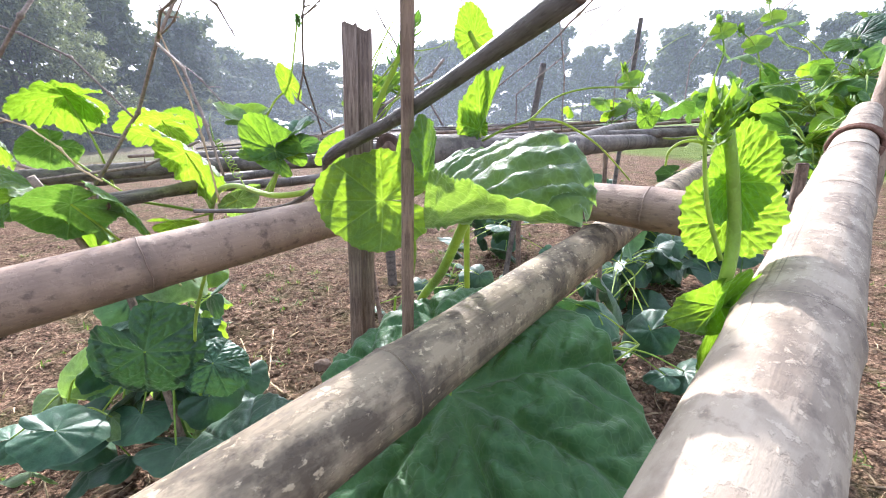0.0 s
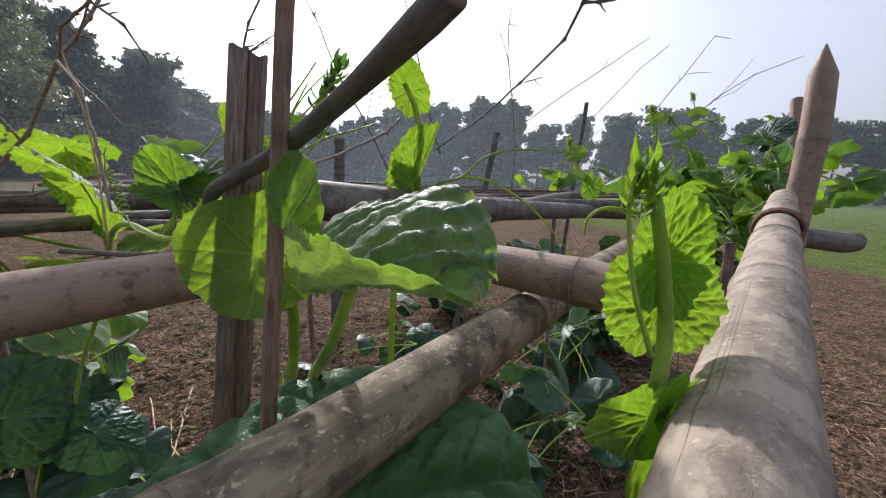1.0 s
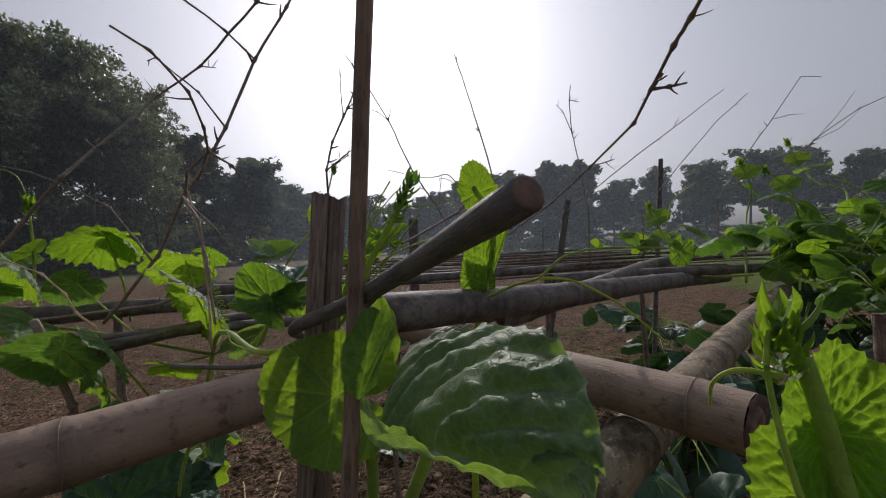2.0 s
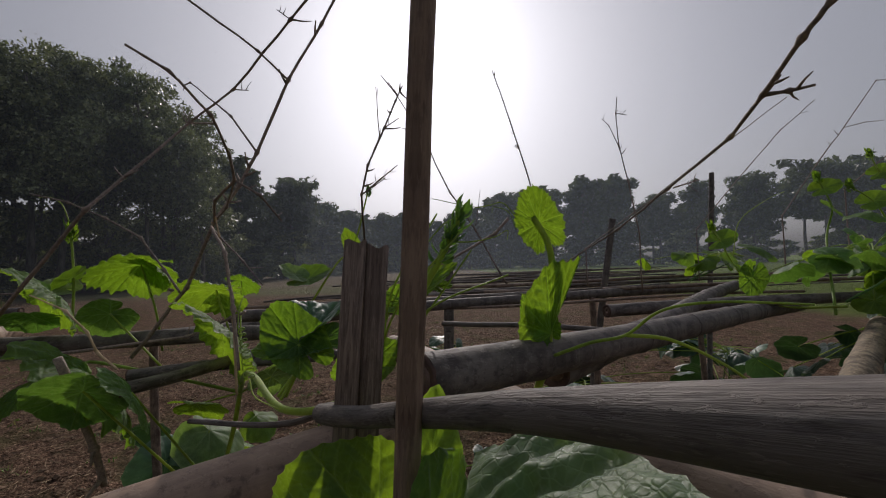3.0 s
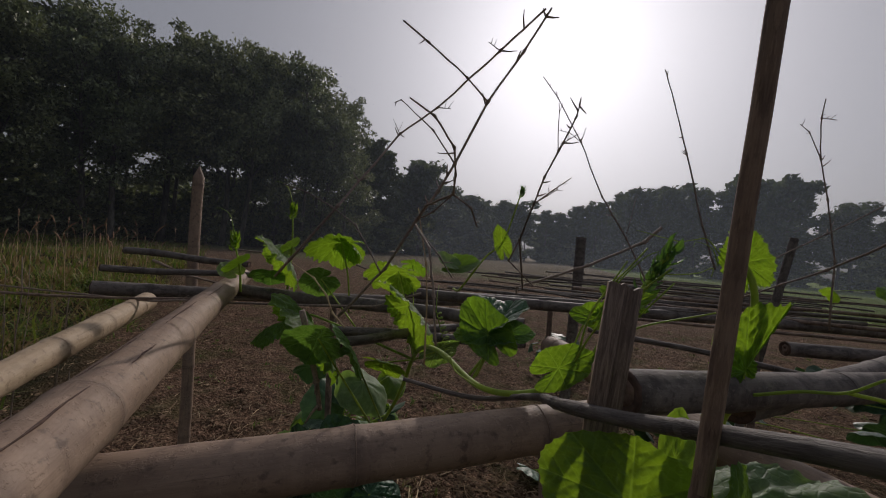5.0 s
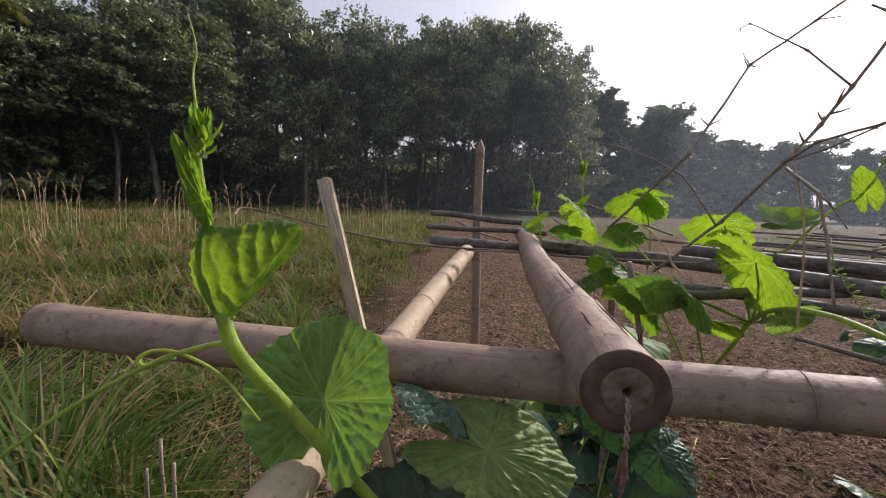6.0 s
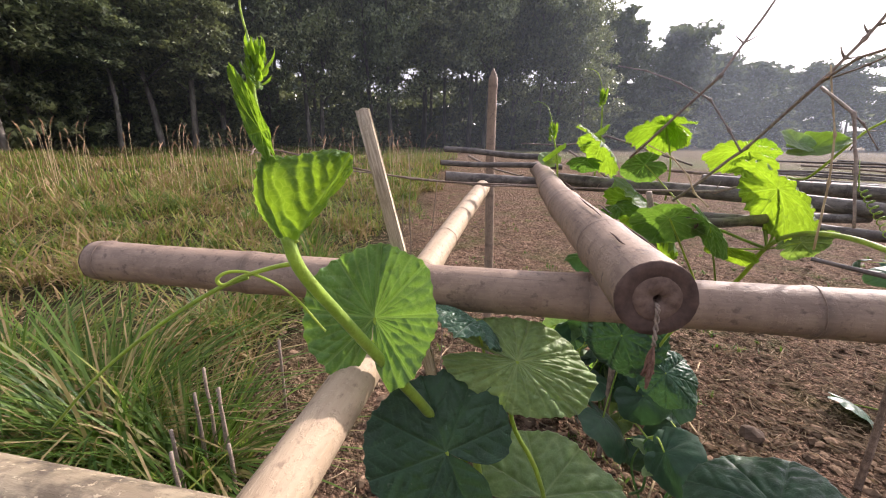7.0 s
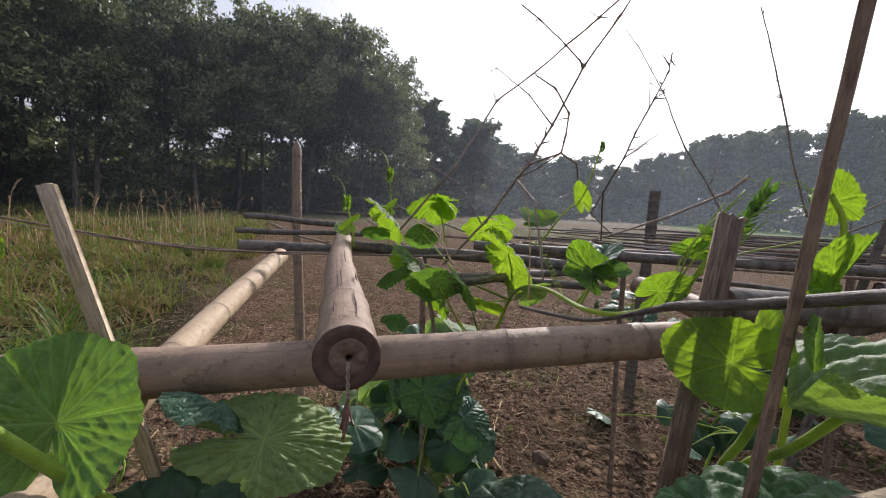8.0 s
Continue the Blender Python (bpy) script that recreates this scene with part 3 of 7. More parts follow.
            # outermost ring full pale: margin hairs with their rim light painted in
            verts.append((x, y, z)); vein.append(lines if i < rings else 1.0)
    verts.append((0, 0, 0)); vein.append(1.0)
    c = len(verts) - 1
    faces = []
    for j in range(around - 1):
        p, q = j * rings, (j + 1) * rings
        faces.append((c, q, p))
        for i in range(rings - 1):
            faces.append((p + i, q + i, q + i + 1, p + i + 1))
    return np.array(verts), faces, vein


def leaf(parent, base, tip, up, width=1.0, mat=None, detail=2, label="", stalk=None, **shape):
    """One leaf of a vine from its stalk point to its tip, upper side towards 'up'."""
    mat = mat or LEAF
    base, tip, up = np.array(base, float), np.array(tip, float), np.array(up, float)
    y = tip - base; size = float(np.linalg.norm(y)); y /= size
    z = up - y * (up @ y); z /= np.linalg.norm(z)
    x = np.cross(y, z)
    rings, around = {0: (4, 24), 1: (10, 64), 2: (28, 136), 3: (58, 210)}[detail]
    v, f, vein = leaf_shape(rings, around, detail, **shape)
    v = base + size * (v[:, :1] * x * width + v[:, 1:2] * y + v[:, 2:] * z)
    ob = part("leaf", v, f, mat, parent, label, attrs={"vein": vein})
    if stalk is not None:
        pts = spline([stalk[0] if isinstance(stalk, list) else stalk, *(stalk[1:] if isinstance(stalk, list) else []), base], 6)
        r = np.linspace(0.0022, 0.0016, len(pts)) * (1 + 1.6 * min(size / 0.14, 1.3))
        v, f, at = tube(pts, r * 0.6, 8)
        part("leaf_stalk", v, f, STEM, parent, attrs=at)
    return ob


def draped_leaf(parent, rib, left, right, mat, label="", quilt=(0.05, 0.05), many=6.0, teeth=24, tooth=1.0, puff=(0.0, 0.0), seed=1, rows=96, across=30):
    """A leaf that hangs or folds freely: its blade is spanned between the midrib and two margins, each a smooth line from stalk to tip,
    then puffed between the side veins. puff bows the two halves."""
    rnd = random.Random(seed)
    ph = [rnd.random() * 6.28 for _ in range(4)]
    rib, left, right = (spline(q, 16) for q in (rib, left, right))
    def along(line, f):
        return np.array([np.interp(f, np.linspace(0, 1, len(line)), line[:, k]) for k in range(3)])
    size = float(np.linalg.norm(rib[-1] - rib[0]))
    cols = 2 * across + 1
    grid, vein, lift = np.zeros((rows + 1, cols, 3)), np.zeros((rows + 1, cols)), np.zeros((rows + 1, cols))
    for i in range(rows + 1):
        f = i / rows
        m, ends = along(rib, f), (along(left, f), along(right, f))
        saw = 1 - abs((f * teeth + 0.3 * math.sin(9 * f + ph[0])) % 1.0 - 0.5) * 2
        for j in range(cols):
            v = (j - across) / across
            e = ends[0] if v < 0 else ends[1]
            a = abs(v)
            reach = a * (1 + tooth * 0.045 * (saw ** 2 - 0.4) * a ** 6)
            grid[i, j] = m + (e - m) * reach
            wide = float(np.linalg.norm(e - m)) / size
            crook = 0.3 * noise.noise((f * 5, v * 4, ph[1]))
            chev = math.sin(math.pi * (many * (f - 0.42 * a * min(1, wide * 2)) + (0.5 if v < 0 else 0.0) + crook))
            near = a * wide
            main = math.exp(-(near / 0.012) ** 2)
            second = math.exp(-(chev / 0.17) ** 2) * min(1, near / 0.03)
            pillow = 0.3 * (1 - math.exp(-(near / 0.04) ** 2)) + 0.7 * abs(chev) ** 0.6 * min(1, near / 0.06)
            pillow += 0.30 * noise.noise((f * 14, v * 9, ph[2])) + 0.18 * noise.noise((f * 30, v * 19, ph[3]))
            bow = puff[0] if v < 0 else puff[1]
            lift[i, j] = size * (quilt[0 if v < 0 else 1] * pillow * min(1, 6 * f + 0.3) * min(1, 6 * (1 - f)) + bow * 4 * a * (1 - a) + 0.012 * math.sin(17 * f + ph[0]) * a ** 4)
            # both margins take the pale colour as a painted bright rim
            vein[i, j] = 1.0 if a == 1 else max(main, 0.7 * second)
    du, dv = np.gradient(grid, axis=0), np.gradient(grid, axis=1)
    n = np.cross(dv, du)
    n /= np.linalg.norm(n, axis=2)[:, :, None] + 1e-12
    grid = grid + n * lift[:, :, None]
    faces = [(i * cols + j, i * cols + j + 1, (i + 1) * cols + j + 1, (i + 1) * cols + j) for i in range(rows) for j in range(cols - 1)]
    return part("leaf", grid.reshape(-1, 3), faces, mat, parent, label, attrs={"vein": vein.ravel()})


def stem(parent, points, r0, r1=None, name="stem", mat=None, sides=10, per=7):
    pts = spline(points, per)
    v, f, at = tube(pts, np.linspace(r0, r1 or r0, len(pts)), sides)
    return part(name, v, f, mat or STEM, parent, attrs=at)


def coil(a, b, turns, radius, bow=(0, 0, 0), n=14):
    """Points of a curled tendril from a to b."""
    a, b, bow = np.array(a, float), np.array(b, float), np.array(bow, float)
    ax = b - a; ax /= np.linalg.norm(ax)
    u = np.cross(ax, [0.3, 0.2, 1.0]); u /= np.linalg.norm(u)
    w = np.cross(ax, u)
    out = []
    for i in range(int(turns * n) + 1):
        s = i / (turns * n)
        q = 2 * math.pi * turns * s
        r = radius * (0.75 + 0.5 * s)
        out.append(a + (b - a) * s + bow * math.sin(math.pi * s) + r * (math.cos(q) * u + math.sin(q) * w) - r * u * (1 - s))
    return np.array(out)


def tendril(parent, pts, r=0.0009, smooth=True):
    p = spline(pts, 8) if smooth else np.asarray(pts)
    v, f, at = tube(p, np.linspace(r, r * 0.5, len(p)), 6)
    return part("tendril", v, f, STEM, parent, attrs=at)


def bud(parent, at, way, size, seed=1, mat=None, long=1.0):
    """A growing tip: a dense knot of folded young leaves, round flower buds and a few pointed tips."""
    rnd = random.Random(seed)
    at, way = np.array(at, float), np.array(way, float)
    way /= np.linalg.norm(way)
    u = np.cross(way, [0.31, 0.77, 0.2]); u /= np.linalg.norm(u)
    w = np.cross(way, u)
    pieces = []
    for k in range(30):
        a = 2.4 * k + rnd.uniform(-0.3, 0.3)
        out = math.cos(a) * u + math.sin(a) * w
        high = (k / 30) ** 0.8
        pointed = k % 7 == 3
        lean = (1.0 - 0.75 * high) * rnd.uniform(0.5, 1.0) * (1.25 if pointed else 1.0)
        d = way * math.cos(lean) + out * math.sin(lean)
        s = size * rnd.uniform(0.32, 0.5) * (1.55 if pointed else 1.0)
        side = np.cross(d, out); side /= np.linalg.norm(side) + 1e-9
        n = np.cross(side, d)
        o = at + way * size * long * (high - 0.55) + out * size * 0.05
        broad = 0.10 if pointed else 0.24
        vs, fs = [], []
        for i in range(7):
            f = i / 6
            half = s * broad * math.sin(math.pi * (0.12 + 0.88 * f) ** 0.75) + s * 0.006
            c = o + d * s * f + out * s * 0.16 * math.sin(f * 2.6)
            vs += [c - side * half + n * half * 0.7, c - side * half * 0.5 + n * half * 0.12, c, c + side * half * 0.5 + n * half * 0.12, c + side * half + n * half * 0.7]
        for i in range(6):
            fs += [(5 * i + q, 5 * i + q + 1, 5 * i + 6 + q, 5 * i + 5 + q) for q in range(4)]
        pieces.append((vs, fs, {"vein": [0.5, 0.0, 0.6, 0.0, 0.5] * 7}))
    for k in range(4):
        a = 1.57 * k + rnd.uniform(-0.4, 0.4)
        c = at + way * size * long * rnd.uniform(-0.1, 0.3) + (math.cos(a) * u + math.sin(a) * w) * size * 0.16
        v, f, ats = tube([c - way * size * 0.13, c - way * size * 0.06, c + way * size * 0.03, c + way * size * 0.12], [size * 0.03, size * 0.075, size * 0.08, size * 0.02], 8)
        pieces.append((v, f, {"vein": [0.2] * len(v)}))
    v, f, at_ = joined(pieces)
    return part("bud", v, f, mat or LEAF, parent, "tight young growing tip", attrs=at_)


# ---- dry twigs ----
def jointed(points, r0, r1, rnd):
    """A crooked dry stem: straight lengths, each joint a small swelling, with the radius at every place."""
    p = [np.array(q, float) for q in points]
    pts, rad = [p[0]], [r0]
    total = sum(np.linalg.norm(b - a) for a, b in zip(p, p[1:]))
    run = 0.0
    for k, (a, b) in enumerate(zip(p, p[1:])):
        d = b - a; long = np.linalg.norm(d); d = d / (long + 1e-9)
        side = np.cross(d, [rnd.uniform(-1, 1) for _ in range(3)])
        def r_at(s):
            return r0 + (r1 - r0) * (run + s) / total
        step = min(0.007, long * 0.2)
        if k:
            pts += [a + d * step]; rad += [r_at(step)]
        for f in (0.3, 0.55, 0.8):
            pts.append(a + (b - a) * f + side * long * rnd.uniform(-0.012, 0.012)); rad.append(r_at(long * f) * rnd.uniform(0.9, 1.1))
        if k < len(p) - 2:
            pts += [b - d * step, b]; rad += [r_at(long - step), r_at(long) * rnd.uniform(1.5, 2.0)]
        else:
            pts.append(b); rad.append(r1)
        run += long
    return np.array(pts), np.array(rad)


def twig(name, points, r0, r1, label, shoots=(), spikes=0, seed=1, mat=None, low=False):
    """A dry bamboo branchlet: thin stem with knotty joints, side shoots and little spurs."""
    rnd = random.Random(seed)
    root = thing(name, points[0], label, "dry twig")
    pts, rad = jointed(points, r0, r1, rnd)
    v, f, at = tube(pts, rad, 8)
    part("stem", v, f, mat or TWIG, root, attrs=at)
    for sp, q0, q1 in shoots:
        p, q = jointed(sp, q0, q1, rnd)
        v, f, at = tube(p, q, 6)
        part("shoot", v, f, mat or TWIG, root, attrs=at)
        spur(root, p, q0, rnd, 2)
    spur(root, pts, r0, rnd, spikes)
    return lowered(root) if low else root


def spur(root, pts, r, rnd, count):
    for _ in range(count):
        i = rnd.randrange(len(pts) // 4, len(pts) - 1)
        d = pts[i + 1] - pts[i]
        d = d / (np.linalg.norm(d) + 1e-9)
        o = np.cross(d, [rnd.uniform(-1, 1) for _ in range(3)])
        o /= np.linalg.norm(o) + 1e-9
        long = rnd.uniform(0.006, 0.022) * (1 + r * 200)
        e = pts[i] + (o * 0.8 + d * 0.5) * long
        v, f, at = tube([pts[i], (pts[i] + e) / 2 + o * long * 0.08, e], [r * 0.7, r * 0.45, r * 0.25], 5)
        part("spur", v, f, TWIG, root, attrs=at)


# ---- ground ----
def ground_height(x, y):
    d = math.hypot(x + 0.3, y - 0.8)
    k = max(0.0, 1 - d / 14)
    z = 0.035 * noise.noise((x * 1.1, y * 1.1, 3.1)) + 0.018 * noise.noise((x * 4.3, y * 4.3, 8.0)) + 0.009 * noise.noise((x * 13, y * 13, 1.0))
    if d < 5:
        z += (1 - d / 5) * (0.013 * noise.noise((x * 21, y * 21, 2.0)) + 0.010 * abs(noise.noise((x * 47, y * 47, 6.0))))
    return z * k - 0.01


def build_ground():
    """One sheet from the bed to the horizon: fine rings near the bed, wider ones far off."""
    radii, r = [], 0.05
    while r < 420:
        radii.append(r)
        r += max(0.012, 0.0155 * r) if r < 5 else 0.06 * r
    seg = 420
    verts, faces = [(-0.3, 0.8, ground_height(-0.3, 0.8))], []
    for r in radii:
        for k in range(seg):
            a = 2 * math.pi * k / seg
            x, y = -0.3 + r * math.cos(a), 0.8 + r * math.sin(a)
            verts.append((x, y, ground_height(x, y)))
    faces += [(0, 1 + k, 1 + (k + 1) % seg) for k in range(seg)]
    for i in range(len(radii) - 1):
        o, q = 1 + i * seg, 1 + (i + 1) * seg
        faces += [(o + k, q + k, q + (k + 1) % seg, o + (k + 1) % seg) for k in range(seg)]
    return tagged(new("ground", mesh_of("ground", verts, faces, GROUND)), "tilled brown soil running into rough grass and a far field", "ground", "", "structure")


build_ground()


def in_grass(x, y):
    return 0.59 * x + 0.81 * y + 0.9 * (0.5 + 0.5 * noise.noise((x * 0.9, y * 0.9, 0.0))) < -0.2


def scatter_clods():
    rnd = random.Random(5)
    verts, faces = [], []
    base = [(1, 0, 0), (0, 1, 0), (-1, 0, 0), (0, -1, 0), (0, 0, 1), (0, 0, -0.6), (0.6, 0.6, 0.5), (-0.6, 0.6, 0.5), (-0.6, -0.6, 0.5), (0.6, -0.6, 0.5)]
    tri = [(0, 6, 9), (0, 1, 6), (1, 7, 6), (1, 2, 7), (2, 8, 7), (2, 3, 8), (3, 9, 8), (3, 0, 9), (4, 9, 6), (4, 6, 7), (4, 7, 8), (4, 8, 9), (5, 1, 0), (5, 2, 1), (5, 3, 2), (5, 0, 3)]
    count = 0
    while count < 19000:
        r = 0.15 + 4.6 * rnd.random() ** 1.25
        a = rnd.uniform(0, 2 * math.pi)
        x, y = -0.2 + r * math.cos(a), 1.1 + r * math.sin(a)
        if in_grass(x, y):
            continue
        s = 0.0022 + 0.015 * rnd.random() ** 4.0
        o = len(verts)
        sx, sy, sz, q = s * rnd.uniform(0.7, 1.4), s * rnd.uniform(0.7, 1.3), s * rnd.uniform(0.4, 0.8), rnd.uniform(0, 6.28)
        z = ground_height(x, y)
        for bx, by, bz in base:
            bx, by, bz = bx * rnd.uniform(0.75, 1.2), by * rnd.uniform(0.75, 1.2), bz * rnd.uniform(0.75, 1.2)
            verts.append((x + sx * bx * math.cos(q) - sy * by * math.sin(q), y + sx * bx * math.sin(q) + sy * by * math.cos(q), z + sz * bz + sz * 0.2))
        faces += [tuple(i + o for i in f) for f in tri]
        count += 1
    tagged(new("soil_clods", mesh_of("soil_clods", verts, faces, SOILBIT, False)), "crumbly brown clods strewn over the tilled soil", "soil", "", "stuff")


scatter_clods()


def scatter_straw():
    rnd = random.Random(8)
    verts, faces = [], []
    for _ in range(18000):
        r = 0.2 + 4.2 * rnd.random() ** 1.1
        a = rnd.uniform(0, 2 * math.pi)
        x, y = -0.1 + r * math.cos(a), 1.2 + r * math.sin(a)
        long, q, w = 0.008 + 0.07 * rnd.random() ** 2, rnd.uniform(0, 6.28), rnd.uniform(0.0007, 0.0020)
        lift, curl = rnd.uniform(0, 0.35), rnd.uniform(-0.6, 0.6)
        o = len(verts)
        for i in range(4):
            f = i / 3
            px, py = x + long * f * math.cos(q + curl * f), y + long * f * math.sin(q + curl * f)
            z = ground_height(x, y) + 0.006 + long * f * lift
            verts += [(px - w * math.sin(q), py + w * math.cos(q), z), (px + w * math.sin(q), py - w * math.cos(q), z), (px, py, z + w * 1.6)]
        for i in range(3):
            for k in range(3):
                faces.append((o + 3 * i + k, o + 3 * i + (k + 1) % 3, o + 3 * i + 3 + (k + 1) % 3, o + 3 * i + 3 + k))
    tagged(new("straw_litter", mesh_of("straw_litter", verts, faces, LITTER, False)), "bits of dry straw and stalk lying on the soil", "straw", "", "stuff")


scatter_straw()


def scatter_pale_bits():
    rnd = random.Random(18)
    pieces = []
    for _ in range(420):
        r = 0.3 + 2.6 * rnd.random()
        a = rnd.uniform(0, 2 * math.pi)
        x, y = 0.5 + r * math.cos(a), 1.3 + r * math.sin(a)
        if in_grass(x, y):
            continue
        z, q, long = ground_height(x, y) + 0.008, rnd.uniform(0, 6.28), rnd.uniform(0.015, 0.06)
        d = np.array([math.cos(q), math.sin(q), rnd.uniform(0, 0.3)])
        p0 = np.array([x, y, z])
        pieces.append(tube([p0, p0 + d * long * 0.5 + np.array([0, 0, 0.004]), p0 + d * long], [0.0018, 0.0028, 0.0008], 5, True, 0.5)[:2] + ({},))
    v, f, _ = joined(pieces)
    tagged(new("pale_straw", mesh_of("pale_straw", v, f, STRAWBIT, False)), "pale dry leaf and stalk bits on the soil", "straw", "", "stuff")


scatter_pale_bits()


def blades(name, places, label, mat, kind="stuff", category="grass", sag=0.32, steps=(0.0, 0.35, 0.7)):
    """Grass blades as tapering strips: places are (x, y, z, height, width, heading, bend)."""
    verts, faces, n = [], [], len(steps)
    for x, y, z, h, w, q, b in places:
        o = len(verts)
        cx, sx = math.cos(q), math.sin(q)
        for f in steps:
            px = b * h * f ** 1.8
            pz = h * (f - sag * b * f * f)
            ww = w * (1 - 0.6 * f * f)
            verts += [(x + cx * px - sx * ww, y + sx * px + cx * ww, z + pz), (x + cx * px + sx * ww, y + sx * px - cx * ww, z + pz)]
        verts.append((x + cx * b * h, y + sx * b * h, z + h * (1 - sag * b)))
        faces += [(o + 2 * i, o + 2 * i + 1, o + 2 * i + 3, o + 2 * i + 2) for i in range(n - 1)] + [(o + 2 * n - 2, o + 2 * n - 1, o + 2 * n)]
    return tagged(new(name, mesh_of(name, verts, faces, mat, False)), label, category, "", kind)


def scatter_weeds():
    """Small sprigs of green that come up all over the soil."""
    rnd = random.Random(14)
    out = []
    for _ in range(1700):
        r = 0.3 + 4.5 * rnd.random()
        a = rnd.uniform(0, 2 * math.pi)
        x, y = -0.2 + r * math.cos(a), 1.2 + r * math.sin(a)
        if noise.noise((x * 1.3, y * 1.3, 9.0)) < -0.05:
            continue
        for _ in range(rnd.randrange(3, 8)):
            out.append((x + rnd.gauss(0, 0.01), y + rnd.gauss(0, 0.01), ground_height(x, y), rnd.uniform(0.008, 0.035), rnd.uniform(0.0012, 0.004), rnd.uniform(0, 6.28), rnd.uniform(0.3, 1.4)))
    blades("soil_weeds", out, "tiny green weeds sprouting from the soil", TUFT, "stuff", "weeds")


scatter_weeds()


def field_grass():
    rnd = random.Random(21)
    near, far = [], []
    while len(near) < 42000:
        r = 0.5 + 6.5 * rnd.random() ** 0.85
        a = rnd.uniform(radians(120), radians(265))
        x, y = -0.2 + r * math.cos(a), 0.3 + r * math.sin(a)
        if not in_grass(x, y):
            continue
        dense = noise.noise((x * 1.6, y * 1.6, 5.0))
        clump = noise.noise((x * 4.6, y * 4.6, 2.0))
        if (dense < -0.15 and rnd.random() < 0.7) or (clump < 0.02 and rnd.random() < 0.78):
            continue
        h = (rnd.uniform(0.03, 0.11) if rnd.random() < 0.85 else rnd.uniform(0.11, 0.24)) * (1.05 + 1.0 * dense + 0.6 * clump) * (1 + 0.04 * r)
        near.append((x, y, ground_height(x, y) - 0.005, h, rnd.uniform(0.0013, 0.0044) * (1 + 0.14 * r), rnd.uniform(0, 6.28), rnd.uniform(0.3, 1.8)))
    while len(far) < 34000:
        r = 6.0 + 17 * rnd.random() ** 0.9
        a = rnd.uniform(radians(112), radians(215))
        x, y = r * math.cos(a), r * math.sin(a)
        if not in_grass(x, y):
            continue
        dense = noise.noise((x * 0.7, y * 0.7, 5.0))
        h = rnd.uniform(0.08, 0.22) * (1.0 + 0.9 * dense)
        far.append((x, y, -0.02, h, rnd.uniform(0.006, 0.013), rnd.uniform(0, 6.28), rnd.uniform(0.1, 0.7)))
    for _ in range(9000):
        x, y = rnd.uniform(-1.5, 2.6), rnd.uniform(-3.6, -0.3)
        if in_grass(x, y):
            near.append((x, y, ground_height(x, y) - 0.005, rnd.uniform(0.03, 0.14), rnd.uniform(0.002, 0.007), rnd.uniform(0, 6.28), rnd.uniform(0.3, 1.8)))
    blades("field_grass", near, "short green and straw-coloured field grass", GRASS)
    blades("distant_grass", far, "rough uncut grass in front of the wood", GRASS)


field_grass()


def grass_tuft(x, y, count, height, spread, seed, label):
    rnd = random.Random(seed)
    out = []
    for _ in range(count):
        a, r = rnd.uniform(0, 6.28), spread * rnd.random() ** 0.7
        q = a + rnd.uniform(-0.5, 0.5)
        px, py = x + r * math.cos(a), y + r * math.sin(a)
        out.append((px, py, ground_height(px, py) - 0.01, height * rnd.uniform(0.45, 1.1), rnd.uniform(0.0018, 0.0042), q, rnd.uniform(0.35, 1.5)))
    return blades("grass_tuft", out, label, TUFT, "stuff", "grass tuft", 0.46, (0.0, 0.18, 0.36, 0.54, 0.72, 0.88))


grass_tuft(-1.22, -0.30, 430, 0.46, 0.15, 3, "large tuft of long arching green grass")
grass_tuft(-1.00, -0.12, 330, 0.30, 0.12, 4, "tuft of long grass with dry stalks at its foot")
grass_tuft(-1.60, -0.55, 330, 0.40, 0.16, 5, "tuft of long arching green grass")
rt = random.Random(55)
for k in range(26):
    a, r = radians(rt.uniform(135, 240)), rt.uniform(1.6, 6.5)
    x, y = -0.2 + r * math.cos(a), 0.3 + r * math.sin(a)
    if in_grass(x, y):
        grass_tuft(x, y, int(rt.uniform(90, 190)), rt.uniform(0.14, 0.28), rt.uniform(0.06, 0.14), 100 + k, "low clump of fresh green grass in the field")
grass_tuft(-1.75, 0.05, 200, 0.30, 0.14, 6, "tuft of green grass in the field")
grass_tuft(-2.3, 0.5, 170, 0.3, 0.14, 7, "tuft of green grass in the field")


def seed_grass():
    """Tall flowering stalks along the field's far edge, each a thing with stalk and plume."""
    rnd = random.Random(31)
    for i in range(170):
        az = radians(rnd.uniform(44, 112))
        d = rnd.uniform(5.5, 11.0)
        x, y = -d * math.sin(az), d * math.cos(az)
        if not in_grass(x, y):
            continue
        h = rnd.uniform(0.4, 0.8)
        lean = np.array([rnd.uniform(-0.12, 0.16), rnd.uniform(-0.1, 0.1), 0])
        root = thing("flowering_grass", (x, y, 0), "tall dry grass stalk with a pale nodding plume", "grass", "flowering grasses along the field")
        p = [np.array([x, y, -0.02]) + lean * f * f * h + np.array([0, 0, h * f]) for f in (0, 0.35, 0.7, 1.0)]
        v, f, at = tube(spline(p, 3), np.linspace(0.0035, 0.0016, 10), 4)
        part("stalk", v, f, STRAWBIT, root, attrs=at)
        top = p[-1]
        nod = lean * 0.9 + np.array([rnd.uniform(-0.03, 0.05), 0, 0.07])
        q = [top, top + nod * 0.5 + np.array([0, 0, 0.05]), top + nod + np.array([0, 0, 0.06])]
        v, f, at = tube(spline(q, 4), [0.002, 0.004, 0.007, 0.008, 0.009, 0.008, 0.006, 0.004, 0.0015], 5)
        part("plume", v, f, PLUME, root, "pale feathery plume", attrs=at)


seed_grass()


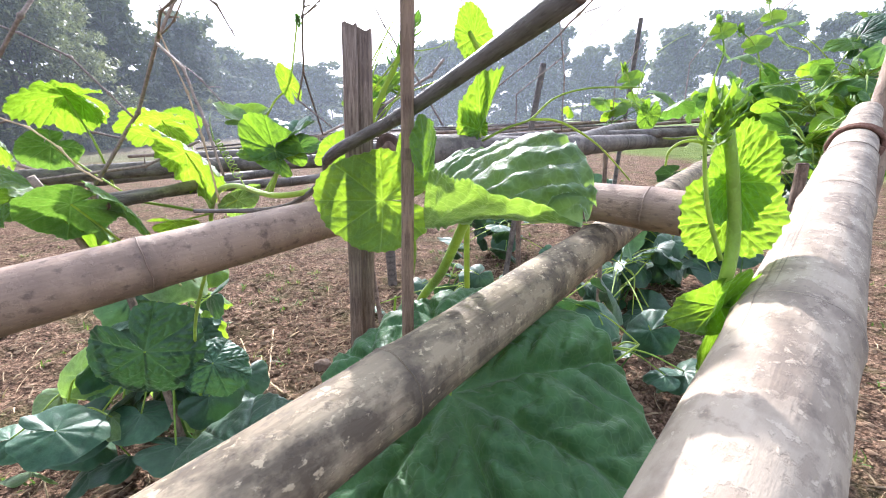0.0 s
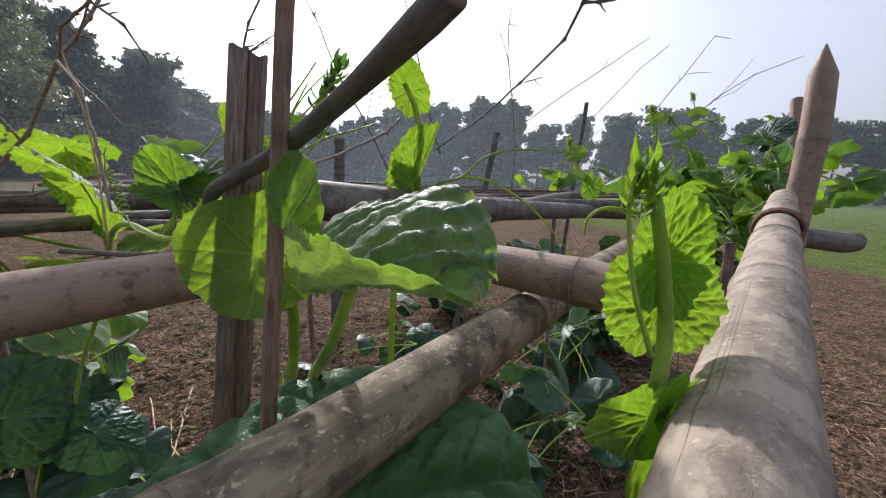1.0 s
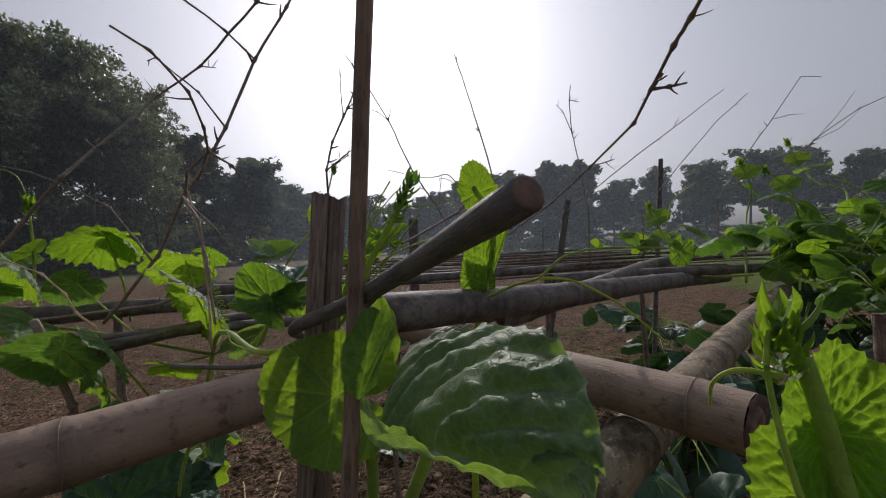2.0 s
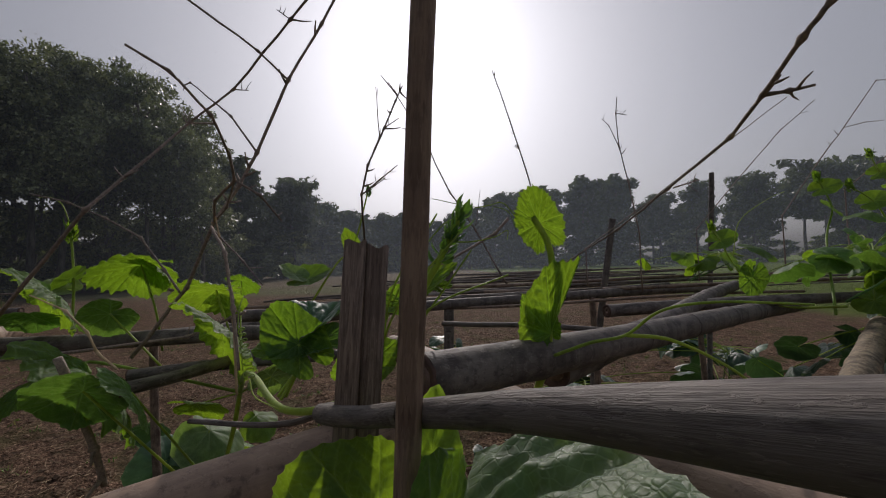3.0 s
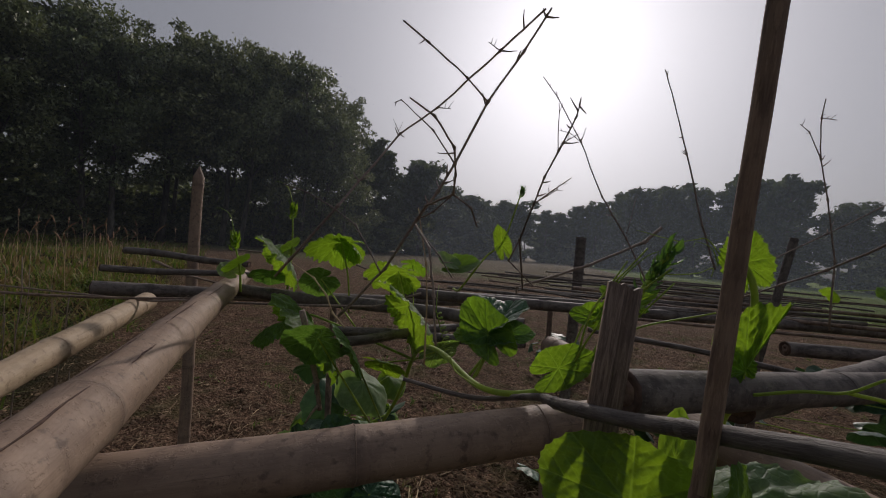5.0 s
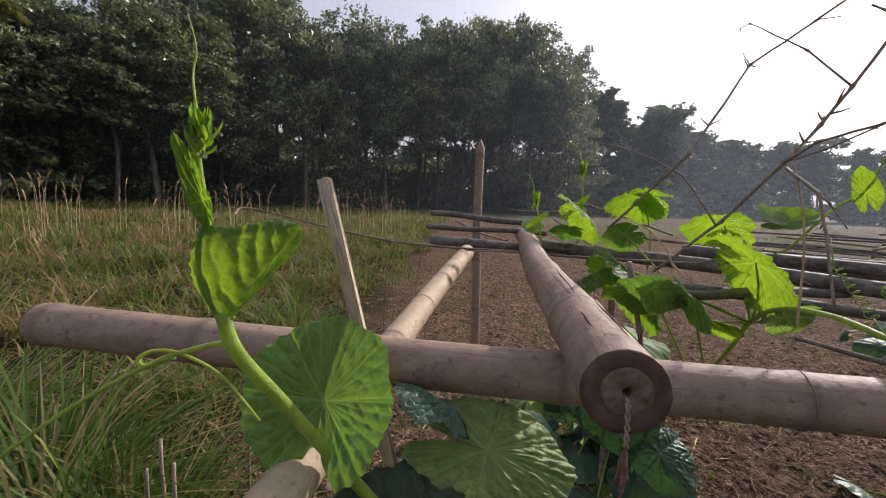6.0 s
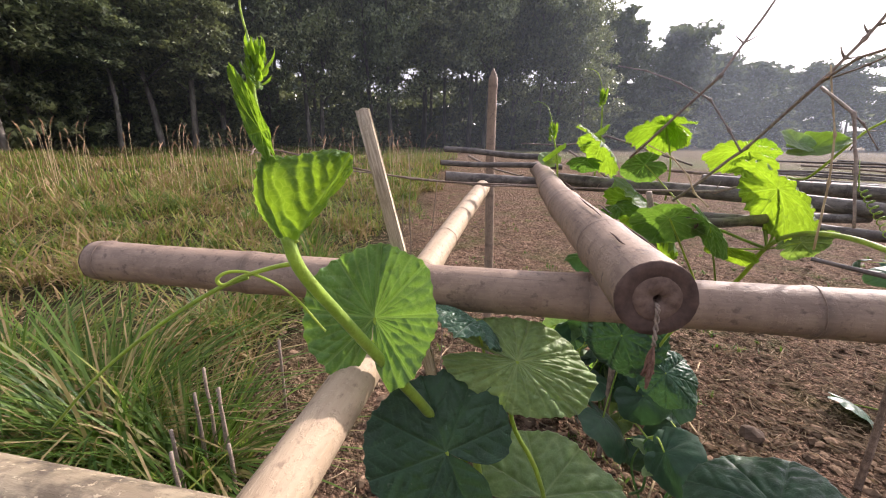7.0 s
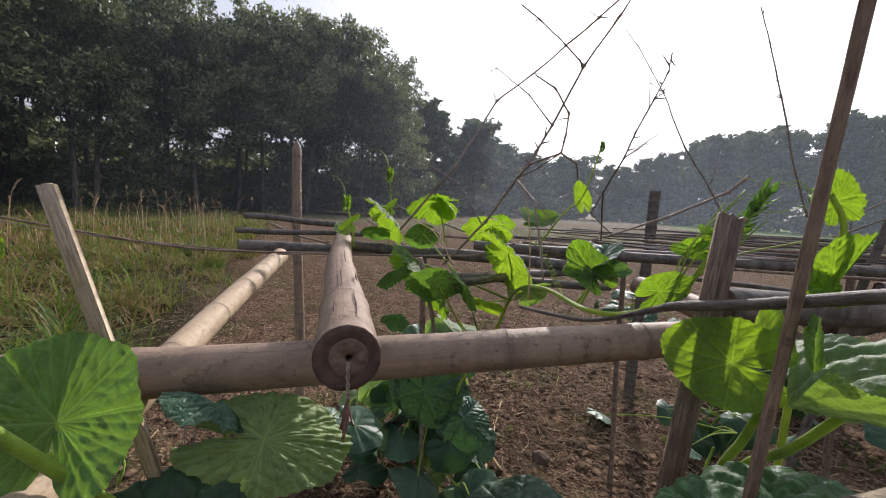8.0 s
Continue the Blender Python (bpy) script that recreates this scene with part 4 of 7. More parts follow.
# ---- trees ----
def leaf_cards(centres, size, rnd):
    """Many small leaves, one pointed blade each, at the given places."""
    n = len(centres)
    d = rnd.normal(size=(n, 3)); d[:, 2] -= 0.35
    d /= np.linalg.norm(d, axis=1)[:, None]
    s = np.cross(d, rnd.normal(size=(n, 3))); s /= np.linalg.norm(s, axis=1)[:, None]
    nrm = np.cross(d, s)
    k = (size * rnd.uniform(0.7, 1.6, n))[:, None]
    a, b = centres - d * k * 0.42 - nrm * k * 0.06, centres + d * k * 0.58 - nrm * k * 0.12
    c = centres + s * k * 0.44 + nrm * k * 0.08
    verts = np.stack([a, c, b], 1).reshape(-1, 3)
    faces = [(3 * i, 3 * i + 1, 3 * i + 2) for i in range(n)]
    return verts, faces


def tree(name, seed, height, width, clear, leaves, leaf_size, mat, label, lean=0.0, clumps=46, thick=0.16, limbs=9, group="trees of the wood", flat=True):
    """Trunk, limbs and a crown of small leaves gathered in clumps with gaps between them."""
    rnd, rp = random.Random(seed), np.random.RandomState(seed)
    root = thing(name, (0, 0, 0), label, "tree", group)
    bend = [np.array([lean * f * height + 0.25 * math.sin(seed + 3 * f), 0.2 * math.sin(seed * 2 + 4 * f), height * f * 0.92 - 0.1]) for f in (0, 0.25, 0.5, 0.75, 1.0)]
    line = spline(bend, 4)
    v, f, at = tube(line, np.linspace(thick, thick * 0.25, len(line)), 8)
    part("trunk", v, f, BARK, root, attrs=at)
    centres, pieces = [], []
    under = 0.45 if flat else 0.8
    for k in range(limbs):
        fr = clear + (1 - clear) * (k + rnd.random() * 0.6) / limbs * 0.9
        p0 = line[int(fr * (len(line) - 1))]
        a = k * 2.4 + rnd.uniform(-0.5, 0.5)
        reach = width * rnd.uniform(0.55, 1.0) * (1 - 0.45 * max(0, (fr - clear) / (1 - clear)))
        p2 = p0 + np.array([math.cos(a) * reach, math.sin(a) * reach, height * rnd.uniform(0.05, 0.17)])
        p1 = (p0 + p2) / 2 + np.array([0, 0, height * 0.03])
        pts = spline([p0, p1, p2], 4)
        pieces.append(tube(pts, np.linspace(thick * 0.32, thick * 0.06, len(pts)), 5))
        for j in range(max(1, clumps // limbs)):
            g = rnd.uniform(0.45, 1.08)
            c = p0 + (p2 - p0) * g + np.array([rnd.gauss(0, width * 0.16), rnd.gauss(0, width * 0.16), rnd.gauss(0, height * 0.035)])
            centres.append((c, width * rnd.uniform(0.13, 0.27)))
    for j in range(max(3, clumps // 8)):
        centres.append((line[-1] + np.array([rnd.gauss(0, width * 0.2), rnd.gauss(0, width * 0.2), rnd.gauss(0, height * 0.035)]), width * rnd.uniform(0.13, 0.24)))
    v, f, at = joined(pieces)
    part("limbs", v, f, BARK, root, attrs=at)
    weight = np.array([r ** 2 for _, r in centres]); weight /= weight.sum()
    pick = rp.choice(len(centres), leaves, p=weight)
    cc = np.array([c for c, _ in centres])[pick]
    rr = np.array([r for _, r in centres])[pick]
    off = rp.normal(size=(leaves, 3)); off /= np.linalg.norm(off, axis=1)[:, None]
    off[:, 2] = np.where(off[:, 2] < 0, off[:, 2] * under, off[:, 2])
    off *= (0.35 + 0.65 * rp.uniform(0, 1, leaves) ** 0.6)[:, None] * rr[:, None] * np.array([1.1, 1.1, 0.8])
    stray = rp.uniform(0, 1, leaves) < 0.08
    off[stray] *= 1.5
    v, f = leaf_cards(cc + off, leaf_size, rp)
    part("crown", v, f, mat, root, smooth=False)
    return root


def plant_at(proto, az, d, height, proto_height, turn, wide=1.0):
    s = height / proto_height
    m = pose(-d * math.sin(radians(az)), d * math.cos(radians(az)), -0.05, 0, 0, turn) @ Matrix.Diagonal((s * wide, s * wide, s, 1))
    return copy_thing(proto, m)


def wood():
    protos = [tree("broadleaf_tree", 40 + i, 10.0, (2.6, 2.0, 3.1, 2.3)[i], (0.34, 0.46, 0.40, 0.16)[i], 10500, 0.18, TREE_LEAF,
                   ("tall dark broadleaf tree with a bare lower trunk", "slender dark tree with a high narrow crown", "spreading dark broadleaf tree", "bushy dark tree leafy from low down")[i],
                   lean=(0.0, 0.05, -0.03, 0.02)[i], clumps=(120, 100, 130, 120)[i], limbs=14, thick=(0.15, 0.11, 0.17, 0.12)[i]) for i in range(4)]
    bush = tree("understorey_bush", 60, 2.6, 1.3, 0.05, 2300, 0.25, TREE_LEAF, "dark shrub in the shade under the trees", clumps=30, thick=0.05, limbs=10, group="shrubs under the trees")
    far = [tree("field_tree", 70 + i, 11.0, (3.4, 4.2, 3.0)[i], (0.36, 0.52, 0.12)[i], 6000, 0.5, FAR_LEAF,
                ("distant round-crowned tree at the field's end", "distant flat-topped spreading tree on a bare trunk", "distant tall tree of the far tree line")[i], clumps=(110, 80, 120)[i], limbs=14, thick=0.2, group="trees round the field", flat=i == 1) for i in range(3)]
    rnd = random.Random(77)
    # the wood beside the field: (azimuth, distance, height)
    wall_az = np.array([-60, -50, -44, -40.7, -37.2, -34, -28, -23, -20.3, -17.6, -12, -7, 0, 5, 9.5, 14, 19.5, 28.5, 35.6, 37, 41, 48.5, 55.4, 60, 62.3, 63.6, 65, 72, 78, 84, 91.7, 95.9, 97.5, 103, 112, 135])
    wall_el = np.array([6.0, 8.3, 9.0, 9.5, 8.6, 10.5, 9.2, 9.8, 8.5, 10.6, 11.3, 11.1, 10.0, 8.0, 6.6, 8.1, 8.7, 11.5, 16.3, 19.0, 22.3, 24.2, 24.0, 23.2, 22.0, 17.6, 22.0, 24.5, 25.2, 25.5, 23.5, 17.0, 17.0, 20.5, 22.0, 22.0])
    far_az = np.array([-60, -50, -44, -34, -24, -20, -14, -4, 2, 8, 16, 26, 30, 35, 37, 44, 56, 64, 72, 84, 96, 104, 112, 135])
    wall_d = np.array([95, 90, 80, 62, 60, 62, 64, 70, 78, 84, 70, 52, 44, 36, 29, 26, 25, 24, 22, 20, 19, 18, 18, 18])
    az = 134.0
    while az > 37.5:
        d = float(np.interp(az, far_az, wall_d)); el = float(np.interp(az, wall_az, wall_el))
        for row in range(2):
            dd = d * (1 + 0.15 * row) + rnd.uniform(-0.8, 0.8)
            h = (0.8 + dd * math.tan(radians(el))) * (rnd.uniform(0.82, 1.02) if row == 0 else rnd.uniform(0.86, 1.0))
            plant_at(protos[rnd.randrange(4)], az + rnd.uniform(-1.6, 1.6) + row * 1.3, dd, h * 0.98, 10.0, rnd.uniform(0, 360), rnd.uniform(0.85, 1.15) * (9.5 / max(h, 7)) ** 0.4)
        az -= 4.1 * 20 / d
    az = 134.0
    while az > 33:
        d = float(np.interp(az, far_az, wall_d))
        plant_at(bush, az + rnd.uniform(-1, 1), d * rnd.uniform(1.0, 1.12), rnd.uniform(1.4, 2.9), 2.6, rnd.uniform(0, 360))
        az -= 3.2 * 20 / d
    for row, (lo, hi, k) in enumerate(((1.15, 1.3, 1.0), (1.32, 1.5, 1.5), (1.5, 1.75, 1.9))):
        az = 136.0
        while az > 33:
            d = float(np.interp(az, far_az, wall_d))
            plant_at(bush, az + rnd.uniform(-1, 1), d * rnd.uniform(lo, hi), rnd.uniform(2.2, 3.4) * k, 2.6, rnd.uniform(0, 360), 1.2)
            az -= 3.4 * 20 / d
    az = 35.0
    while az > -62:
        d = float(np.interp(az, far_az, wall_d)); el = float(np.interp(az, wall_az, wall_el))
        for row in range(2):
            dd = d * (1 + 0.10 * row) + rnd.uniform(-2, 2)
            h = (0.8 + dd * math.tan(radians(el))) * (rnd.uniform(0.9, 1.04) if row == 0 else rnd.uniform(0.72, 0.95))
            plant_at(far[rnd.randrange(3)], az + rnd.uniform(-0.8, 0.8) + row * 1.4, dd, h * 1.0, 11.0, rnd.uniform(0, 360), rnd.uniform(0.9, 1.25))
        for k in range(3):
            plant_at(bush, az + rnd.uniform(-2, 2), d * rnd.uniform(0.97, 1.2), rnd.uniform(3.6, 6.0) * (0.8 if az < 0 else 1.0), 2.6, rnd.uniform(0, 360), 1.4)
        az -= (4.6 if az < -6 else 3.3) * 64 / d
    # far hedge that closes the gaps beyond and behind the camera
    for k in range(34):
        a = -66 - k * 4.8
        plant_at(far[k % 3], a + rnd.uniform(-1.5, 1.5), rnd.uniform(70, 95), rnd.uniform(9, 13), 11.0, rnd.uniform(0, 360), 1.3)
    for p in (*protos, bush, *far):
        p.matrix_basis = pose(-46 - 6 * (len(p.name) % 7), -30 - 5 * (ord(p.name[-1]) % 9), 0)


wood()


def bare_tree(x, y, height, seed):
    """A leafless tree: trunk and limbs that fork into ever thinner twigs."""
    rnd = random.Random(seed)
    root = thing("bare_tree", (x, y, 0), "tall leafless tree with fine forking branches above the wood", "tree")
    base = [np.array([x + 0.15 * math.sin(3 * f), y, height * 0.55 * f - 0.1]) for f in (0, 0.35, 0.7, 1.0)]
    v, f, at = tube(spline(base, 4), np.linspace(0.16, 0.10, 13), 8)
    part("trunk", v, f, BARK, root, attrs=at)
    def grow(p, d, long, r, depth, out):
        q = p + d * long + np.array([rnd.gauss(0, 0.05), rnd.gauss(0, 0.05), 0]) * long
        out.append(tube(spline([p, (p + q) / 2 + np.array([rnd.gauss(0, 0.04), rnd.gauss(0, 0.04), 0.02]) * long, q], 2), np.linspace(r, r * 0.6, 5), 5, False))
        if depth:
            for _ in range(3 if depth > 1 else 4):
                e = d + np.array([rnd.gauss(0, 0.5), rnd.gauss(0, 0.5), rnd.gauss(0.12, 0.3)])
                grow(q, e / np.linalg.norm(e), long * rnd.uniform(0.6, 0.82), r * 0.55, depth - 1, out)
    for k in range(5):
        out, a = [], 2.5 * k + rnd.uniform(-0.3, 0.3)
        d = np.array([math.cos(a) * 0.6, math.sin(a) * 0.6, 0.8]); d /= np.linalg.norm(d)
        grow(base[-1 if k < 3 else -2], d, height * 0.17, 0.055, 4, out)
        v, f, at = joined(out)
        part("limb", v, f, BARK, root, attrs=at)
    return root


def palm(x, y, height, seed):
    """A palm: slim ringed trunk and arching fronds of many narrow leaflets."""
    rnd = random.Random(seed)
    root = thing("palm_tree", (x, y, 0), "palm with arching green fronds at the wood's edge", "tree")
    line = spline([np.array([x + 0.2 * f * f, y, height * f - 0.1]) for f in (0, 0.3, 0.65, 1.0)], 8)
    v, f, at = tube(line, [0.15 * (1 - 0.3 * i / len(line)) * (1.06 if i % 2 else 1.0) for i in range(len(line))], 10)
    part("trunk", v, f, BARK, root, attrs=at)
    top = line[-1]
    for k in range(17):
        a, lift = 2.4 * k + rnd.uniform(-0.2, 0.2), rnd.uniform(-0.1, 1.0)
        d = np.array([math.cos(a), math.sin(a), 0.0])
        long = rnd.uniform(2.0, 2.7)
        rib = spline([top, top + d * long * 0.35 + np.array([0, 0, 0.75 * lift]), top + d * long * 0.72 + np.array([0, 0, 0.55 * lift - 0.1]), top + d * long + np.array([0, 0, 0.2 * lift - 0.65])], 8)
        v, f, at = tube(rib, np.linspace(0.03, 0.008, len(rib)), 5)
        frond = part("frond", v, f, PALM_LEAF, root, attrs=at)
        verts, faces = [], []
        for i in range(4, len(rib) - 1):
            for u in (0.0, 0.5):
                p = rib[i] * (1 - u) + rib[i + 1] * u
                t = rib[i + 1] - rib[i]; t /= np.linalg.norm(t)
                side = np.cross(t, [0, 0, 1.0]); side /= np.linalg.norm(side)
                for sg in (-1, 1):
                    reach = 0.55 * math.sin(math.pi * (0.15 + 0.8 * i / len(rib))) * rnd.uniform(0.8, 1.15)
                    q = p + (side * sg * 0.8 + t * 0.6) * reach + np.array([0, 0, -0.35 * reach])
                    m = (p + q) / 2 + np.array([0, 0, 0.05])
                    w = t * 0.022
                    o = len(verts)
                    verts += [p - w, p + w, m + w * 1.2, m - w * 1.2, q]
                    faces += [(o, o + 1, o + 2, o + 3), (o + 3, o + 2, o + 4)]
        part("leaflets", verts, faces, PALM_LEAF, frond, smooth=False)
    return root


bare_tree(-23.5 * math.sin(radians(96.2)), 23.5 * math.cos(radians(96.2)), 9.6, 5)
palm(-17 * math.sin(radians(109)), 17 * math.cos(radians(109)), 5.9, 6)


def mist(name, radius, a0, a1, top, mat, label):
    verts, faces, n = [], [], 48
    for k in range(n + 1):
        a = radians(a0 + (a1 - a0) * k / n)
        for z in (-0.05, top):
            verts.append((-radius * math.sin(a), radius * math.cos(a), z))
    faces = [(2 * k, 2 * k + 2, 2 * k + 3, 2 * k + 1) for k in range(n)]
    tagged(new(name, mesh_of(name, verts, faces, mat)), label, "mist", "", "stuff")


# added sheets imitate haze and veiling glare over the dark trees
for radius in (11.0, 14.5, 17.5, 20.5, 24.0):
    mist("morning_mist", radius, 128, -75, 20.0, HAZE_NEAR, "thin added haze sheet in front of the wood")
mist("field_mist", 40.0, 34, -75, 24.0, HAZE_FAR, "thin added haze sheet over the far end of the field")

for ob in list(scene.collection.all_objects):
    if ob.parent is None and ob not in (cam, sun):
        lowered(ob)


# ---- bamboo frame ----
A0, A1 = (-0.736, -0.069, 0.580), (-0.052, 0.662, 0.599)
p, q = stretch_pole(A0, A1, -0.208, 1.07)
bamboo("bamboo_pole", p, q, 0.0295, 0.028, BAMBOO, "grey-brown weathered bamboo rail across the trellis edge", rings=(0.02, 0.262, 0.485, 0.712, 0.945, 1.173), seed=11)
E0, E1 = (-0.254, 0.186, 0.662), (-1.444, 1.276, 0.632)
bamboo("bamboo_pole", E0, E1, 0.0285, 0.0335, BAMBOO, "thick cracked bamboo pole with a sawn end, lying on the rail", gap=0.30, first=0.16, seed=12, bend=0.008)
def pole_crack(parent, a, b, r, turn, s0, s1, seed):
    """A dark drying crack along a pole: a thin sliver on its skin."""
    rnd = random.Random(seed)
    a, b = np.array(a), np.array(b)
    ax = b - a; long = np.linalg.norm(ax); ax /= long
    side = np.cross(ax, [0, 0, 1.0]); side /= np.linalg.norm(side)
    lift = np.cross(side, ax)
    pts, n = [], 14
    for i in range(n + 1):
        q = turn + 0.015 * math.sin(i * 0.7 + seed) + rnd.gauss(0, 0.006)
        pts.append(a + ax * (s0 + (s1 - s0) * i / n) + (side * math.cos(q) + lift * math.sin(q)) * r * 1.004)
    w = [0.0002 + 0.0009 * math.sin(math.pi * i / n) * rnd.uniform(0.6, 1.2) for i in range(n + 1)]
    v, f, at = tube(pts, w, 5)
    part("crack", v, f, CUT_RIM, parent, "dark drying crack", attrs=at)


thick_pole = [o for o in bpy.data.objects if o.name.startswith("bamboo_pole") and o.parent is None][-1]
for turn, s0, s1, sd in ((1.25, 0.03, 0.15, 1), (1.75, 0.17, 0.34, 2), (1.0, 0.22, 0.30, 3), (1.5, 0.40, 0.62, 4), (2.0, 0.05, 0.10, 5), (1.3, 0.7, 0.95, 6)):
    pole_crack(thick_pole, E0, E1, 0.029 + 0.003 * s0, turn, s0, s1, sd)
G0, G1 = (-0.458, 0.036, 0.540), (-1.483, 1.030, 0.600)
p, q = stretch_pole(G0, G1, -0.34, 0.79)
bamboo("bamboo_pole", p, q, 0.020, 0.0275, BAMBOO_TAN, "smooth tan bamboo pole with clear node rings, under the rail", gap=0.21, first=0.30, seed=13, bend=0.004)
D0, D1 = (0.0947, 0.3277, 0.5848), (0.7800, 1.0892, 0.5808)
p, q = stretch_pole(D0, D1, -1.27, 1.55)
bamboo("bamboo_pole", p, q, 0.0205, 0.0235, BAMBOO_MOSSY, "stained bamboo pole with pale lichen and dark blotches", gap=0.33, first=0.2, seed=14, bend=0.004)
C0, C1 = (0.243, 0.255, 0.603), (0.845, 0.795, 0.714)
p, q = stretch_pole(C0, C1, -0.75, 0.93)
bamboo("bamboo_pole", p, q, 0.0315, 0.0205, BAMBOO_PALE, "pale straw-coloured bamboo pole with node rings and scuffs", gap=0.20, first=0.225, seed=15, bend=0.002)
B0, B1 = (0.286, 0.445, 0.632), (-0.112, 0.939, 0.640)
p, q = stretch_pole(B0, B1, -0.036, 1.0)
bamboo("bamboo_pole", p, q, 0.0208, 0.0208, BAMBOO, "weathered bamboo pole with a split end", gap=0.30, first=0.035, seed=16)
F0, F1 = (0.017, 0.564, 0.689), (0.646, 1.255, 0.640)
p, q = stretch_pole(F0, F1, 0.0, 1.9)
bamboo("bamboo_pole", p, q, 0.0225, 0.0225, BAMBOO_DARK, "grey bamboo pole with a sawn end", gap=0.23, first=0.16, seed=17)
p, q = stretch_pole((0.28, 0.914, 0.655), (0.80, 1.60, 0.675), -0.25, 1.25)
bamboo("bamboo_pole", p, q, 0.0225, 0.018, BAMBOO_DARK, "grey bamboo pole beside a second one", gap=0.2, first=0.1, seed=18)
p, q = stretch_pole((-1.439, 0.68, 0.62), (-0.724, 1.704, 0.585), 0.06, 1.5)
bamboo("trellis_rod", p, q, 0.0215, 0.018, BAMBOO_DARK, "grey bamboo rod laid across the poles", gap=0.28, first=0.14, seed=20, category="rod", sides=16)
ROD = "grey bamboo rod laid across the poles"
for a, b, r, sd in (((-0.80, 1.43, 0.640), (1.15, 2.27, 0.640), 0.021, 21), ((-0.54, 1.56, 0.645), (1.0, 2.5, 0.645), 0.013, 22), ((-0.06, 1.25, 0.635), (0.36, 1.06, 0.64), 0.0065, 23),
                    ((-1.06, 0.96, 0.640), (-0.22, 1.17, 0.635), 0.0195, 24), ((-0.50, 0.77, 0.61), (-0.33, 1.17, 0.615), 0.011, 25), ((-1.93, 1.08, 0.70), (-1.43, 1.29, 0.685), 0.015, 26),
                    ((-1.62, 0.86, 0.655), (-1.25, 1.22, 0.655), 0.012, 27), ((-0.60, 0.88, 0.60), (-0.2, 1.1, 0.6), 0.012, 28), ((0.35, 1.25, 0.66), (1.7, 1.75, 0.66), 0.016, 29)):
    bamboo("trellis_rod", a, b, r, r * 0.9, BAMBOO_DARK, ROD, gap=0.24, first=0.12, seed=sd, category="rod", sides=12, group="rods of the trellis")


def rod_mat():
    rnd = random.Random(90)
    for k in range(44):
        y = 1.75 + 4.4 * (k / 44) ** 1.15 + rnd.uniform(-0.04, 0.04)
        x0 = -0.55 + rnd.uniform(-0.7, 0.6) + 0.06 * (y - 2)
        long = rnd.uniform(1.3, 2.8)
        slope = rnd.gauss(0.16, 0.12)
        z = 0.625 + rnd.uniform(0.0, 0.045)
        r = rnd.uniform(0.004, 0.010)
        bend = rnd.uniform(0.004, 0.03)
        bamboo("trellis_rod", (x0, y, z), (x0 + long, y + long * slope, z + rnd.uniform(-0.015, 0.02)), r, r * 0.7, BAMBOO_DARK if k % 4 else SPLIT, "thin bamboo stick of the trellis top",
               gap=0.3, first=0.15, seed=100 + k, category="rod", sides=7, bend=bend, ends=(False, False), group="sticks of the trellis top")


rod_mat()

# ---- posts and stakes ----
bamboo("bamboo_post", planted((-1.80, 1.31, -0.05), (-1.85, 1.315, 1.115)), (-1.85, 1.315, 1.115), 0.026, 0.024, BAMBOO, "upright bamboo post with a slanted top, set in the soil", gap=0.31, first=0.18, seed=31, category="post", sides=16, tip=0.02)
bamboo("bamboo_post", planted((-0.31, 3.23, -0.05), (-0.29, 3.23, 0.995)), (-0.29, 3.23, 0.995), 0.04, 0.037, BAMBOO_DARK, "stout dark bamboo post standing in the trellis", gap=0.35, first=0.3, seed=32, category="post", sides=14)
bamboo("bamboo_post", (0.8170, 0.7310, 0.4129), (0.8814, 0.8017, 0.9872), 0.0225, 0.0215, BAMBOO, "bamboo post with a pointed top tied beside the pale pole", gap=0.21, first=0.18, seed=33, category="post", tip=0.03)
bamboo("bamboo_post", planted((1.42, 1.22, -0.05), (1.6526, 1.5340, 1.0809)), (1.6526, 1.5340, 1.0809), 0.024, 0.022, BAMBOO, "slim bamboo post behind the vines", gap=0.3, first=0.2, seed=34, category="post", sides=12)
bamboo("bamboo_post", planted((0.52, 2.35, -0.05), (0.6914, 2.3645, 0.9974)), (0.6914, 2.3645, 0.9974), 0.017, 0.017, BAMBOO_DARK, "dark bamboo post in the trellis", gap=0.3, first=0.2, seed=35, category="post", sides=12)
bamboo("bamboo_post", planted((1.63, 3.42, -0.05), (1.6963, 3.3654, 1.4098)), (1.6963, 3.3654, 1.4098), 0.018, 0.017, BAMBOO_DARK, "dark bamboo post in the trellis", gap=0.3, first=0.2, seed=36, category="post", sides=12)
bamboo("bamboo_pole", (0.8300, 0.7678, 0.6347), (1.0299, 0.8018, 0.6308), 0.020, 0.020, BAMBOO_DARK, "dark bamboo pole end tied under the pale pole", gap=0.3, first=0.05, seed=37)
for x, y, top in ((0.47, 1.93, 0.63), (-0.99, 1.33, 0.60), (1.0, 2.2, 0.62), (-0.3, 2.1, 0.62), (0.9, 0.95, 0.6)):
    bamboo("support_stick", planted((x + 0.02, y, 0.0), (x, y, top)), (x, y, top), 0.013, 0.012, SPLIT, "thin upright stick holding up the trellis rods", gap=0.25, first=0.2, seed=int(40 + x * 10 + y), category="post", sides=10, group="legs of the trellis")
split_slat("split_stake", planted((-0.062, 0.432, -0.04), (0.005, 0.449, 0.803)), (0.005, 0.449, 0.803), 0.0125, 0.006, (0.25, -1, 0), SPLIT, "brown split-bamboo stake with a ragged top, set in the soil", 0.0035, 3)
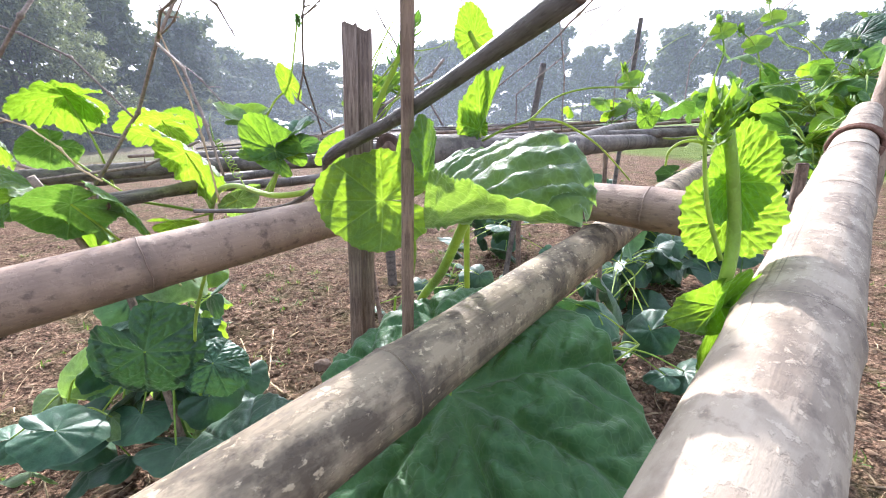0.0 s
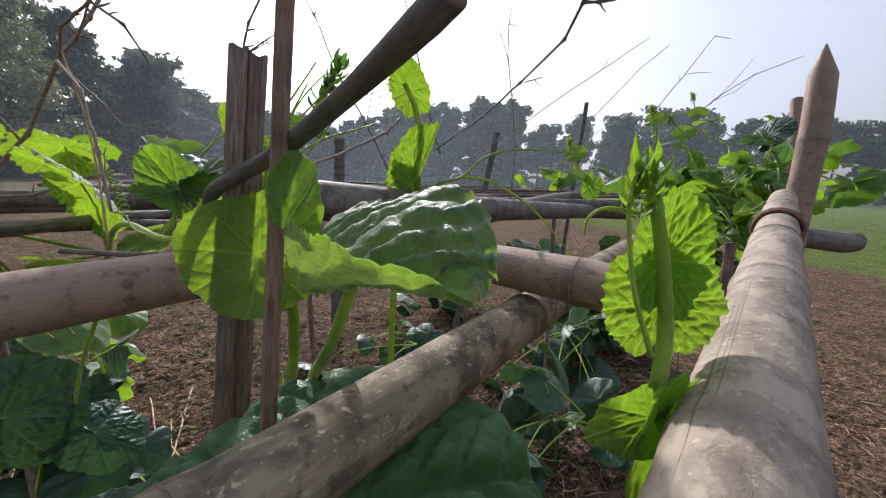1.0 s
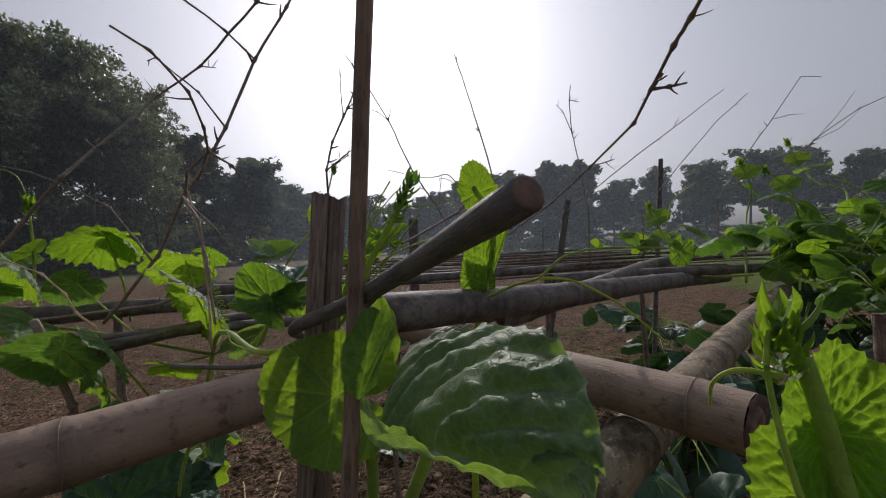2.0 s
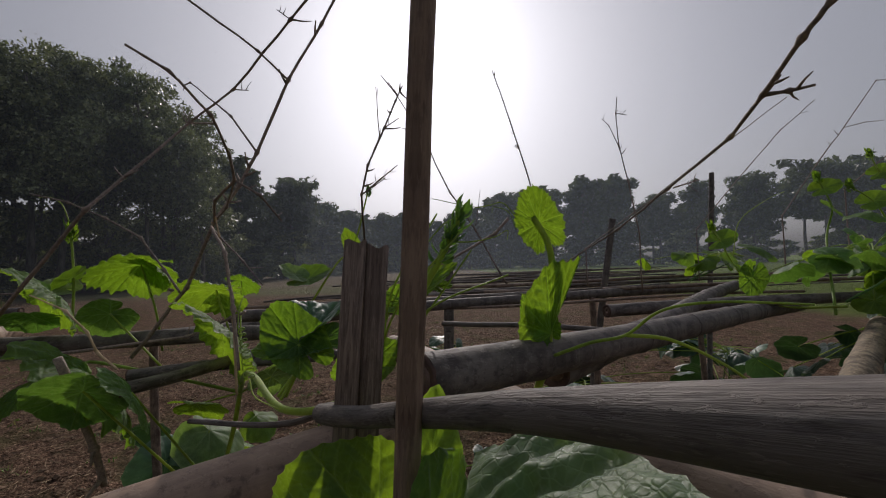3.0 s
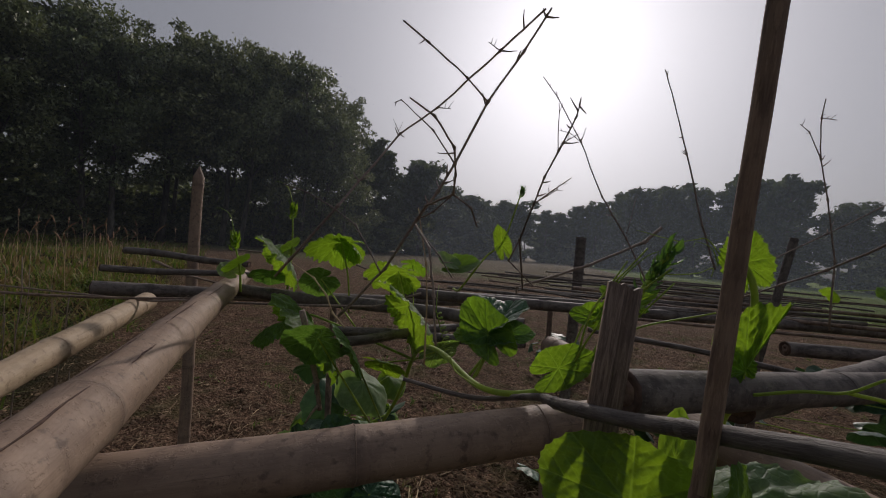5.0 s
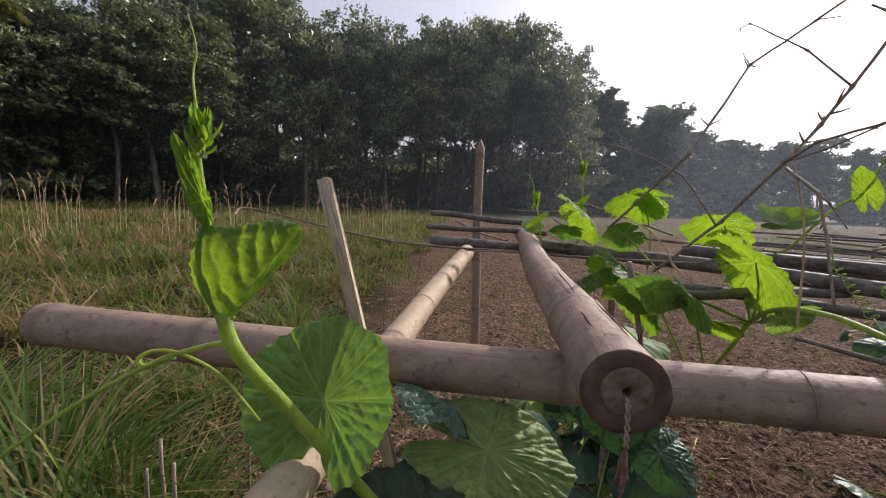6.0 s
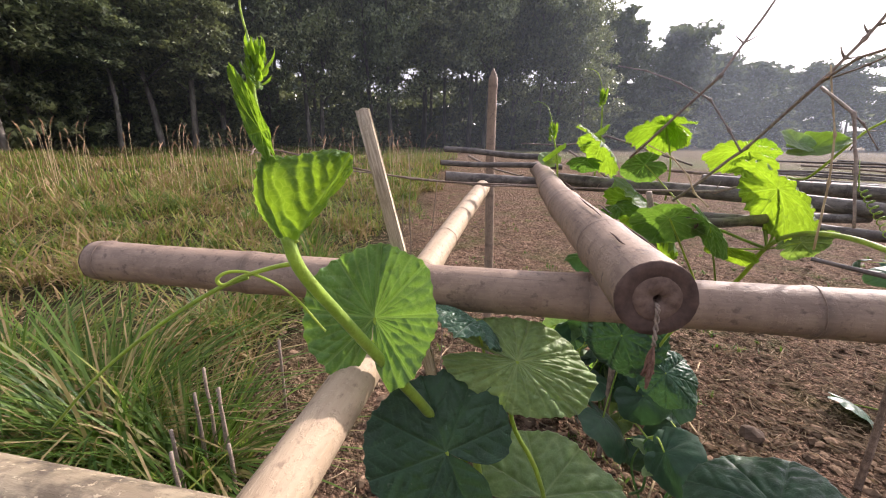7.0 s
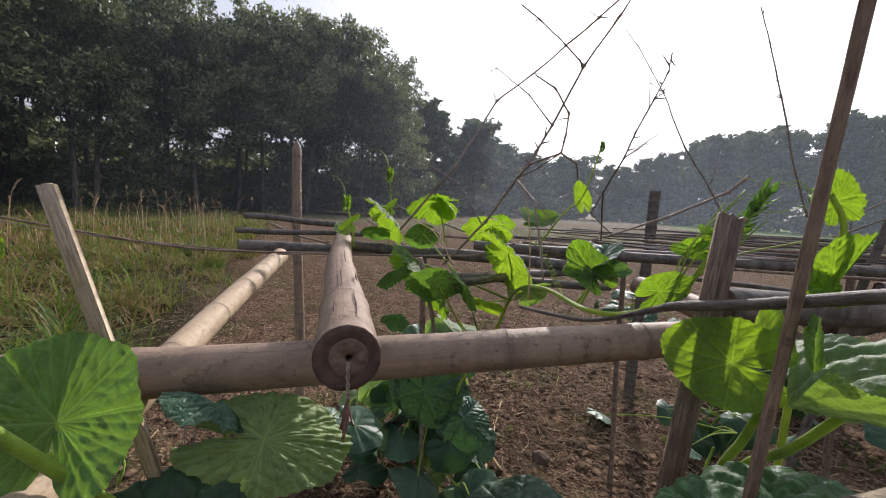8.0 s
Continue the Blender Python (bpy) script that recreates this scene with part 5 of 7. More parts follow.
split_slat("split_stake", planted((-0.054, 0.450, -0.04), (0.016, 0.456, 0.800)), (0.016, 0.456, 0.800), 0.0130, 0.006, (0.35, -1, 0), SPLIT, "brown split-bamboo stake standing close beside another", 0.004, 4)
def thin_stake(a, b, r):
    """A thin flattened bamboo lath, rounded on both sides, with faint knots."""
    a, b = np.array(a), np.array(b)
    rnd = random.Random(9)
    root = thing("thin_stake", tuple(a), "tall thin brown bamboo lath leaning slightly, set in the soil", "stake")
    n = 40
    pts = [a + (b - a) * i / n + np.array([rnd.gauss(0, 0.0002), 0, 0]) for i in range(n + 1)]
    rad = [r * (1 + 0.02 * math.sin(i * 1.7) + 0.015 * math.sin(i * 0.6)) for i in range(n + 1)]
    v, f, at = tube(pts, rad, 18, True, 1.0)
    part("lath", v, f, SPLIT_TAN, root, attrs=at)
    for s in (0.23, 0.535, 0.72, 0.885):
        c = a + (b - a) * s
        d = (b - a) / np.linalg.norm(b - a)
        v, f, at = tube([c - d * 0.004, c - d * 0.001, c + d * 0.001, c + d * 0.004], [r * 1.0, r * 1.05, r * 1.05, r * 1.0], 18, False)
        at["node"] = [0.6] * len(v)
        part("knot", v, f, SPLIT_TAN, root, attrs=at)


thin_stake(planted((0.004, 0.360, -0.04), (0.0835, 0.3725, 1.22)), (0.0835, 0.3725, 1.22), 0.0047)
split_slat("split_stake", planted((-0.39, 0.235, -0.04), (-0.484, 0.057, 0.795)), (-0.484, 0.057, 0.795), 0.0125, 0.006, (0.75, -0.65, 0.0), SLAT, "pale bleached bamboo lath leaning against the rail", 0.003, 6)


def slanted_stick():
    root = thing("forked_stick", (-0.105, 0.53, 0.636), "grey-brown stick with a thick sawn butt leaning up from the rail", "stick")
    pts = spline([(-0.2857, 0.66, 0.6110), (-0.1993, 0.66, 0.6080), (-0.1511, 0.66, 0.6125), (-0.1037, 0.6300, 0.6350), (-0.0605, 0.5600, 0.6662), (-0.0312, 0.4753, 0.6932), (0.0159, 0.4173, 0.7139), (0.045, 0.390, 0.726), (0.092, 0.330, 0.750), (0.131, 0.268, 0.770)], 6)
    rad = np.interp(np.linspace(0, 1, len(pts)), [0, 0.40, 0.55, 0.58, 0.66, 0.9, 0.98, 1], [0.0030, 0.0042, 0.0050, 0.0058, 0.0052, 0.0052, 0.0063, 0.0057])
    v, f, at = tube(pts, rad, 14)
    part("shaft", v, f, BAMBOO_DARK, root, attrs=at)
    d = pts[-1] - pts[-2]; d /= np.linalg.norm(d)
    v, f, at = tube([pts[-1] - d * 0.001, pts[-1] + d * 0.0006, pts[-1] + d * 0.0012], [0.0056, 0.0054, 0.0038], 14)
    part("sawn_butt", v, f, CUT_WOOD, root, "pale sawn end", attrs=at)
    for s in (29, 42):
        v, f, at = tube([pts[s] - d * 0.004, pts[s], pts[s] + d * 0.004], [rad[s] * 1.0, rad[s] * 1.14, rad[s] * 1.0], 14, False)
        part("knot", v, f, BAMBOO_DARK, root, attrs=at)


slanted_stick()

# cords
def cord_wrap(name, centre, axis, r, turns, label, mat=TWINE, thick=0.0022):
    c, ax = np.array(centre, float), np.array(axis, float)
    ax /= np.linalg.norm(ax)
    u = np.cross(ax, [0, 0, 1.0]); u /= np.linalg.norm(u)
    w = np.cross(ax, u)
    rnd = random.Random(4)
    root = thing(name, centre, label, "cord")
    pts = [c + ax * (i / 16 / turns - 0.5) * turns * thick * 2.1 + (u * math.cos(i * math.pi / 8) + w * math.sin(i * math.pi / 8)) * (r + rnd.uniform(0, 0.002)) for i in range(16 * turns + 1)]
    v, f, at = tube(pts, thick, 6)
    part("wrap", v, f, mat, root, attrs=at)
    k = c + w * r
    knot = [k + np.array([rnd.gauss(0, 0.006), rnd.gauss(0, 0.006), rnd.uniform(0, 0.01)]) for _ in range(9)]
    v, f, at = tube(spline(knot, 5), thick, 6)
    part("knot", v, f, mat, root, attrs=at)
    return root


cax = np.array(C1) - np.array(C0)
cord_wrap("cord", np.array(C0) + cax * 0.62, cax, 0.0245, 3, "brown twine lashed round the pale pole", thick=0.0028)


# ---- vine climbing the two stakes ----
V = "young pumpkin vine"
kv = thing("pumpkin_vine", (0.04, 0.52, SOIL), "young pumpkin vine with two broad leaves between the stakes", "vine")
stem(kv, [(0.03, 0.53, SOIL - 0.02), (0.022, 0.50, 0.25), (0.0241, 0.4784, 0.4818), (0.0414, 0.4327, 0.5814), (0.0467, 0.4107, 0.6221), (0.0386, 0.4174, 0.6427)], 0.005, 0.0036)
stem(kv, [(0.05, 0.53, SOIL - 0.02), (0.035, 0.51, 0.3), (0.0393, 0.4803, 0.5029), (0.0725, 0.4107, 0.5947), (0.0918, 0.3722, 0.6507)], 0.005, 0.004)
stem(kv, [(0.0179, 0.4792, 0.4816), (0.0174, 0.4750, 0.5152), (0.0219, 0.4696, 0.5450)], 0.002, 0.0012)
leaf(kv, (0.0230, 0.4186, 0.6590), (-0.0397, 0.4339, 0.6588), (-0.124, -0.954, 0.272), 0.76, LEAF, 3, "bright backlit leaf crossed by a stake's shadow", cup=0.12, wave=0.05, quilt=0.03, seed=2)
leaf(kv, (0.0486, 0.4358, 0.6895), (0.0499, 0.4463, 0.7204), (0.4, -1, 0.2), 0.5, LEAF, 1, quilt=0.04, seed=4)
draped_leaf(kv, [(0.060, 0.380, 0.642), (0.0751, 0.370, 0.6451), (0.1026, 0.345, 0.6563), (0.1307, 0.318, 0.6597), (0.1508, 0.296, 0.665)],
            [(0.0652, 0.3207, 0.6935), (0.0780, 0.3050, 0.6905), (0.0915, 0.2981, 0.6853), (0.1180, 0.2960, 0.6755), (0.1490, 0.2943, 0.6656)],
            [(0.0705, 0.4508, 0.6813), (0.1090, 0.4480, 0.6900), (0.1345, 0.4233, 0.6965), (0.1548, 0.3671, 0.7041), (0.1643, 0.3405, 0.6977), (0.1640, 0.3087, 0.6702), (0.1520, 0.2950, 0.6652)],
            LEAF_SILVER, "large quilted leaf with a silvery upper side, its near half turned up", quilt=(-0.02, -0.085), many=5.5, teeth=18, puff=(0.03, -0.06), seed=5)
draped_leaf(kv, [(0.0620, 0.3340, 0.688), (0.0632, 0.348, 0.706), (0.0618, 0.3560, 0.7265)],
            [(0.0560, 0.330, 0.694), (0.0530, 0.338, 0.710), (0.0600, 0.3560, 0.7265)],
            [(0.0690, 0.340, 0.692), (0.0700, 0.3760, 0.715), (0.0640, 0.3620, 0.7265)], LEAF, "small upright leaf with a bright rim", quilt=(0.04, 0.04), many=5, teeth=10, seed=3, rows=40, across=14)

# ---- shoot beside the pale pole ----
gv = thing("pumpkin_vine", (0.27, 0.36, SOIL), "upright pumpkin shoot with a ruffled bright leaf beside the pole", "vine")
stem(gv, [(0.27, 0.37, SOIL - 0.02), (0.262, 0.345, 0.3), (0.25, 0.312, 0.54), (0.2412, 0.2980, 0.6104), (0.2477, 0.3054, 0.6448), (0.2460, 0.3119, 0.6800), (0.2398, 0.3149, 0.7097)], 0.0048, 0.0032)
leaf(gv, (0.2523, 0.3187, 0.6553), (0.2508, 0.3227, 0.6909), (-0.124, -0.954, 0.1), 1.02, LEAF, 3, "ruffled young leaf glowing against the light", cup=0.10, wave=0.05, quilt=0.06, seed=7, tooth=1.7, pleat=0.03, ruffle=0.02, round_=0.0)
leaf(gv, (0.2500, 0.3170, 0.6795), (0.2533, 0.3206, 0.7168), (-0.224, -0.934, 0.1), 0.58, LEAF, 3, "upper young leaf cupped behind the stem", cup=0.25, wave=0.05, quilt=0.05, seed=107, tooth=1.6, pleat=0.035, ruffle=0.02, round_=0.3)
leaf(gv, (0.2380, 0.2939, 0.6082), (0.2040, 0.2944, 0.5987), (0.1, -0.8, 0.5), 0.5, LEAF, 2, cup=0.2, quilt=0.04, seed=8)
leaf(gv, (0.2408, 0.2944, 0.6014), (0.2275, 0.2923, 0.5578), (0.4, -1, 0.3), 0.62, LEAF, 2, cup=0.25, quilt=0.04, seed=9)
stem(gv, [(0.2386, 0.3007, 0.6353), (0.2285, 0.3057, 0.6672), (0.2253, 0.3127, 0.7039), (0.2287, 0.3153, 0.7211)], 0.0014, 0.001, "young_stalk")
bud(gv, (0.2330, 0.3157, 0.7147), (0.0, 0.06, 1), 0.026, 3)
tendril(gv, [(0.2316, 0.3137, 0.7027), (0.2169, 0.3160, 0.7048), (0.2082, 0.3172, 0.6999), (0.2063, 0.3168, 0.6909)], 0.0012)

# ---- big shaded leaf between the poles ----
bv = thing("pumpkin_vine", (0.06, 0.36, SOIL), "pumpkin plant with a very broad dark leaf under the poles", "vine")
leaf(bv, (0.074, 0.316, 0.538), (0.2074, 0.3295, 0.5650), (0.02, -0.22, 1), 1.0, LEAF_BROAD, 3, "broad deep-green leaf with deep veins", cup=-0.1, wave=0.06, quilt=0.08, seed=11, round_=0.5, stalk=[(0.055, 0.365, SOIL - 0.02), (0.05, 0.37, 0.3)])
leaf(bv, (-0.2112, 0.5186, 0.3000), (-0.3267, 0.4993, 0.2800), (0.1, -0.3, 1), 0.9, LEAF_SHADE_TONE, 2, "", cup=-0.15, quilt=0.05, seed=12, stalk=[(0.0, 0.45, SOIL - 0.02), (-0.08, 0.5, 0.2)])
leaf(bv, (-0.1103, 0.4524, 0.3600), (-0.0244, 0.4508, 0.4200), (0.3, -0.5, 1), 0.6, LEAF, 2, "", cup=-0.15, quilt=0.05, seed=13)

# ---- slim vine in front of the grey pole ----
hv = thing("pumpkin_vine", (0.12, 0.68, SOIL), "slim pumpkin vine with curling leaves in front of the grey pole", "vine")
stem(hv, [(0.11, 0.69, SOIL - 0.02), (0.115, 0.68, 0.35), (0.1211, 0.6850, 0.6138), (0.1356, 0.6851, 0.6692), (0.1401, 0.6847, 0.7150), (0.1456, 0.6819, 0.7699), (0.1420, 0.6800, 0.8058), (0.1261, 0.6785, 0.8375)], 0.0052, 0.0034)
leaf(hv, (0.1400, 0.6731, 0.7071), (0.1737, 0.6684, 0.7950), (-0.004, -1.000, -0.001), 0.52, LEAF, 3, "pleated young leaf folded along its rib", cup=0.1, quilt=0.06, wave=0.05, seed=15, tooth=2.0, narrow=0.3, tuck=0.8, droop=0.0, pleat=0.05, ruffle=0.015)
leaf(hv, (0.1306, 0.6865, 0.7180), (0.1130, 0.6909, 0.7500), (0.193, -0.980, 0.043), 0.55, LEAF, 3, cup=0.2, quilt=0.05, wave=0.08, seed=16, tooth=2.0, pleat=0.04, ruffle=0.03)
leaf(hv, (0.1330, 0.6800, 0.8290), (0.1165, 0.6650, 0.8700), (0.096, -0.994, 0.046), 0.62, LEAF, 3, "ruffled leaf rimmed with light", cup=0.15, quilt=0.05, wave=0.08, seed=17, tooth=2.4, pleat=0.04, ruffle=0.04)
tendril(hv, [(0.1361, 0.6236, 0.6955), (0.1662, 0.6067, 0.7108), (0.1923, 0.5911, 0.7203), (0.2156, 0.5748, 0.7425), (0.2482, 0.5552, 0.7509), (0.3041, 0.5420, 0.7492)], 0.0019)
tendril(hv, [(0.1923, 0.5911, 0.7203), (0.2288, 0.5891, 0.7158), (0.2785, 0.6052, 0.6902), (0.3176, 0.6266, 0.6612), (0.3552, 0.6481, 0.6298)], 0.0019)
tendril(hv, [(0.1137, 0.6790, 0.8284), (0.0951, 0.6728, 0.8523), (0.0789, 0.6700, 0.8509), (0.0614, 0.6582, 0.8483), (0.0181, 0.6479, 0.8581)], 0.0008)
tendril(hv, [(0.1081, 0.6793, 0.8230), (0.1003, 0.6763, 0.8425), (0.0841, 0.6731, 0.8493), (0.0813, 0.6734, 0.8428)], 0.0007)

# ---- long vine over the trellis ----
lv = thing("pumpkin_vine", (-0.95, 1.45, SOIL), "long pumpkin vine over the trellis with many bright leaves", "vine")
stem(lv, [(-0.95, 1.45, SOIL - 0.02), (-0.75, 1.25, 0.05), (-0.5, 1.02, 0.42), (-0.43, 0.956, 0.55), (-0.36, 0.87, 0.607), (-0.27, 0.765, 0.632), (-0.162, 0.652, 0.630), (-0.09, 0.636, 0.642), (-0.03, 0.622, 0.685), (0.002, 0.612, 0.745), (0.032, 0.608, 0.795), (0.05, 0.606, 0.83)], 0.0052, 0.0034)
for a, m, b in (((-0.045, 0.624, 0.672), (-0.012, 0.600, 0.745), (0.052, 0.590, 0.815)), ((-0.040, 0.623, 0.678), (0.010, 0.630, 0.735), (0.060, 0.625, 0.800)), ((-0.035, 0.622, 0.682), (-0.020, 0.612, 0.760), (0.030, 0.600, 0.835)), ((-0.030, 0.622, 0.690), (0.020, 0.600, 0.745), (0.095, 0.600, 0.775)), ((-0.050, 0.626, 0.668), (-0.030, 0.640, 0.740), (0.012, 0.640, 0.820))):
    stem(lv, [a, m, b], 0.0014, 0.0009, "young_stalk", sides=7)
bud(lv, (0.043, 0.606, 0.815), (0.5, 0, 1), 0.034, 5, LEAF_MID, 1.7)
leaf(lv, (-0.0131, 0.6386, 0.7483), (-0.0490, 0.6487, 0.7503), (0.007, -0.874, 0.486), 0.5, LEAF, 2, cup=0.2, quilt=0.05, wave=0.08, seed=21)
leaf(lv, (-0.0530, 0.6170, 0.6856), (-0.0147, 0.6154, 0.7131), (-0.000, -0.989, 0.145), 0.6, LEAF, 2, cup=0.15, quilt=0.05, wave=0.08, seed=22)
leaf(lv, (0.0081, 0.6329, 0.7617), (0.0483, 0.6314, 0.7857), (-0.3, -0.6, 1), 0.5, LEAF, 2, cup=0.15, quilt=0.05, seed=23)
leaf(lv, (0.0128, 0.6425, 0.7676), (-0.0175, 0.6519, 0.7838), (0.1, -0.6, 1), 0.4, LEAF, 2, cup=0.15, quilt=0.05, seed=24)
tendril(lv, [(-0.0196, 0.6240, 0.7424), (0.0031, 0.6263, 0.7922), (0.0285, 0.6295, 0.8244), (0.0431, 0.6290, 0.8336)], 0.0011)
tendril(lv, [(0.0354, 0.6302, 0.8099), (0.0587, 0.6352, 0.8089), (0.0828, 0.6399, 0.8129), (0.0966, 0.6445, 0.8197), (0.0964, 0.6450, 0.8097)], 0.0009)
tendril(lv, coil((-0.275, 0.735, 0.712), (-0.218, 0.676, 0.655), 9, 0.0052), 0.0011, False)
tendril(lv, [(-0.218, 0.676, 0.655), (-0.20, 0.66, 0.640), (-0.162, 0.645, 0.632)], 0.0012)
tendril(lv, [(-0.275, 0.735, 0.712), (-0.283, 0.75, 0.735), (-0.29, 0.77, 0.75)], 0.0011)
ros = (-0.1705, 0.7153, 0.6680)
leaf(lv, (-0.1745, 0.7142, 0.6900), (-0.2188, 0.7193, 0.7404), (0.3, -0.8, 0.5), 0.62, LEAF, 2, cup=0.2, quilt=0.05, wave=0.1, seed=25, stalk=[(-0.19, 0.69, 0.63), ros])
leaf(lv, (-0.1552, 0.7326, 0.6883), (-0.1080, 0.7509, 0.6927), (0.0, -0.7, 0.8), 0.6, LEAF_MID, 2, cup=0.2, quilt=0.05, wave=0.1, seed=26, stalk=[(-0.18, 0.68, 0.63), ros])
leaf(lv, (-0.1736, 0.7582, 0.7006), (-0.1630, 0.8250, 0.7270), (-0.1, -0.75, 0.7), 0.8, LEAF_BLUE, 2, "", cup=0.1, fold=-0.4, quilt=0.05, wave=0.1, seed=27, stalk=[(-0.18, 0.69, 0.63), ros])
leaf(lv, (-0.1913, 0.7111, 0.6838), (-0.2215, 0.6818, 0.6825), (0.2, -0.7, 0.8), 0.6, LEAF, 2, "", cup=0.2, quilt=0.05, seed=28)
j = (-0.428, 0.956, 0.548)
leaf(lv, (-0.4140, 0.8868, 0.6851), (-0.3222, 0.8861, 0.6366), (0.2, 0.62, 0.68), 1.1, LEAF, 3, "", fold=0.28, cup=-0.1, quilt=0.05, wave=0.06, tooth=1.7, pleat=0.03, ruffle=0.025, droop=0.25, seed=29, stalk=[j, (-0.4146, 0.9339, 0.6164)])
leaf(lv, (-0.5240, 1.0117, 0.7494), (-0.6057, 0.9896, 0.7583), (0.1, 0.62, 0.68), 0.9, LEAF, 3, "", fold=0.28, cup=-0.12, quilt=0.05, wave=0.06, tooth=1.7, pleat=0.03, ruffle=0.025, droop=0.25, seed=30, stalk=[j, (-0.4761, 0.9906, 0.6545)])
leaf(lv, (-0.5481, 1.1298, 0.7645), (-0.5026, 1.1456, 0.7616), (0.1, 0.62, 0.68), 1.0, LEAF, 3, "", fold=0.28, cup=-0.12, quilt=0.05, tooth=1.7, pleat=0.03, ruffle=0.025, droop=0.25, seed=31, stalk=[j, (-0.4738, 1.0207, 0.6531)])
leaf(lv, (-0.7506, 1.0514, 0.8114), (-0.8354, 0.9969, 0.8095), (0.15, 0.62, 0.68), 0.95, LEAF, 3, "", fold=0.28, cup=-0.15, quilt=0.05, wave=0.06, tooth=1.7, pleat=0.03, ruffle=0.025, droop=0.25, seed=32, stalk=[(-0.74, 1.1, 0.60), (-0.7251, 1.0637, 0.7094)])
leaf(lv, (-0.7309, 1.0696, 0.8052), (-0.6794, 1.0879, 0.7756), (0.15, 0.62, 0.68), 0.9, LEAF, 3, "", fold=0.28, cup=-0.15, quilt=0.05, tooth=1.7, pleat=0.03, ruffle=0.025, droop=0.25, seed=33)
leaf(lv, (-0.6467, 0.8485, 0.6134), (-0.5446, 0.8944, 0.5217), (0.3, 0.62, 0.68), 0.85, LEAF, 3, "large hanging leaf under the rod", fold=0.28, cup=-0.15, quilt=0.05, tooth=1.7, pleat=0.03, ruffle=0.025, droop=0.25, seed=34, stalk=[j, (-0.6770, 0.8902, 0.6229)])
leaf(lv, (-0.7118, 0.8135, 0.6135), (-0.7483, 0.7473, 0.5887), (0.3, 0.62, 0.68), 0.8, LEAF, 3, "", fold=0.28, cup=-0.15, quilt=0.05, tooth=1.7, pleat=0.03, ruffle=0.025, droop=0.25, seed=35)
leaf(lv, (-0.8955, 0.9743, 0.7572), (-0.8013, 0.9883, 0.6961), (0.1, 0.62, 0.68), 0.8, LEAF, 3, "", fold=0.28, cup=-0.1, quilt=0.05, tooth=1.7, pleat=0.03, ruffle=0.025, droop=0.25, seed=36)
leaf(lv, (-0.9348, 0.9715, 0.7016), (-0.9821, 0.9261, 0.7049), (0.0, 0.62, 0.68), 0.8, LEAF_MID, 2, "", fold=0.15, cup=-0.1, quilt=0.05, seed=37)
leaf(lv, (-0.4802, 0.9034, 0.5425), (-0.4205, 0.9185, 0.5367), (0.0, 0.62, 0.68), 0.7, LEAF, 2, "", fold=0.15, cup=-0.1, quilt=0.05, seed=38, stalk=j)
leaf(lv, (-0.3829, 0.9870, 0.5705), (-0.3380, 1.0068, 0.6065), (0.0, 0.62, 0.68), 0.7, LEAF_PALE, 2, "", fold=0.15, cup=-0.1, quilt=0.05, seed=39, stalk=j)
leaf(lv, (-0.5390, 0.7482, 0.6149), (-0.6208, 0.7420, 0.5915), (0.0, 0.62, 0.68), 0.85, LEAF_MID, 2, "", fold=0.15, cup=-0.1, quilt=0.05, seed=40, stalk=[(-0.5, 0.9, 0.4)])
leaf(lv, (-0.4628, 0.7544, 0.6116), (-0.4057, 0.7394, 0.5711), (0.0, 0.62, 0.68), 0.85, LEAF_MID, 2, "", fold=0.15, cup=-0.1, quilt=0.05, seed=41, stalk=[(-0.48, 0.92, 0.4)])
leaf(lv, (-0.7440, 0.9715, 0.7064), (-0.8075, 0.9668, 0.6779), (0.1, 0.62, 0.68), 0.8, LEAF_MID, 2, "", fold=0.15, cup=-0.1, quilt=0.05, seed=42, stalk=[(-0.6, 0.95, 0.6)])
for at_, low, sd in (((-1.002, 1.098, 0.900), (-0.99, 1.09, 0.64), 1), ((-1.046, 0.926, 0.785), (-1.02, 0.94, 0.64), 2)):
    stem(lv, [low, (np.array(low) + np.array(at_)) / 2 + np.array([0.008, 0, 0]), at_], 0.0034, 0.0026)
    bud(lv, at_, (0.05, 0, 1), 0.045, sd)
    m = np.array(low) * 0.45 + np.array(at_) * 0.55
    leaf(lv, m + np.array([0.01, -0.01, 0]), m + np.array([0.05, -0.03, 0.03]), (0.2, -0.5, 1), 0.9, LEAF, 1, "", cup=0.1, quilt=0.05, seed=50 + sd)
    leaf(lv, m + np.array([-0.01, -0.01, -0.02]), m + np.array([-0.05, -0.02, 0.0]), (-0.1, -0.5, 1), 0.9, LEAF_PALE, 1, "", cup=0.1, quilt=0.05, seed=60 + sd)
    tendril(lv, [np.array(at_) + np.array([-0.005, 0, 0.03]), np.array(at_) + np.array([-0.03, 0, 0.08]), np.array(at_) + np.array([-0.07, 0, 0.1]), np.array(at_) + np.array([-0.1, 0, 0.1])], 0.0016)
fv = thing("pumpkin_vine", (-0.62, 1.62, 0.66), "thin pumpkin shoot rising from the trellis sticks", "vine")
stem(fv, [(-0.62, 1.62, 0.66), (-0.56, 1.52, 0.665), (-0.5069, 1.4275, 0.6893), (-0.4366, 1.4508, 0.8018), (-0.3809, 1.4708, 0.8679), (-0.332, 1.486, 1.05)], 0.0042, 0.0026)
bud(fv, (-0.332, 1.486, 1.04), (0.1, 0, 1), 0.034, 8, LEAF_MID)
leaf(fv, (-0.3804, 1.4572, 0.8526), (-0.3964, 1.4316, 0.9205), (0.3, -1, 0.2), 0.45, LEAF, 2, "", cup=0.2, quilt=0.05, seed=70)
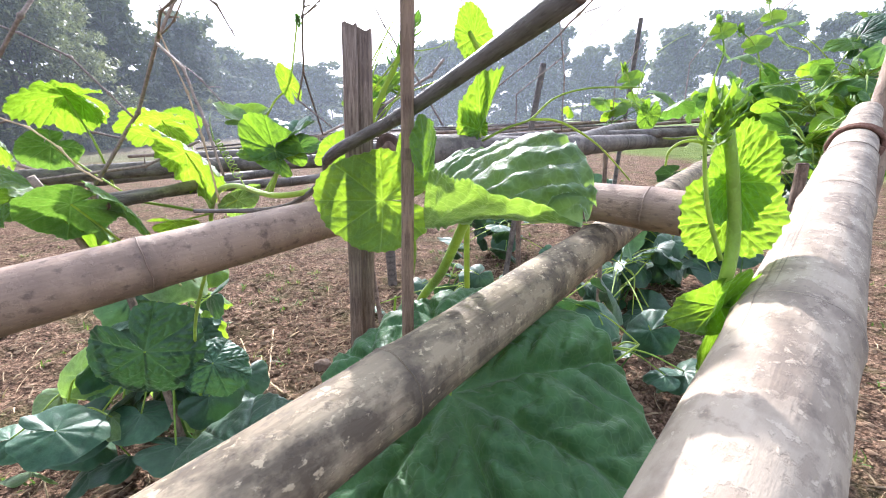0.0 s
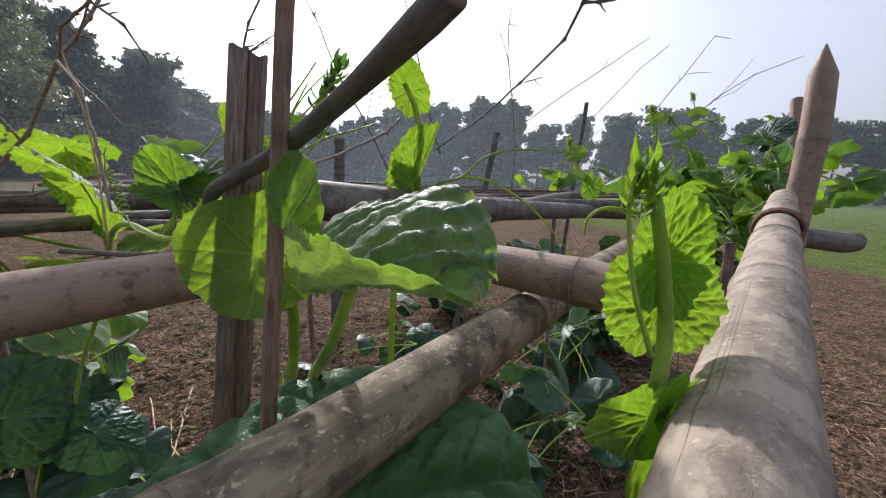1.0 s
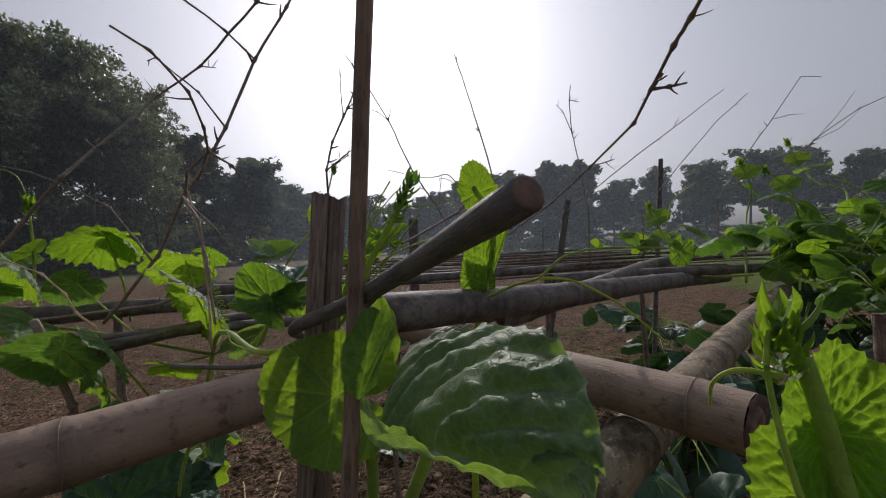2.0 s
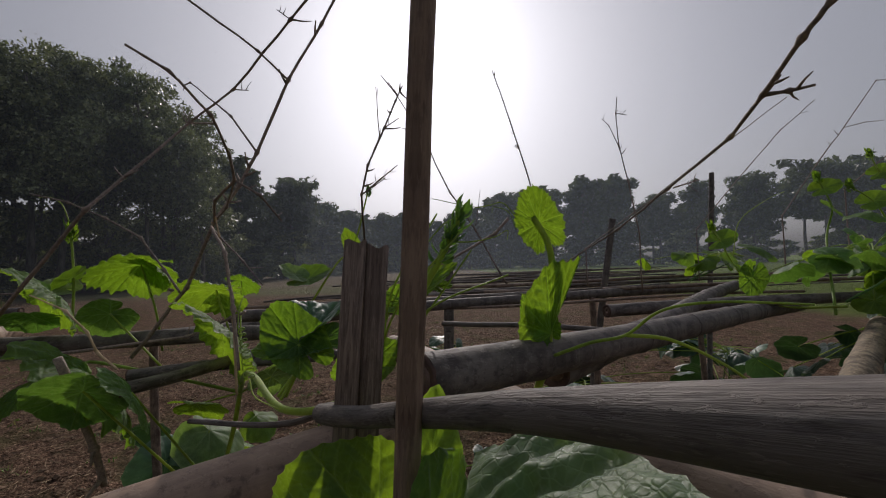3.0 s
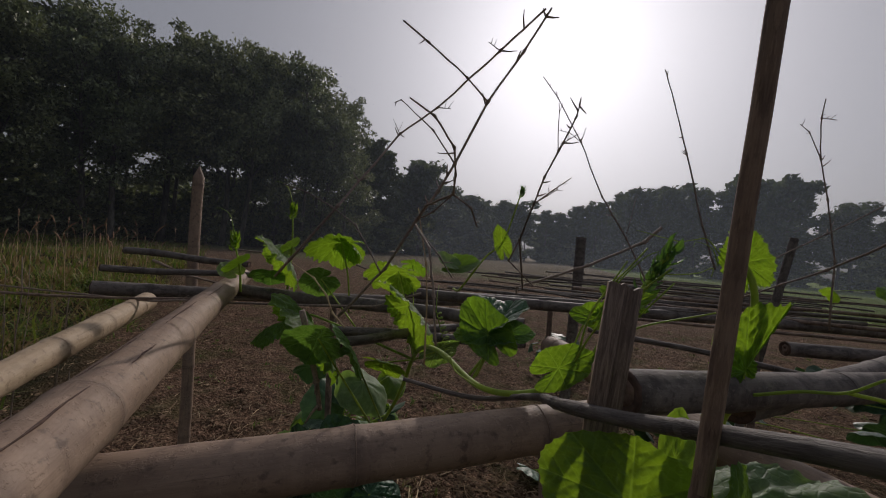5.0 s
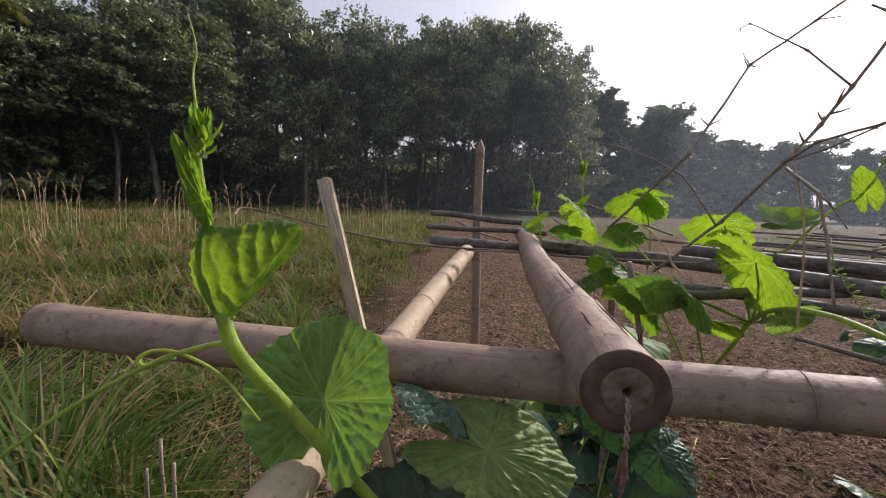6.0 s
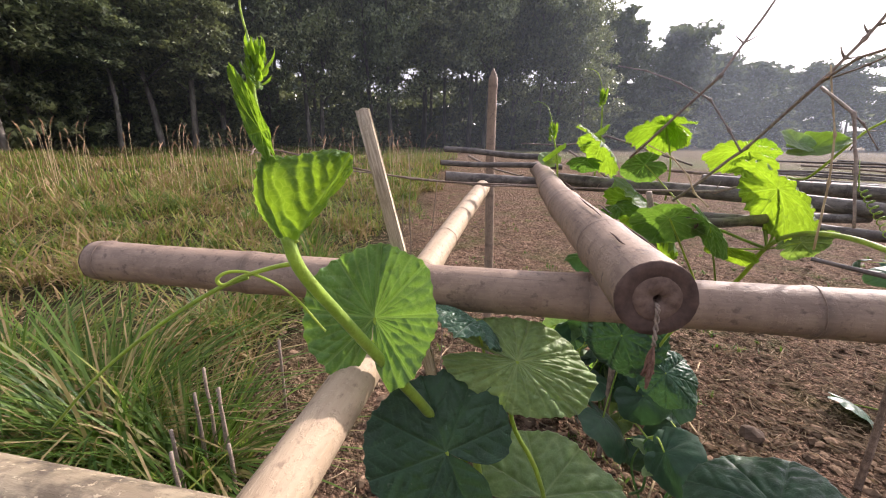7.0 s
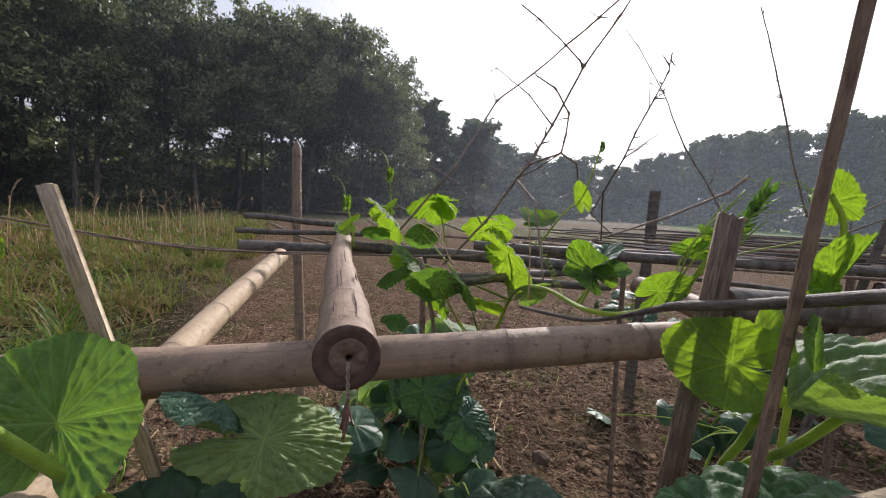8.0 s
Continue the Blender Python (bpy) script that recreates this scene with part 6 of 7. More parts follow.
leaf(fv, (-0.5234, 1.4258, 0.7600), (-0.4462, 1.4538, 0.7800), (0.1, -0.6, 1), 0.8, LEAF, 1, "", cup=0.2, quilt=0.05, seed=71)
leaf(fv, (-0.5559, 1.4066, 0.7732), (-0.6007, 1.3811, 0.7986), (0.1, -0.6, 1), 0.8, LEAF_PALE, 1, "", cup=0.2, quilt=0.05, seed=72)

# ---- vine at the corner by the leaning lath ----
jv = thing("pumpkin_vine", (-0.34, 0.22, SOIL), "young pumpkin vine with tall tip and round leaf over the rail", "vine")
stem(jv, [(-0.33, 0.24, SOIL - 0.02), (-0.4570, 0.2066, 0.2891), (-0.4298, 0.1108, 0.4618), (-0.4271, 0.0553, 0.5478), (-0.4292, 0.0110, 0.6147), (-0.42, -0.021, 0.665), (-0.424, -0.030, 0.695)], 0.0060, 0.0050)
stem(jv, [(-0.424, -0.030, 0.695), (-0.4347, -0.0331, 0.7246), (-0.4360, -0.0370, 0.7594), (-0.4385, -0.0414, 0.8013), (-0.42, -0.039, 0.818)], 0.0034, 0.0028)
bud(jv, (-0.4195, -0.039, 0.812), (0.1, 0, 1), 0.024, 6)
draped_leaf(jv, [(-0.4206, -0.0225, 0.6916), (-0.4164, -0.0108, 0.7152), (-0.4134, 0.0056, 0.7370), (-0.4112, 0.0193, 0.7558)],
            [(-0.4291, -0.0348, 0.6929), (-0.4425, -0.0440, 0.7161), (-0.4393, -0.0403, 0.7503), (-0.4301, -0.0169, 0.7537), (-0.4193, 0.0066, 0.7592), (-0.4120, 0.0185, 0.7570)],
            [(-0.4195, -0.0204, 0.6966), (-0.4215, -0.0090, 0.7090), (-0.4190, 0.0061, 0.7260), (-0.4150, 0.0200, 0.7447), (-0.4110, 0.0205, 0.7555)],
            LEAF, "bright folded young leaf", quilt=(0.045, 0.03), many=5.5, teeth=22, tooth=1.3, puff=(0.06, 0.0), seed=75)
stem(jv, [(-0.424, -0.030, 0.690), (-0.4215, -0.0245, 0.6905), (-0.4206, -0.0225, 0.6916)], 0.0018, 0.0014, "leaf_stalk")
leaf(jv, (-0.4309, -0.0392, 0.7715), (-0.4387, -0.0517, 0.8136), (0.830, -0.531, 0.171), 0.22, LEAF, 2, "narrow young leaf still unfurling", cup=0.05, fold=-0.08, quilt=0.04, seed=76, droop=0.0, narrow=0.3)
leaf(jv, (-0.4500, 0.0500, 0.5960), (-0.4750, 0.0720, 0.6700), (0.769, -0.440, 0.463), 0.86, LEAF_MID, 3, "round leaf, half in the shade", cup=0.0, fold=-0.30, wave=0.05, quilt=0.03, pleat=0.035, seed=78, round_=0.75, tooth=0.9, droop=0.0, stalk=[(-0.4360, 0.0345, 0.5763), (-0.4425, 0.0471, 0.5769)])
tendril(jv, [(-0.4211, -0.0206, 0.6733), (-0.4297, -0.0386, 0.6701), (-0.4405, -0.0621, 0.6624), (-0.4440, -0.0752, 0.6567), (-0.4464, -0.0786, 0.6617), (-0.4449, -0.0698, 0.6664), (-0.4368, -0.0543, 0.6644), (-0.4231, -0.0314, 0.6492), (-0.4121, -0.0083, 0.6141)], 0.0020)
tendril(jv, [(-0.4385, -0.0582, 0.6625), (-0.4489, -0.0818, 0.6517), (-0.4595, -0.1210, 0.6271), (-0.4701, -0.1630, 0.5928), (-0.4766, -0.1981, 0.5538)], 0.0022)
tendril(jv, [(-0.4195, -0.039, 0.812), (-0.4459, -0.0418, 0.8513), (-0.4476, -0.0394, 0.8722), (-0.4552, -0.0433, 0.8958)], 0.0009)
tendril(jv, coil((-0.4349, 0.0725, 0.5444), (-0.4308, 0.0892, 0.5352), 2.6, 0.009), 0.0013, False)
tendril(jv, [(-0.4326, 0.0563, 0.5504), (-0.4328, 0.0654, 0.5443), (-0.4349, 0.0725, 0.5444)], 0.0013)

wv = thing("pumpkin_vine", (-0.33, 0.30, SOIL), "pumpkin plant with a big quilted leaf under the sawn pole", "vine")
leaf(wv, (-0.4095, 0.2112, 0.5176), (-0.3413, 0.3009, 0.4900), (0.38, -0.52, 0.75), 0.54, LEAF_LIGHTENED, 3, "big quilted green leaf", cup=-0.12, wave=0.06, quilt=0.035, pleat=0.045, seed=80, round_=0.5, droop=0.15)
stem(wv, [(-0.33, 0.30, SOIL - 0.02), (-0.35, 0.24, 0.25), (-0.4050, 0.2050, 0.4421), (-0.4095, 0.2112, 0.5176)], 0.0034, 0.0024, "leaf_stalk")
leaf(wv, (-0.4456, 0.1750, 0.5640), (-0.4975, 0.1530, 0.5820), (-0.35, 0.45, 0.85), 0.7, LEAF_BLUE, 3, "bluish leaf with drooping sides", cup=-0.2, fold=0.3, wave=0.1, quilt=0.06, seed=81, stalk=(-0.4257, 0.1876, 0.4847))
# this leaf's shade is put into its darkened colour
leaf(wv, (-0.4008, 0.1078, 0.4440), (-0.4562, 0.0410, 0.4801), (0.5, -0.6, 0.6), 1.0, LEAF_SHADE_TONE, 3, "broad dark leaf in the shade", cup=-0.1, wave=0.05, quilt=0.022, seed=82, stalk=(-0.34, 0.2, 0.2))
leaf(wv, (-0.4150, 0.1533, 0.4263), (-0.4155, 0.1822, 0.4455), (0.5, -0.8, 0.2), 0.5, LEAF, 2, "", cup=0.2, quilt=0.05, seed=83)
leaf(wv, (-0.4001, 0.2734, 0.2844), (-0.3446, 0.3853, 0.2954), (0.3, -0.4, 0.9), 0.85, LEAF_PALE, 2, "", cup=-0.1, quilt=0.06, seed=84, stalk=(-0.2, 0.35, 0.1))


def leafy_plant(centre, spread, count, size, seed, label, mats=(LEAF_SHADE_TONE, LEAF_SHADE_TONE, LEAF), root=None, tilt=0.8, detail=1, stems=3):
    """A bushy young plant: a few stems from the soil, leaves on stalks in all directions."""
    rnd = random.Random(seed)
    c = np.array(centre, float)
    foot = np.array(root if root is not None else (centre[0], centre[1], -0.07), float)
    ob = thing("pumpkin_plant", tuple(foot), label, "plant")
    tops = []
    for k in range(stems):
        t = c + np.array([rnd.gauss(0, spread[0] * 0.4), rnd.gauss(0, spread[1] * 0.4), rnd.uniform(0, spread[2] * 0.5)])
        stem(ob, [foot + np.array([rnd.gauss(0, 0.015), rnd.gauss(0, 0.015), 0]), (foot + t) / 2 + np.array([rnd.gauss(0, 0.02), rnd.gauss(0, 0.02), 0]), t], 0.0032, 0.0024, mat=LEAF_MID, per=5)
        tops.append(t)
    for k in range(count):
        p = c + np.array([rnd.gauss(0, spread[0]), rnd.gauss(0, spread[1]), rnd.gauss(0, spread[2])])
        p[2] = max(p[2], 0.03)
        a = rnd.uniform(0, 6.28)
        d = np.array([math.cos(a), math.sin(a), -rnd.uniform(0.0, 0.7)])
        mat = mats[rnd.randrange(len(mats))]
        up = np.array([rnd.gauss(0, tilt), rnd.gauss(0.4 if mat is LEAF else -0.1, tilt), 1.0])
        s = rnd.uniform(*size)
        leaf(ob, p, p + d * s / np.linalg.norm(d), up, rnd.uniform(0.75, 1.0), mat, detail, "", stalk=[tops[k % stems], (tops[k % stems] + p) / 2 + np.array([0, 0, 0.02])],
             cup=rnd.uniform(-0.35, 0.0), wave=rnd.uniform(0.05, 0.12), fold=rnd.uniform(0.0, 0.4), droop=rnd.uniform(0.1, 0.5), quilt=0.06, seed=seed * 31 + k, round_=rnd.uniform(-0.2, 0.2))
    return ob


NEAR_LOW = Matrix.Translation(EYE) @ Matrix.Scale(1.65, 4) @ Matrix.Translation(-EYE)
# low plants: most leaves take the colour with shade painted in
pl = leafy_plant((-0.64, 0.93, 0.22), (0.13, 0.09, 0.10), 24, (0.06, 0.10), 301, "low dark-leaved pumpkin plant on the soil under the pole", (LEAF_SHADE_TONE, LEAF_BLUE, LEAF_SHADE_TONE, LEAF_PALE))
leaf(pl, (-0.5011, 0.7103, 0.3661), (-0.4549, 0.7155, 0.2666), (0.4, -1, 0.4), 0.95, LEAF_SHADE_TONE, 3, "", cup=-0.15, fold=0.35, wave=0.08, droop=0.3, quilt=0.06, seed=311, stalk=(-0.62, 0.95, 0.1))
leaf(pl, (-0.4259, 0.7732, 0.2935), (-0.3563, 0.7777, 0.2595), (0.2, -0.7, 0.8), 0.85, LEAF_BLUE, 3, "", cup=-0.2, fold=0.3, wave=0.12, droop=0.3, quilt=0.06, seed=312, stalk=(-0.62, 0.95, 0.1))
leaf(pl, (-0.5922, 0.9375, 0.2297), (-0.5833, 0.8873, 0.1400), (0.1, -1, 0.5), 0.95, LEAF_SHADE_TONE, 2, "", cup=-0.1, quilt=0.05, seed=313, stalk=(-0.62, 0.95, 0.1))
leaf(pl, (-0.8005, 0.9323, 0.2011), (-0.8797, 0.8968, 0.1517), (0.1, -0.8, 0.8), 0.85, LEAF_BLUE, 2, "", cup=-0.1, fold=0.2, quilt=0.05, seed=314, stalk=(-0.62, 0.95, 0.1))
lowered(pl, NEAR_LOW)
lowered(leafy_plant((-0.85, 0.85, 0.12), (0.08, 0.08, 0.06), 10, (0.06, 0.09), 302, "low dark-leaved pumpkin plant on the soil", (LEAF_SHADE_TONE, LEAF_BLUE, LEAF_PALE)), NEAR_LOW)
lowered(leafy_plant((-0.42, 0.78, 0.08), (0.08, 0.06, 0.05), 9, (0.05, 0.09), 303, "small pumpkin plant with pale and green leaves", (LEAF_SHADE_TONE, LEAF_BLUE, LEAF_PALE)), NEAR_LOW)
lowered(leafy_plant((0.40, 2.15, 0.16), (0.20, 0.14, 0.07), 22, (0.07, 0.12), 304, "low spreading pumpkin plant in the bed", (LEAF_SHADE_TONE, LEAF_SHADE_TONE, LEAF_BLUE)))
lowered(leafy_plant((0.74, 1.46, 0.14), (0.14, 0.12, 0.08), 24, (0.06, 0.11), 305, "dark leafy pumpkin plant in the shade of the trellis", (LEAF_SHADE_TONE, LEAF_SHADE_TONE, LEAF_BLUE)))
lowered(leafy_plant((1.10, 1.75, 0.18), (0.20, 0.14, 0.09), 26, (0.07, 0.12), 306, "dark leafy pumpkin plant in the shade of the trellis", (LEAF_SHADE_TONE, LEAF_SHADE_TONE, LEAF_BLUE)))
lowered(leafy_plant((0.52, 1.02, 0.12), (0.12, 0.09, 0.06), 11, (0.06, 0.10), 307, "dark leafy pumpkin plant on the soil", (LEAF_SHADE_TONE, LEAF_SHADE_TONE, LEAF_BLUE)))
lowered(leafy_plant((0.10, 1.58, 0.10), (0.10, 0.08, 0.05), 12, (0.05, 0.09), 308, "small pumpkin plant on the soil", (LEAF_SHADE_TONE, LEAF_SHADE_TONE, LEAF_BLUE)))
lowered(leafy_plant((-0.30, 3.1, 0.14), (0.12, 0.10, 0.07), 12, (0.06, 0.1), 309, "small pumpkin plant at a post's foot", (LEAF_SHADE_TONE, LEAF_SHADE_TONE, LEAF_BLUE), stems=2))
lowered(leafy_plant((1.35, 2.75, 0.2), (0.3, 0.2, 0.1), 22, (0.08, 0.13), 310, "low spreading pumpkin plant in the bed", (LEAF_SHADE_TONE, LEAF_SHADE_TONE, LEAF_BLUE)))
lowered(leafy_plant((-0.86, 1.28, 0.16), (0.10, 0.08, 0.1), 12, (0.06, 0.10), 315, "young pumpkin plant under the rods", (LEAF_SHADE_TONE, LEAF, LEAF)))
RV = "dense pumpkin vine over the end of the trellis"
leafy_plant((1.1969, 1.5480, 0.7734), (0.09, 0.08, 0.05), 24, (0.035, 0.072), 321, RV, (LEAF, LEAF_MID, LEAF_MID), stems=1, root=(1.0, 1.35, 0.66))
leafy_plant((1.3674, 1.5516, 0.6884), (0.12, 0.10, 0.07), 36, (0.035, 0.072), 322, RV, (LEAF, LEAF_MID, LEAF_MID), stems=1, root=(1.2, 1.3, 0.64))
leafy_plant((1.5886, 1.6449, 0.8010), (0.12, 0.12, 0.08), 36, (0.035, 0.072), 323, RV, (LEAF, LEAF_MID, LEAF_MID), stems=1, root=(1.35, 1.3, 0.66))
# shade under the trellis end comes from the darkened leaf colour
leafy_plant((1.3457, 1.5605, 0.5168), (0.14, 0.10, 0.10), 36, (0.05, 0.09), 324, "dark mass of pumpkin leaves under the trellis end", (LEAF_SHADE_TONE,), stems=1, root=(1.1, 1.25, SOIL - 0.02))
leafy_plant((1.0289, 1.0783, 0.6305), (0.07, 0.07, 0.05), 24, (0.035, 0.072), 325, RV, (LEAF, LEAF_MID, LEAF_MID), stems=1, root=(0.95, 1.0, 0.58))
leafy_plant((1.3256, 1.2696, 0.7808), (0.08, 0.08, 0.05), 18, (0.035, 0.072), 326, RV, (LEAF, LEAF_MID, LEAF_MID), stems=1, root=(1.2, 1.15, 0.66))
leafy_plant((1.2530, 2.4749, 0.7796), (0.14, 0.14, 0.02), 12, (0.06, 0.1), 327, "pumpkin leaves spread over the far sticks", (LEAF,), root=(1.1, 2.5, 0.66))
sv = thing("pumpkin_vine", (1.15, 1.4, 0.62), "leggy pumpkin shoots with small leaves and budding tips", "vine")
rl = (1.2990, 1.2848, 0.9071)
leaf(sv, rl, (1.3338, 1.2485, 0.9606), (-0.2, -0.6, 1), 0.9, LEAF_SHADE_TONE, 2, "", cup=-0.1, quilt=0.05, seed=330, stalk=[(1.2, 1.3, 0.7)])
leaf(sv, (1.2779, 1.2853, 0.8938), (1.2243, 1.3120, 0.8882), (-0.2, -0.6, 1), 0.8, LEAF, 2, "", cup=-0.1, quilt=0.05, seed=331)
for pts, sd in (([(1.22, 1.5, 0.6), (1.6760, 1.8391, 0.9104), (1.5889, 1.8858, 0.9852), (1.5536, 1.9307, 1.0871), (1.5449, 1.9568, 1.1654)], 1), ([(0.98, 1.42, 0.62), (1.1770, 1.6954, 0.8296), (1.2109, 1.7100, 0.9320), (1.2009, 1.7262, 1.0069), (1.1924, 1.7344, 1.0441)], 2),
                ([(0.9582, 1.3553, 0.6483), (0.8979, 1.4563, 0.6365), (0.8620, 1.5255, 0.6577), (0.8123, 1.5603, 0.7629), (0.7987, 1.5966, 0.8366), (0.7957, 1.6345, 0.8797)], 3), ([(1.08, 1.35, 0.6), (1.2964, 1.5997, 0.7320), (1.2888, 1.6130, 0.8648), (1.2656, 1.6290, 0.9437), (1.2188, 1.6466, 0.9959)], 4)):
    stem(sv, pts, 0.0036, 0.0022)
    e = np.array(pts[-1])
    bud(sv, e, (-0.3, 0, 1), 0.035, sd)
    for k, f in enumerate((-2, -3)):
        b = np.array(pts[f])
        leaf(sv, b, b + np.array([(-1) ** k * 0.045, -0.02, 0.02]), (0, -0.7, 0.7), 0.85, LEAF, 1, "", cup=0.1, quilt=0.05, seed=340 + sd * 3 + k)
leaf(sv, (0.8420, 1.5223, 0.7200), (0.8199, 1.5056, 0.6578), (-0.3, -1, 0.2), 0.6, LEAF, 2, "", cup=0.2, quilt=0.05, seed=360)
tendril(sv, [(0.8127, 1.5594, 0.7811), (0.8333, 1.5537, 0.8903), (0.9204, 1.5700, 0.9544), (0.9904, 1.5882, 0.9833)], 0.0016)

# ---- dry twigs ----
TL = "dry bamboo branchlet with knotty joints sticking up from the trellis"
twig("dry_twig", [(-0.6179, 0.9023, 0.6301), (-0.4814, 0.8816, 0.7610), (-0.3733, 0.8163, 0.8707), (-0.3385, 0.8302, 0.9309), (-0.3102, 0.8382, 0.9875), (-0.2507, 0.8364, 1.1062), (-0.1866, 0.8303, 1.1916), (-0.1409, 0.8248, 1.2603)], 0.0036, 0.0019, TL, spikes=10, seed=1, shoots=(
    ([(-0.2507, 0.8364, 1.1062), (-0.2850, 0.8044, 1.1430), (-0.2776, 0.6344, 1.1198), (-0.2960, 0.5900, 1.1300)], 0.0018, 0.0012),
    ([(-0.3102, 0.8382, 0.9875), (-0.3829, 0.8724, 1.0699), (-0.4868, 0.8985, 1.1546), (-0.5050, 0.9000, 1.1500)], 0.0019, 0.0012),
    ([(-0.3733, 0.8163, 0.8707), (-0.3200, 0.7500, 0.8920), (-0.2373, 0.6798, 0.9016), (-0.2232, 0.6510, 0.9254), (-0.2054, 0.5997, 0.9508), (-0.2181, 0.5601, 0.9800), (-0.2433, 0.5391, 0.9966)], 0.0022, 0.0012),
    ([(-0.3733, 0.8163, 0.8707), (-0.3100, 0.7620, 0.8830), (-0.2373, 0.6798, 0.9016)], 0.0014, 0.0012),
    ([(-0.2373, 0.6798, 0.9016), (-0.2101, 0.6902, 0.8829), (-0.2261, 0.7671, 0.8592)], 0.0017, 0.0011),
    ([(-0.366, 0.80, 0.86), (-0.3080, 0.7538, 0.8156), (-0.2845, 0.7389, 0.7349), (-0.2640, 0.7210, 0.6540)], 0.0026, 0.0020),
    ([(-0.366, 0.80, 0.86), (-0.3018, 0.7862, 0.8027), (-0.2801, 0.8025, 0.7645)], 0.0014, 0.001)))
twig("dry_twig", [(-0.6165, 0.6968, 0.7346), (-0.4729, 0.6951, 0.8790), (-0.4676, 0.8748, 1.0664), (-0.3753, 0.8695, 1.1170), (-0.2175, 0.7868, 1.1752), (-0.1337, 0.7475, 1.2111)], 0.0026, 0.0017, TL, spikes=6, seed=2, shoots=(
    ([(-0.3753, 0.8695, 1.1170), (-0.3420, 0.8650, 1.1100)], 0.0012, 0.0008),
    ([(-0.4676, 0.8748, 1.0664), (-0.4820, 0.8760, 1.0900)], 0.0012, 0.0008),
    ([(-0.2175, 0.7868, 1.1752), (-0.2420, 0.7900, 1.1960)], 0.0012, 0.0008)))
twig("dry_twig", [(0.1968, 0.9617, 0.7762), (0.2719, 0.8683, 0.8324), (0.3175, 0.7956, 0.8789), (0.3484, 0.7034, 0.9178), (0.338, 0.632, 0.935), (0.3411, 0.5859, 0.9627), (0.3450, 0.5601, 0.9772), (0.3487, 0.5239, 0.9994)], 0.0014, 0.0021, TL, spikes=2, seed=3, shoots=(
    ([(0.338, 0.632, 0.935), (0.3540, 0.6224, 0.9333), (0.3715, 0.6173, 0.9347)], 0.0022, 0.0012), ([(0.3226, 0.7906, 0.8791), (0.3500, 0.7801, 0.8860)], 0.0011, 0.0008), ([(0.338, 0.632, 0.935), (0.3471, 0.6216, 0.9492)], 0.0028, 0.0016)))
twig("dry_twig", [(0.3069, 1.7997, 0.8270), (0.2557, 1.7920, 0.9802), (0.1871, 1.7788, 1.2425), (0.1344, 1.7695, 1.4284), (0.0956, 1.7633, 1.5531)], 0.0037, 0.0018, TL, spikes=5, seed=4)
twig("dry_twig", [(0.641, 1.845, 0.66), (0.6410, 1.8451, 0.8872), (0.6070, 1.8348, 1.0900), (0.5783, 1.8280, 1.2254), (0.5699, 1.8211, 1.3603), (0.5757, 1.8178, 1.4231)], 0.0033, 0.0018, TL, spikes=4, seed=5, shoots=(([(0.5783, 1.8280, 1.2254), (0.5420, 1.8235, 1.3160), (0.5156, 1.8222, 1.3435)], 0.0020, 0.0012), ([(0.5699, 1.8211, 1.3603), (0.6102, 1.8214, 1.3505)], 0.0020, 0.0012)))
twig("dry_twig", [(-0.3200, 1.5600, 0.7000), (-0.2706, 1.2562, 0.8643), (-0.1760, 0.9733, 0.9310), (-0.1545, 0.9530, 0.9846), (-0.1250, 0.9700, 1.0600), (-0.1037, 0.9839, 1.1199), (-0.1090, 1.0700, 1.1900)], 0.0034, 0.0015, TL, spikes=9, seed=6, shoots=(
    ([(-0.1760, 0.9733, 0.9310), (-0.1400, 0.9830, 0.9620), (-0.1059, 0.9909, 0.9905)], 0.0018, 0.001), ([(-0.1760, 0.9733, 0.9310), (-0.1500, 0.9800, 0.9500), (-0.1300, 0.9880, 0.9660)], 0.0014, 0.0009),
    ([(-0.1545, 0.9530, 0.9846), (-0.1330, 0.9640, 1.0420), (-0.1400, 0.9700, 1.1450)], 0.0013, 0.0008), ([(-0.1250, 0.9700, 1.0600), (-0.0950, 0.9700, 1.0780)], 0.0013, 0.0008), ([(-0.2706, 1.2562, 0.8643), (-0.3100, 1.3000, 0.8000), (-0.2500, 1.4200, 0.7200)], 0.0026, 0.0020)))
twig("dry_twig", [(0.1183, 1.7064, 0.7098), (0.0108, 1.6964, 0.9149), (-0.0816, 1.6892, 1.0629), (-0.1708, 1.6791, 1.2676), (-0.2687, 1.6705, 1.4421), (-0.3319, 1.6663, 1.5306)], 0.0037, 0.0017, TL, spikes=5, seed=7, shoots=(([(-0.1708, 1.6791, 1.2676), (-0.2147, 1.6773, 1.3050), (-0.2551, 1.6769, 1.3180)], 0.0018, 0.0010), ([(-0.1708, 1.6791, 1.2676), (-0.1575, 1.6763, 1.3201)], 0.0018, 0.0010), ([(0.0111, 1.6955, 0.9311), (0.0332, 1.7084, 1.0677)], 0.0020, 0.0010)))
twig("dry_twig", [(0.535, 2.298, 0.66), (0.5347, 2.2982, 0.8487), (0.7704, 2.2884, 1.0177), (1.0356, 2.2770, 1.2150), (1.2271, 2.2692, 1.3501), (1.4775, 2.2587, 1.5303)], 0.0037, 0.0018, TL, spikes=4, seed=8, shoots=(([(1.2271, 2.2692, 1.3501), (1.2603, 2.2658, 1.4132)], 0.002, 0.001),))
twig("dry_twig", [(1.106, 2.392, 0.66), (1.1064, 2.3915, 0.9290), (1.3563, 2.3750, 1.2281), (1.5124, 2.3650, 1.4074), (1.6675, 2.3575, 1.5411)], 0.0030, 0.0017, TL, spikes=4, seed=9)
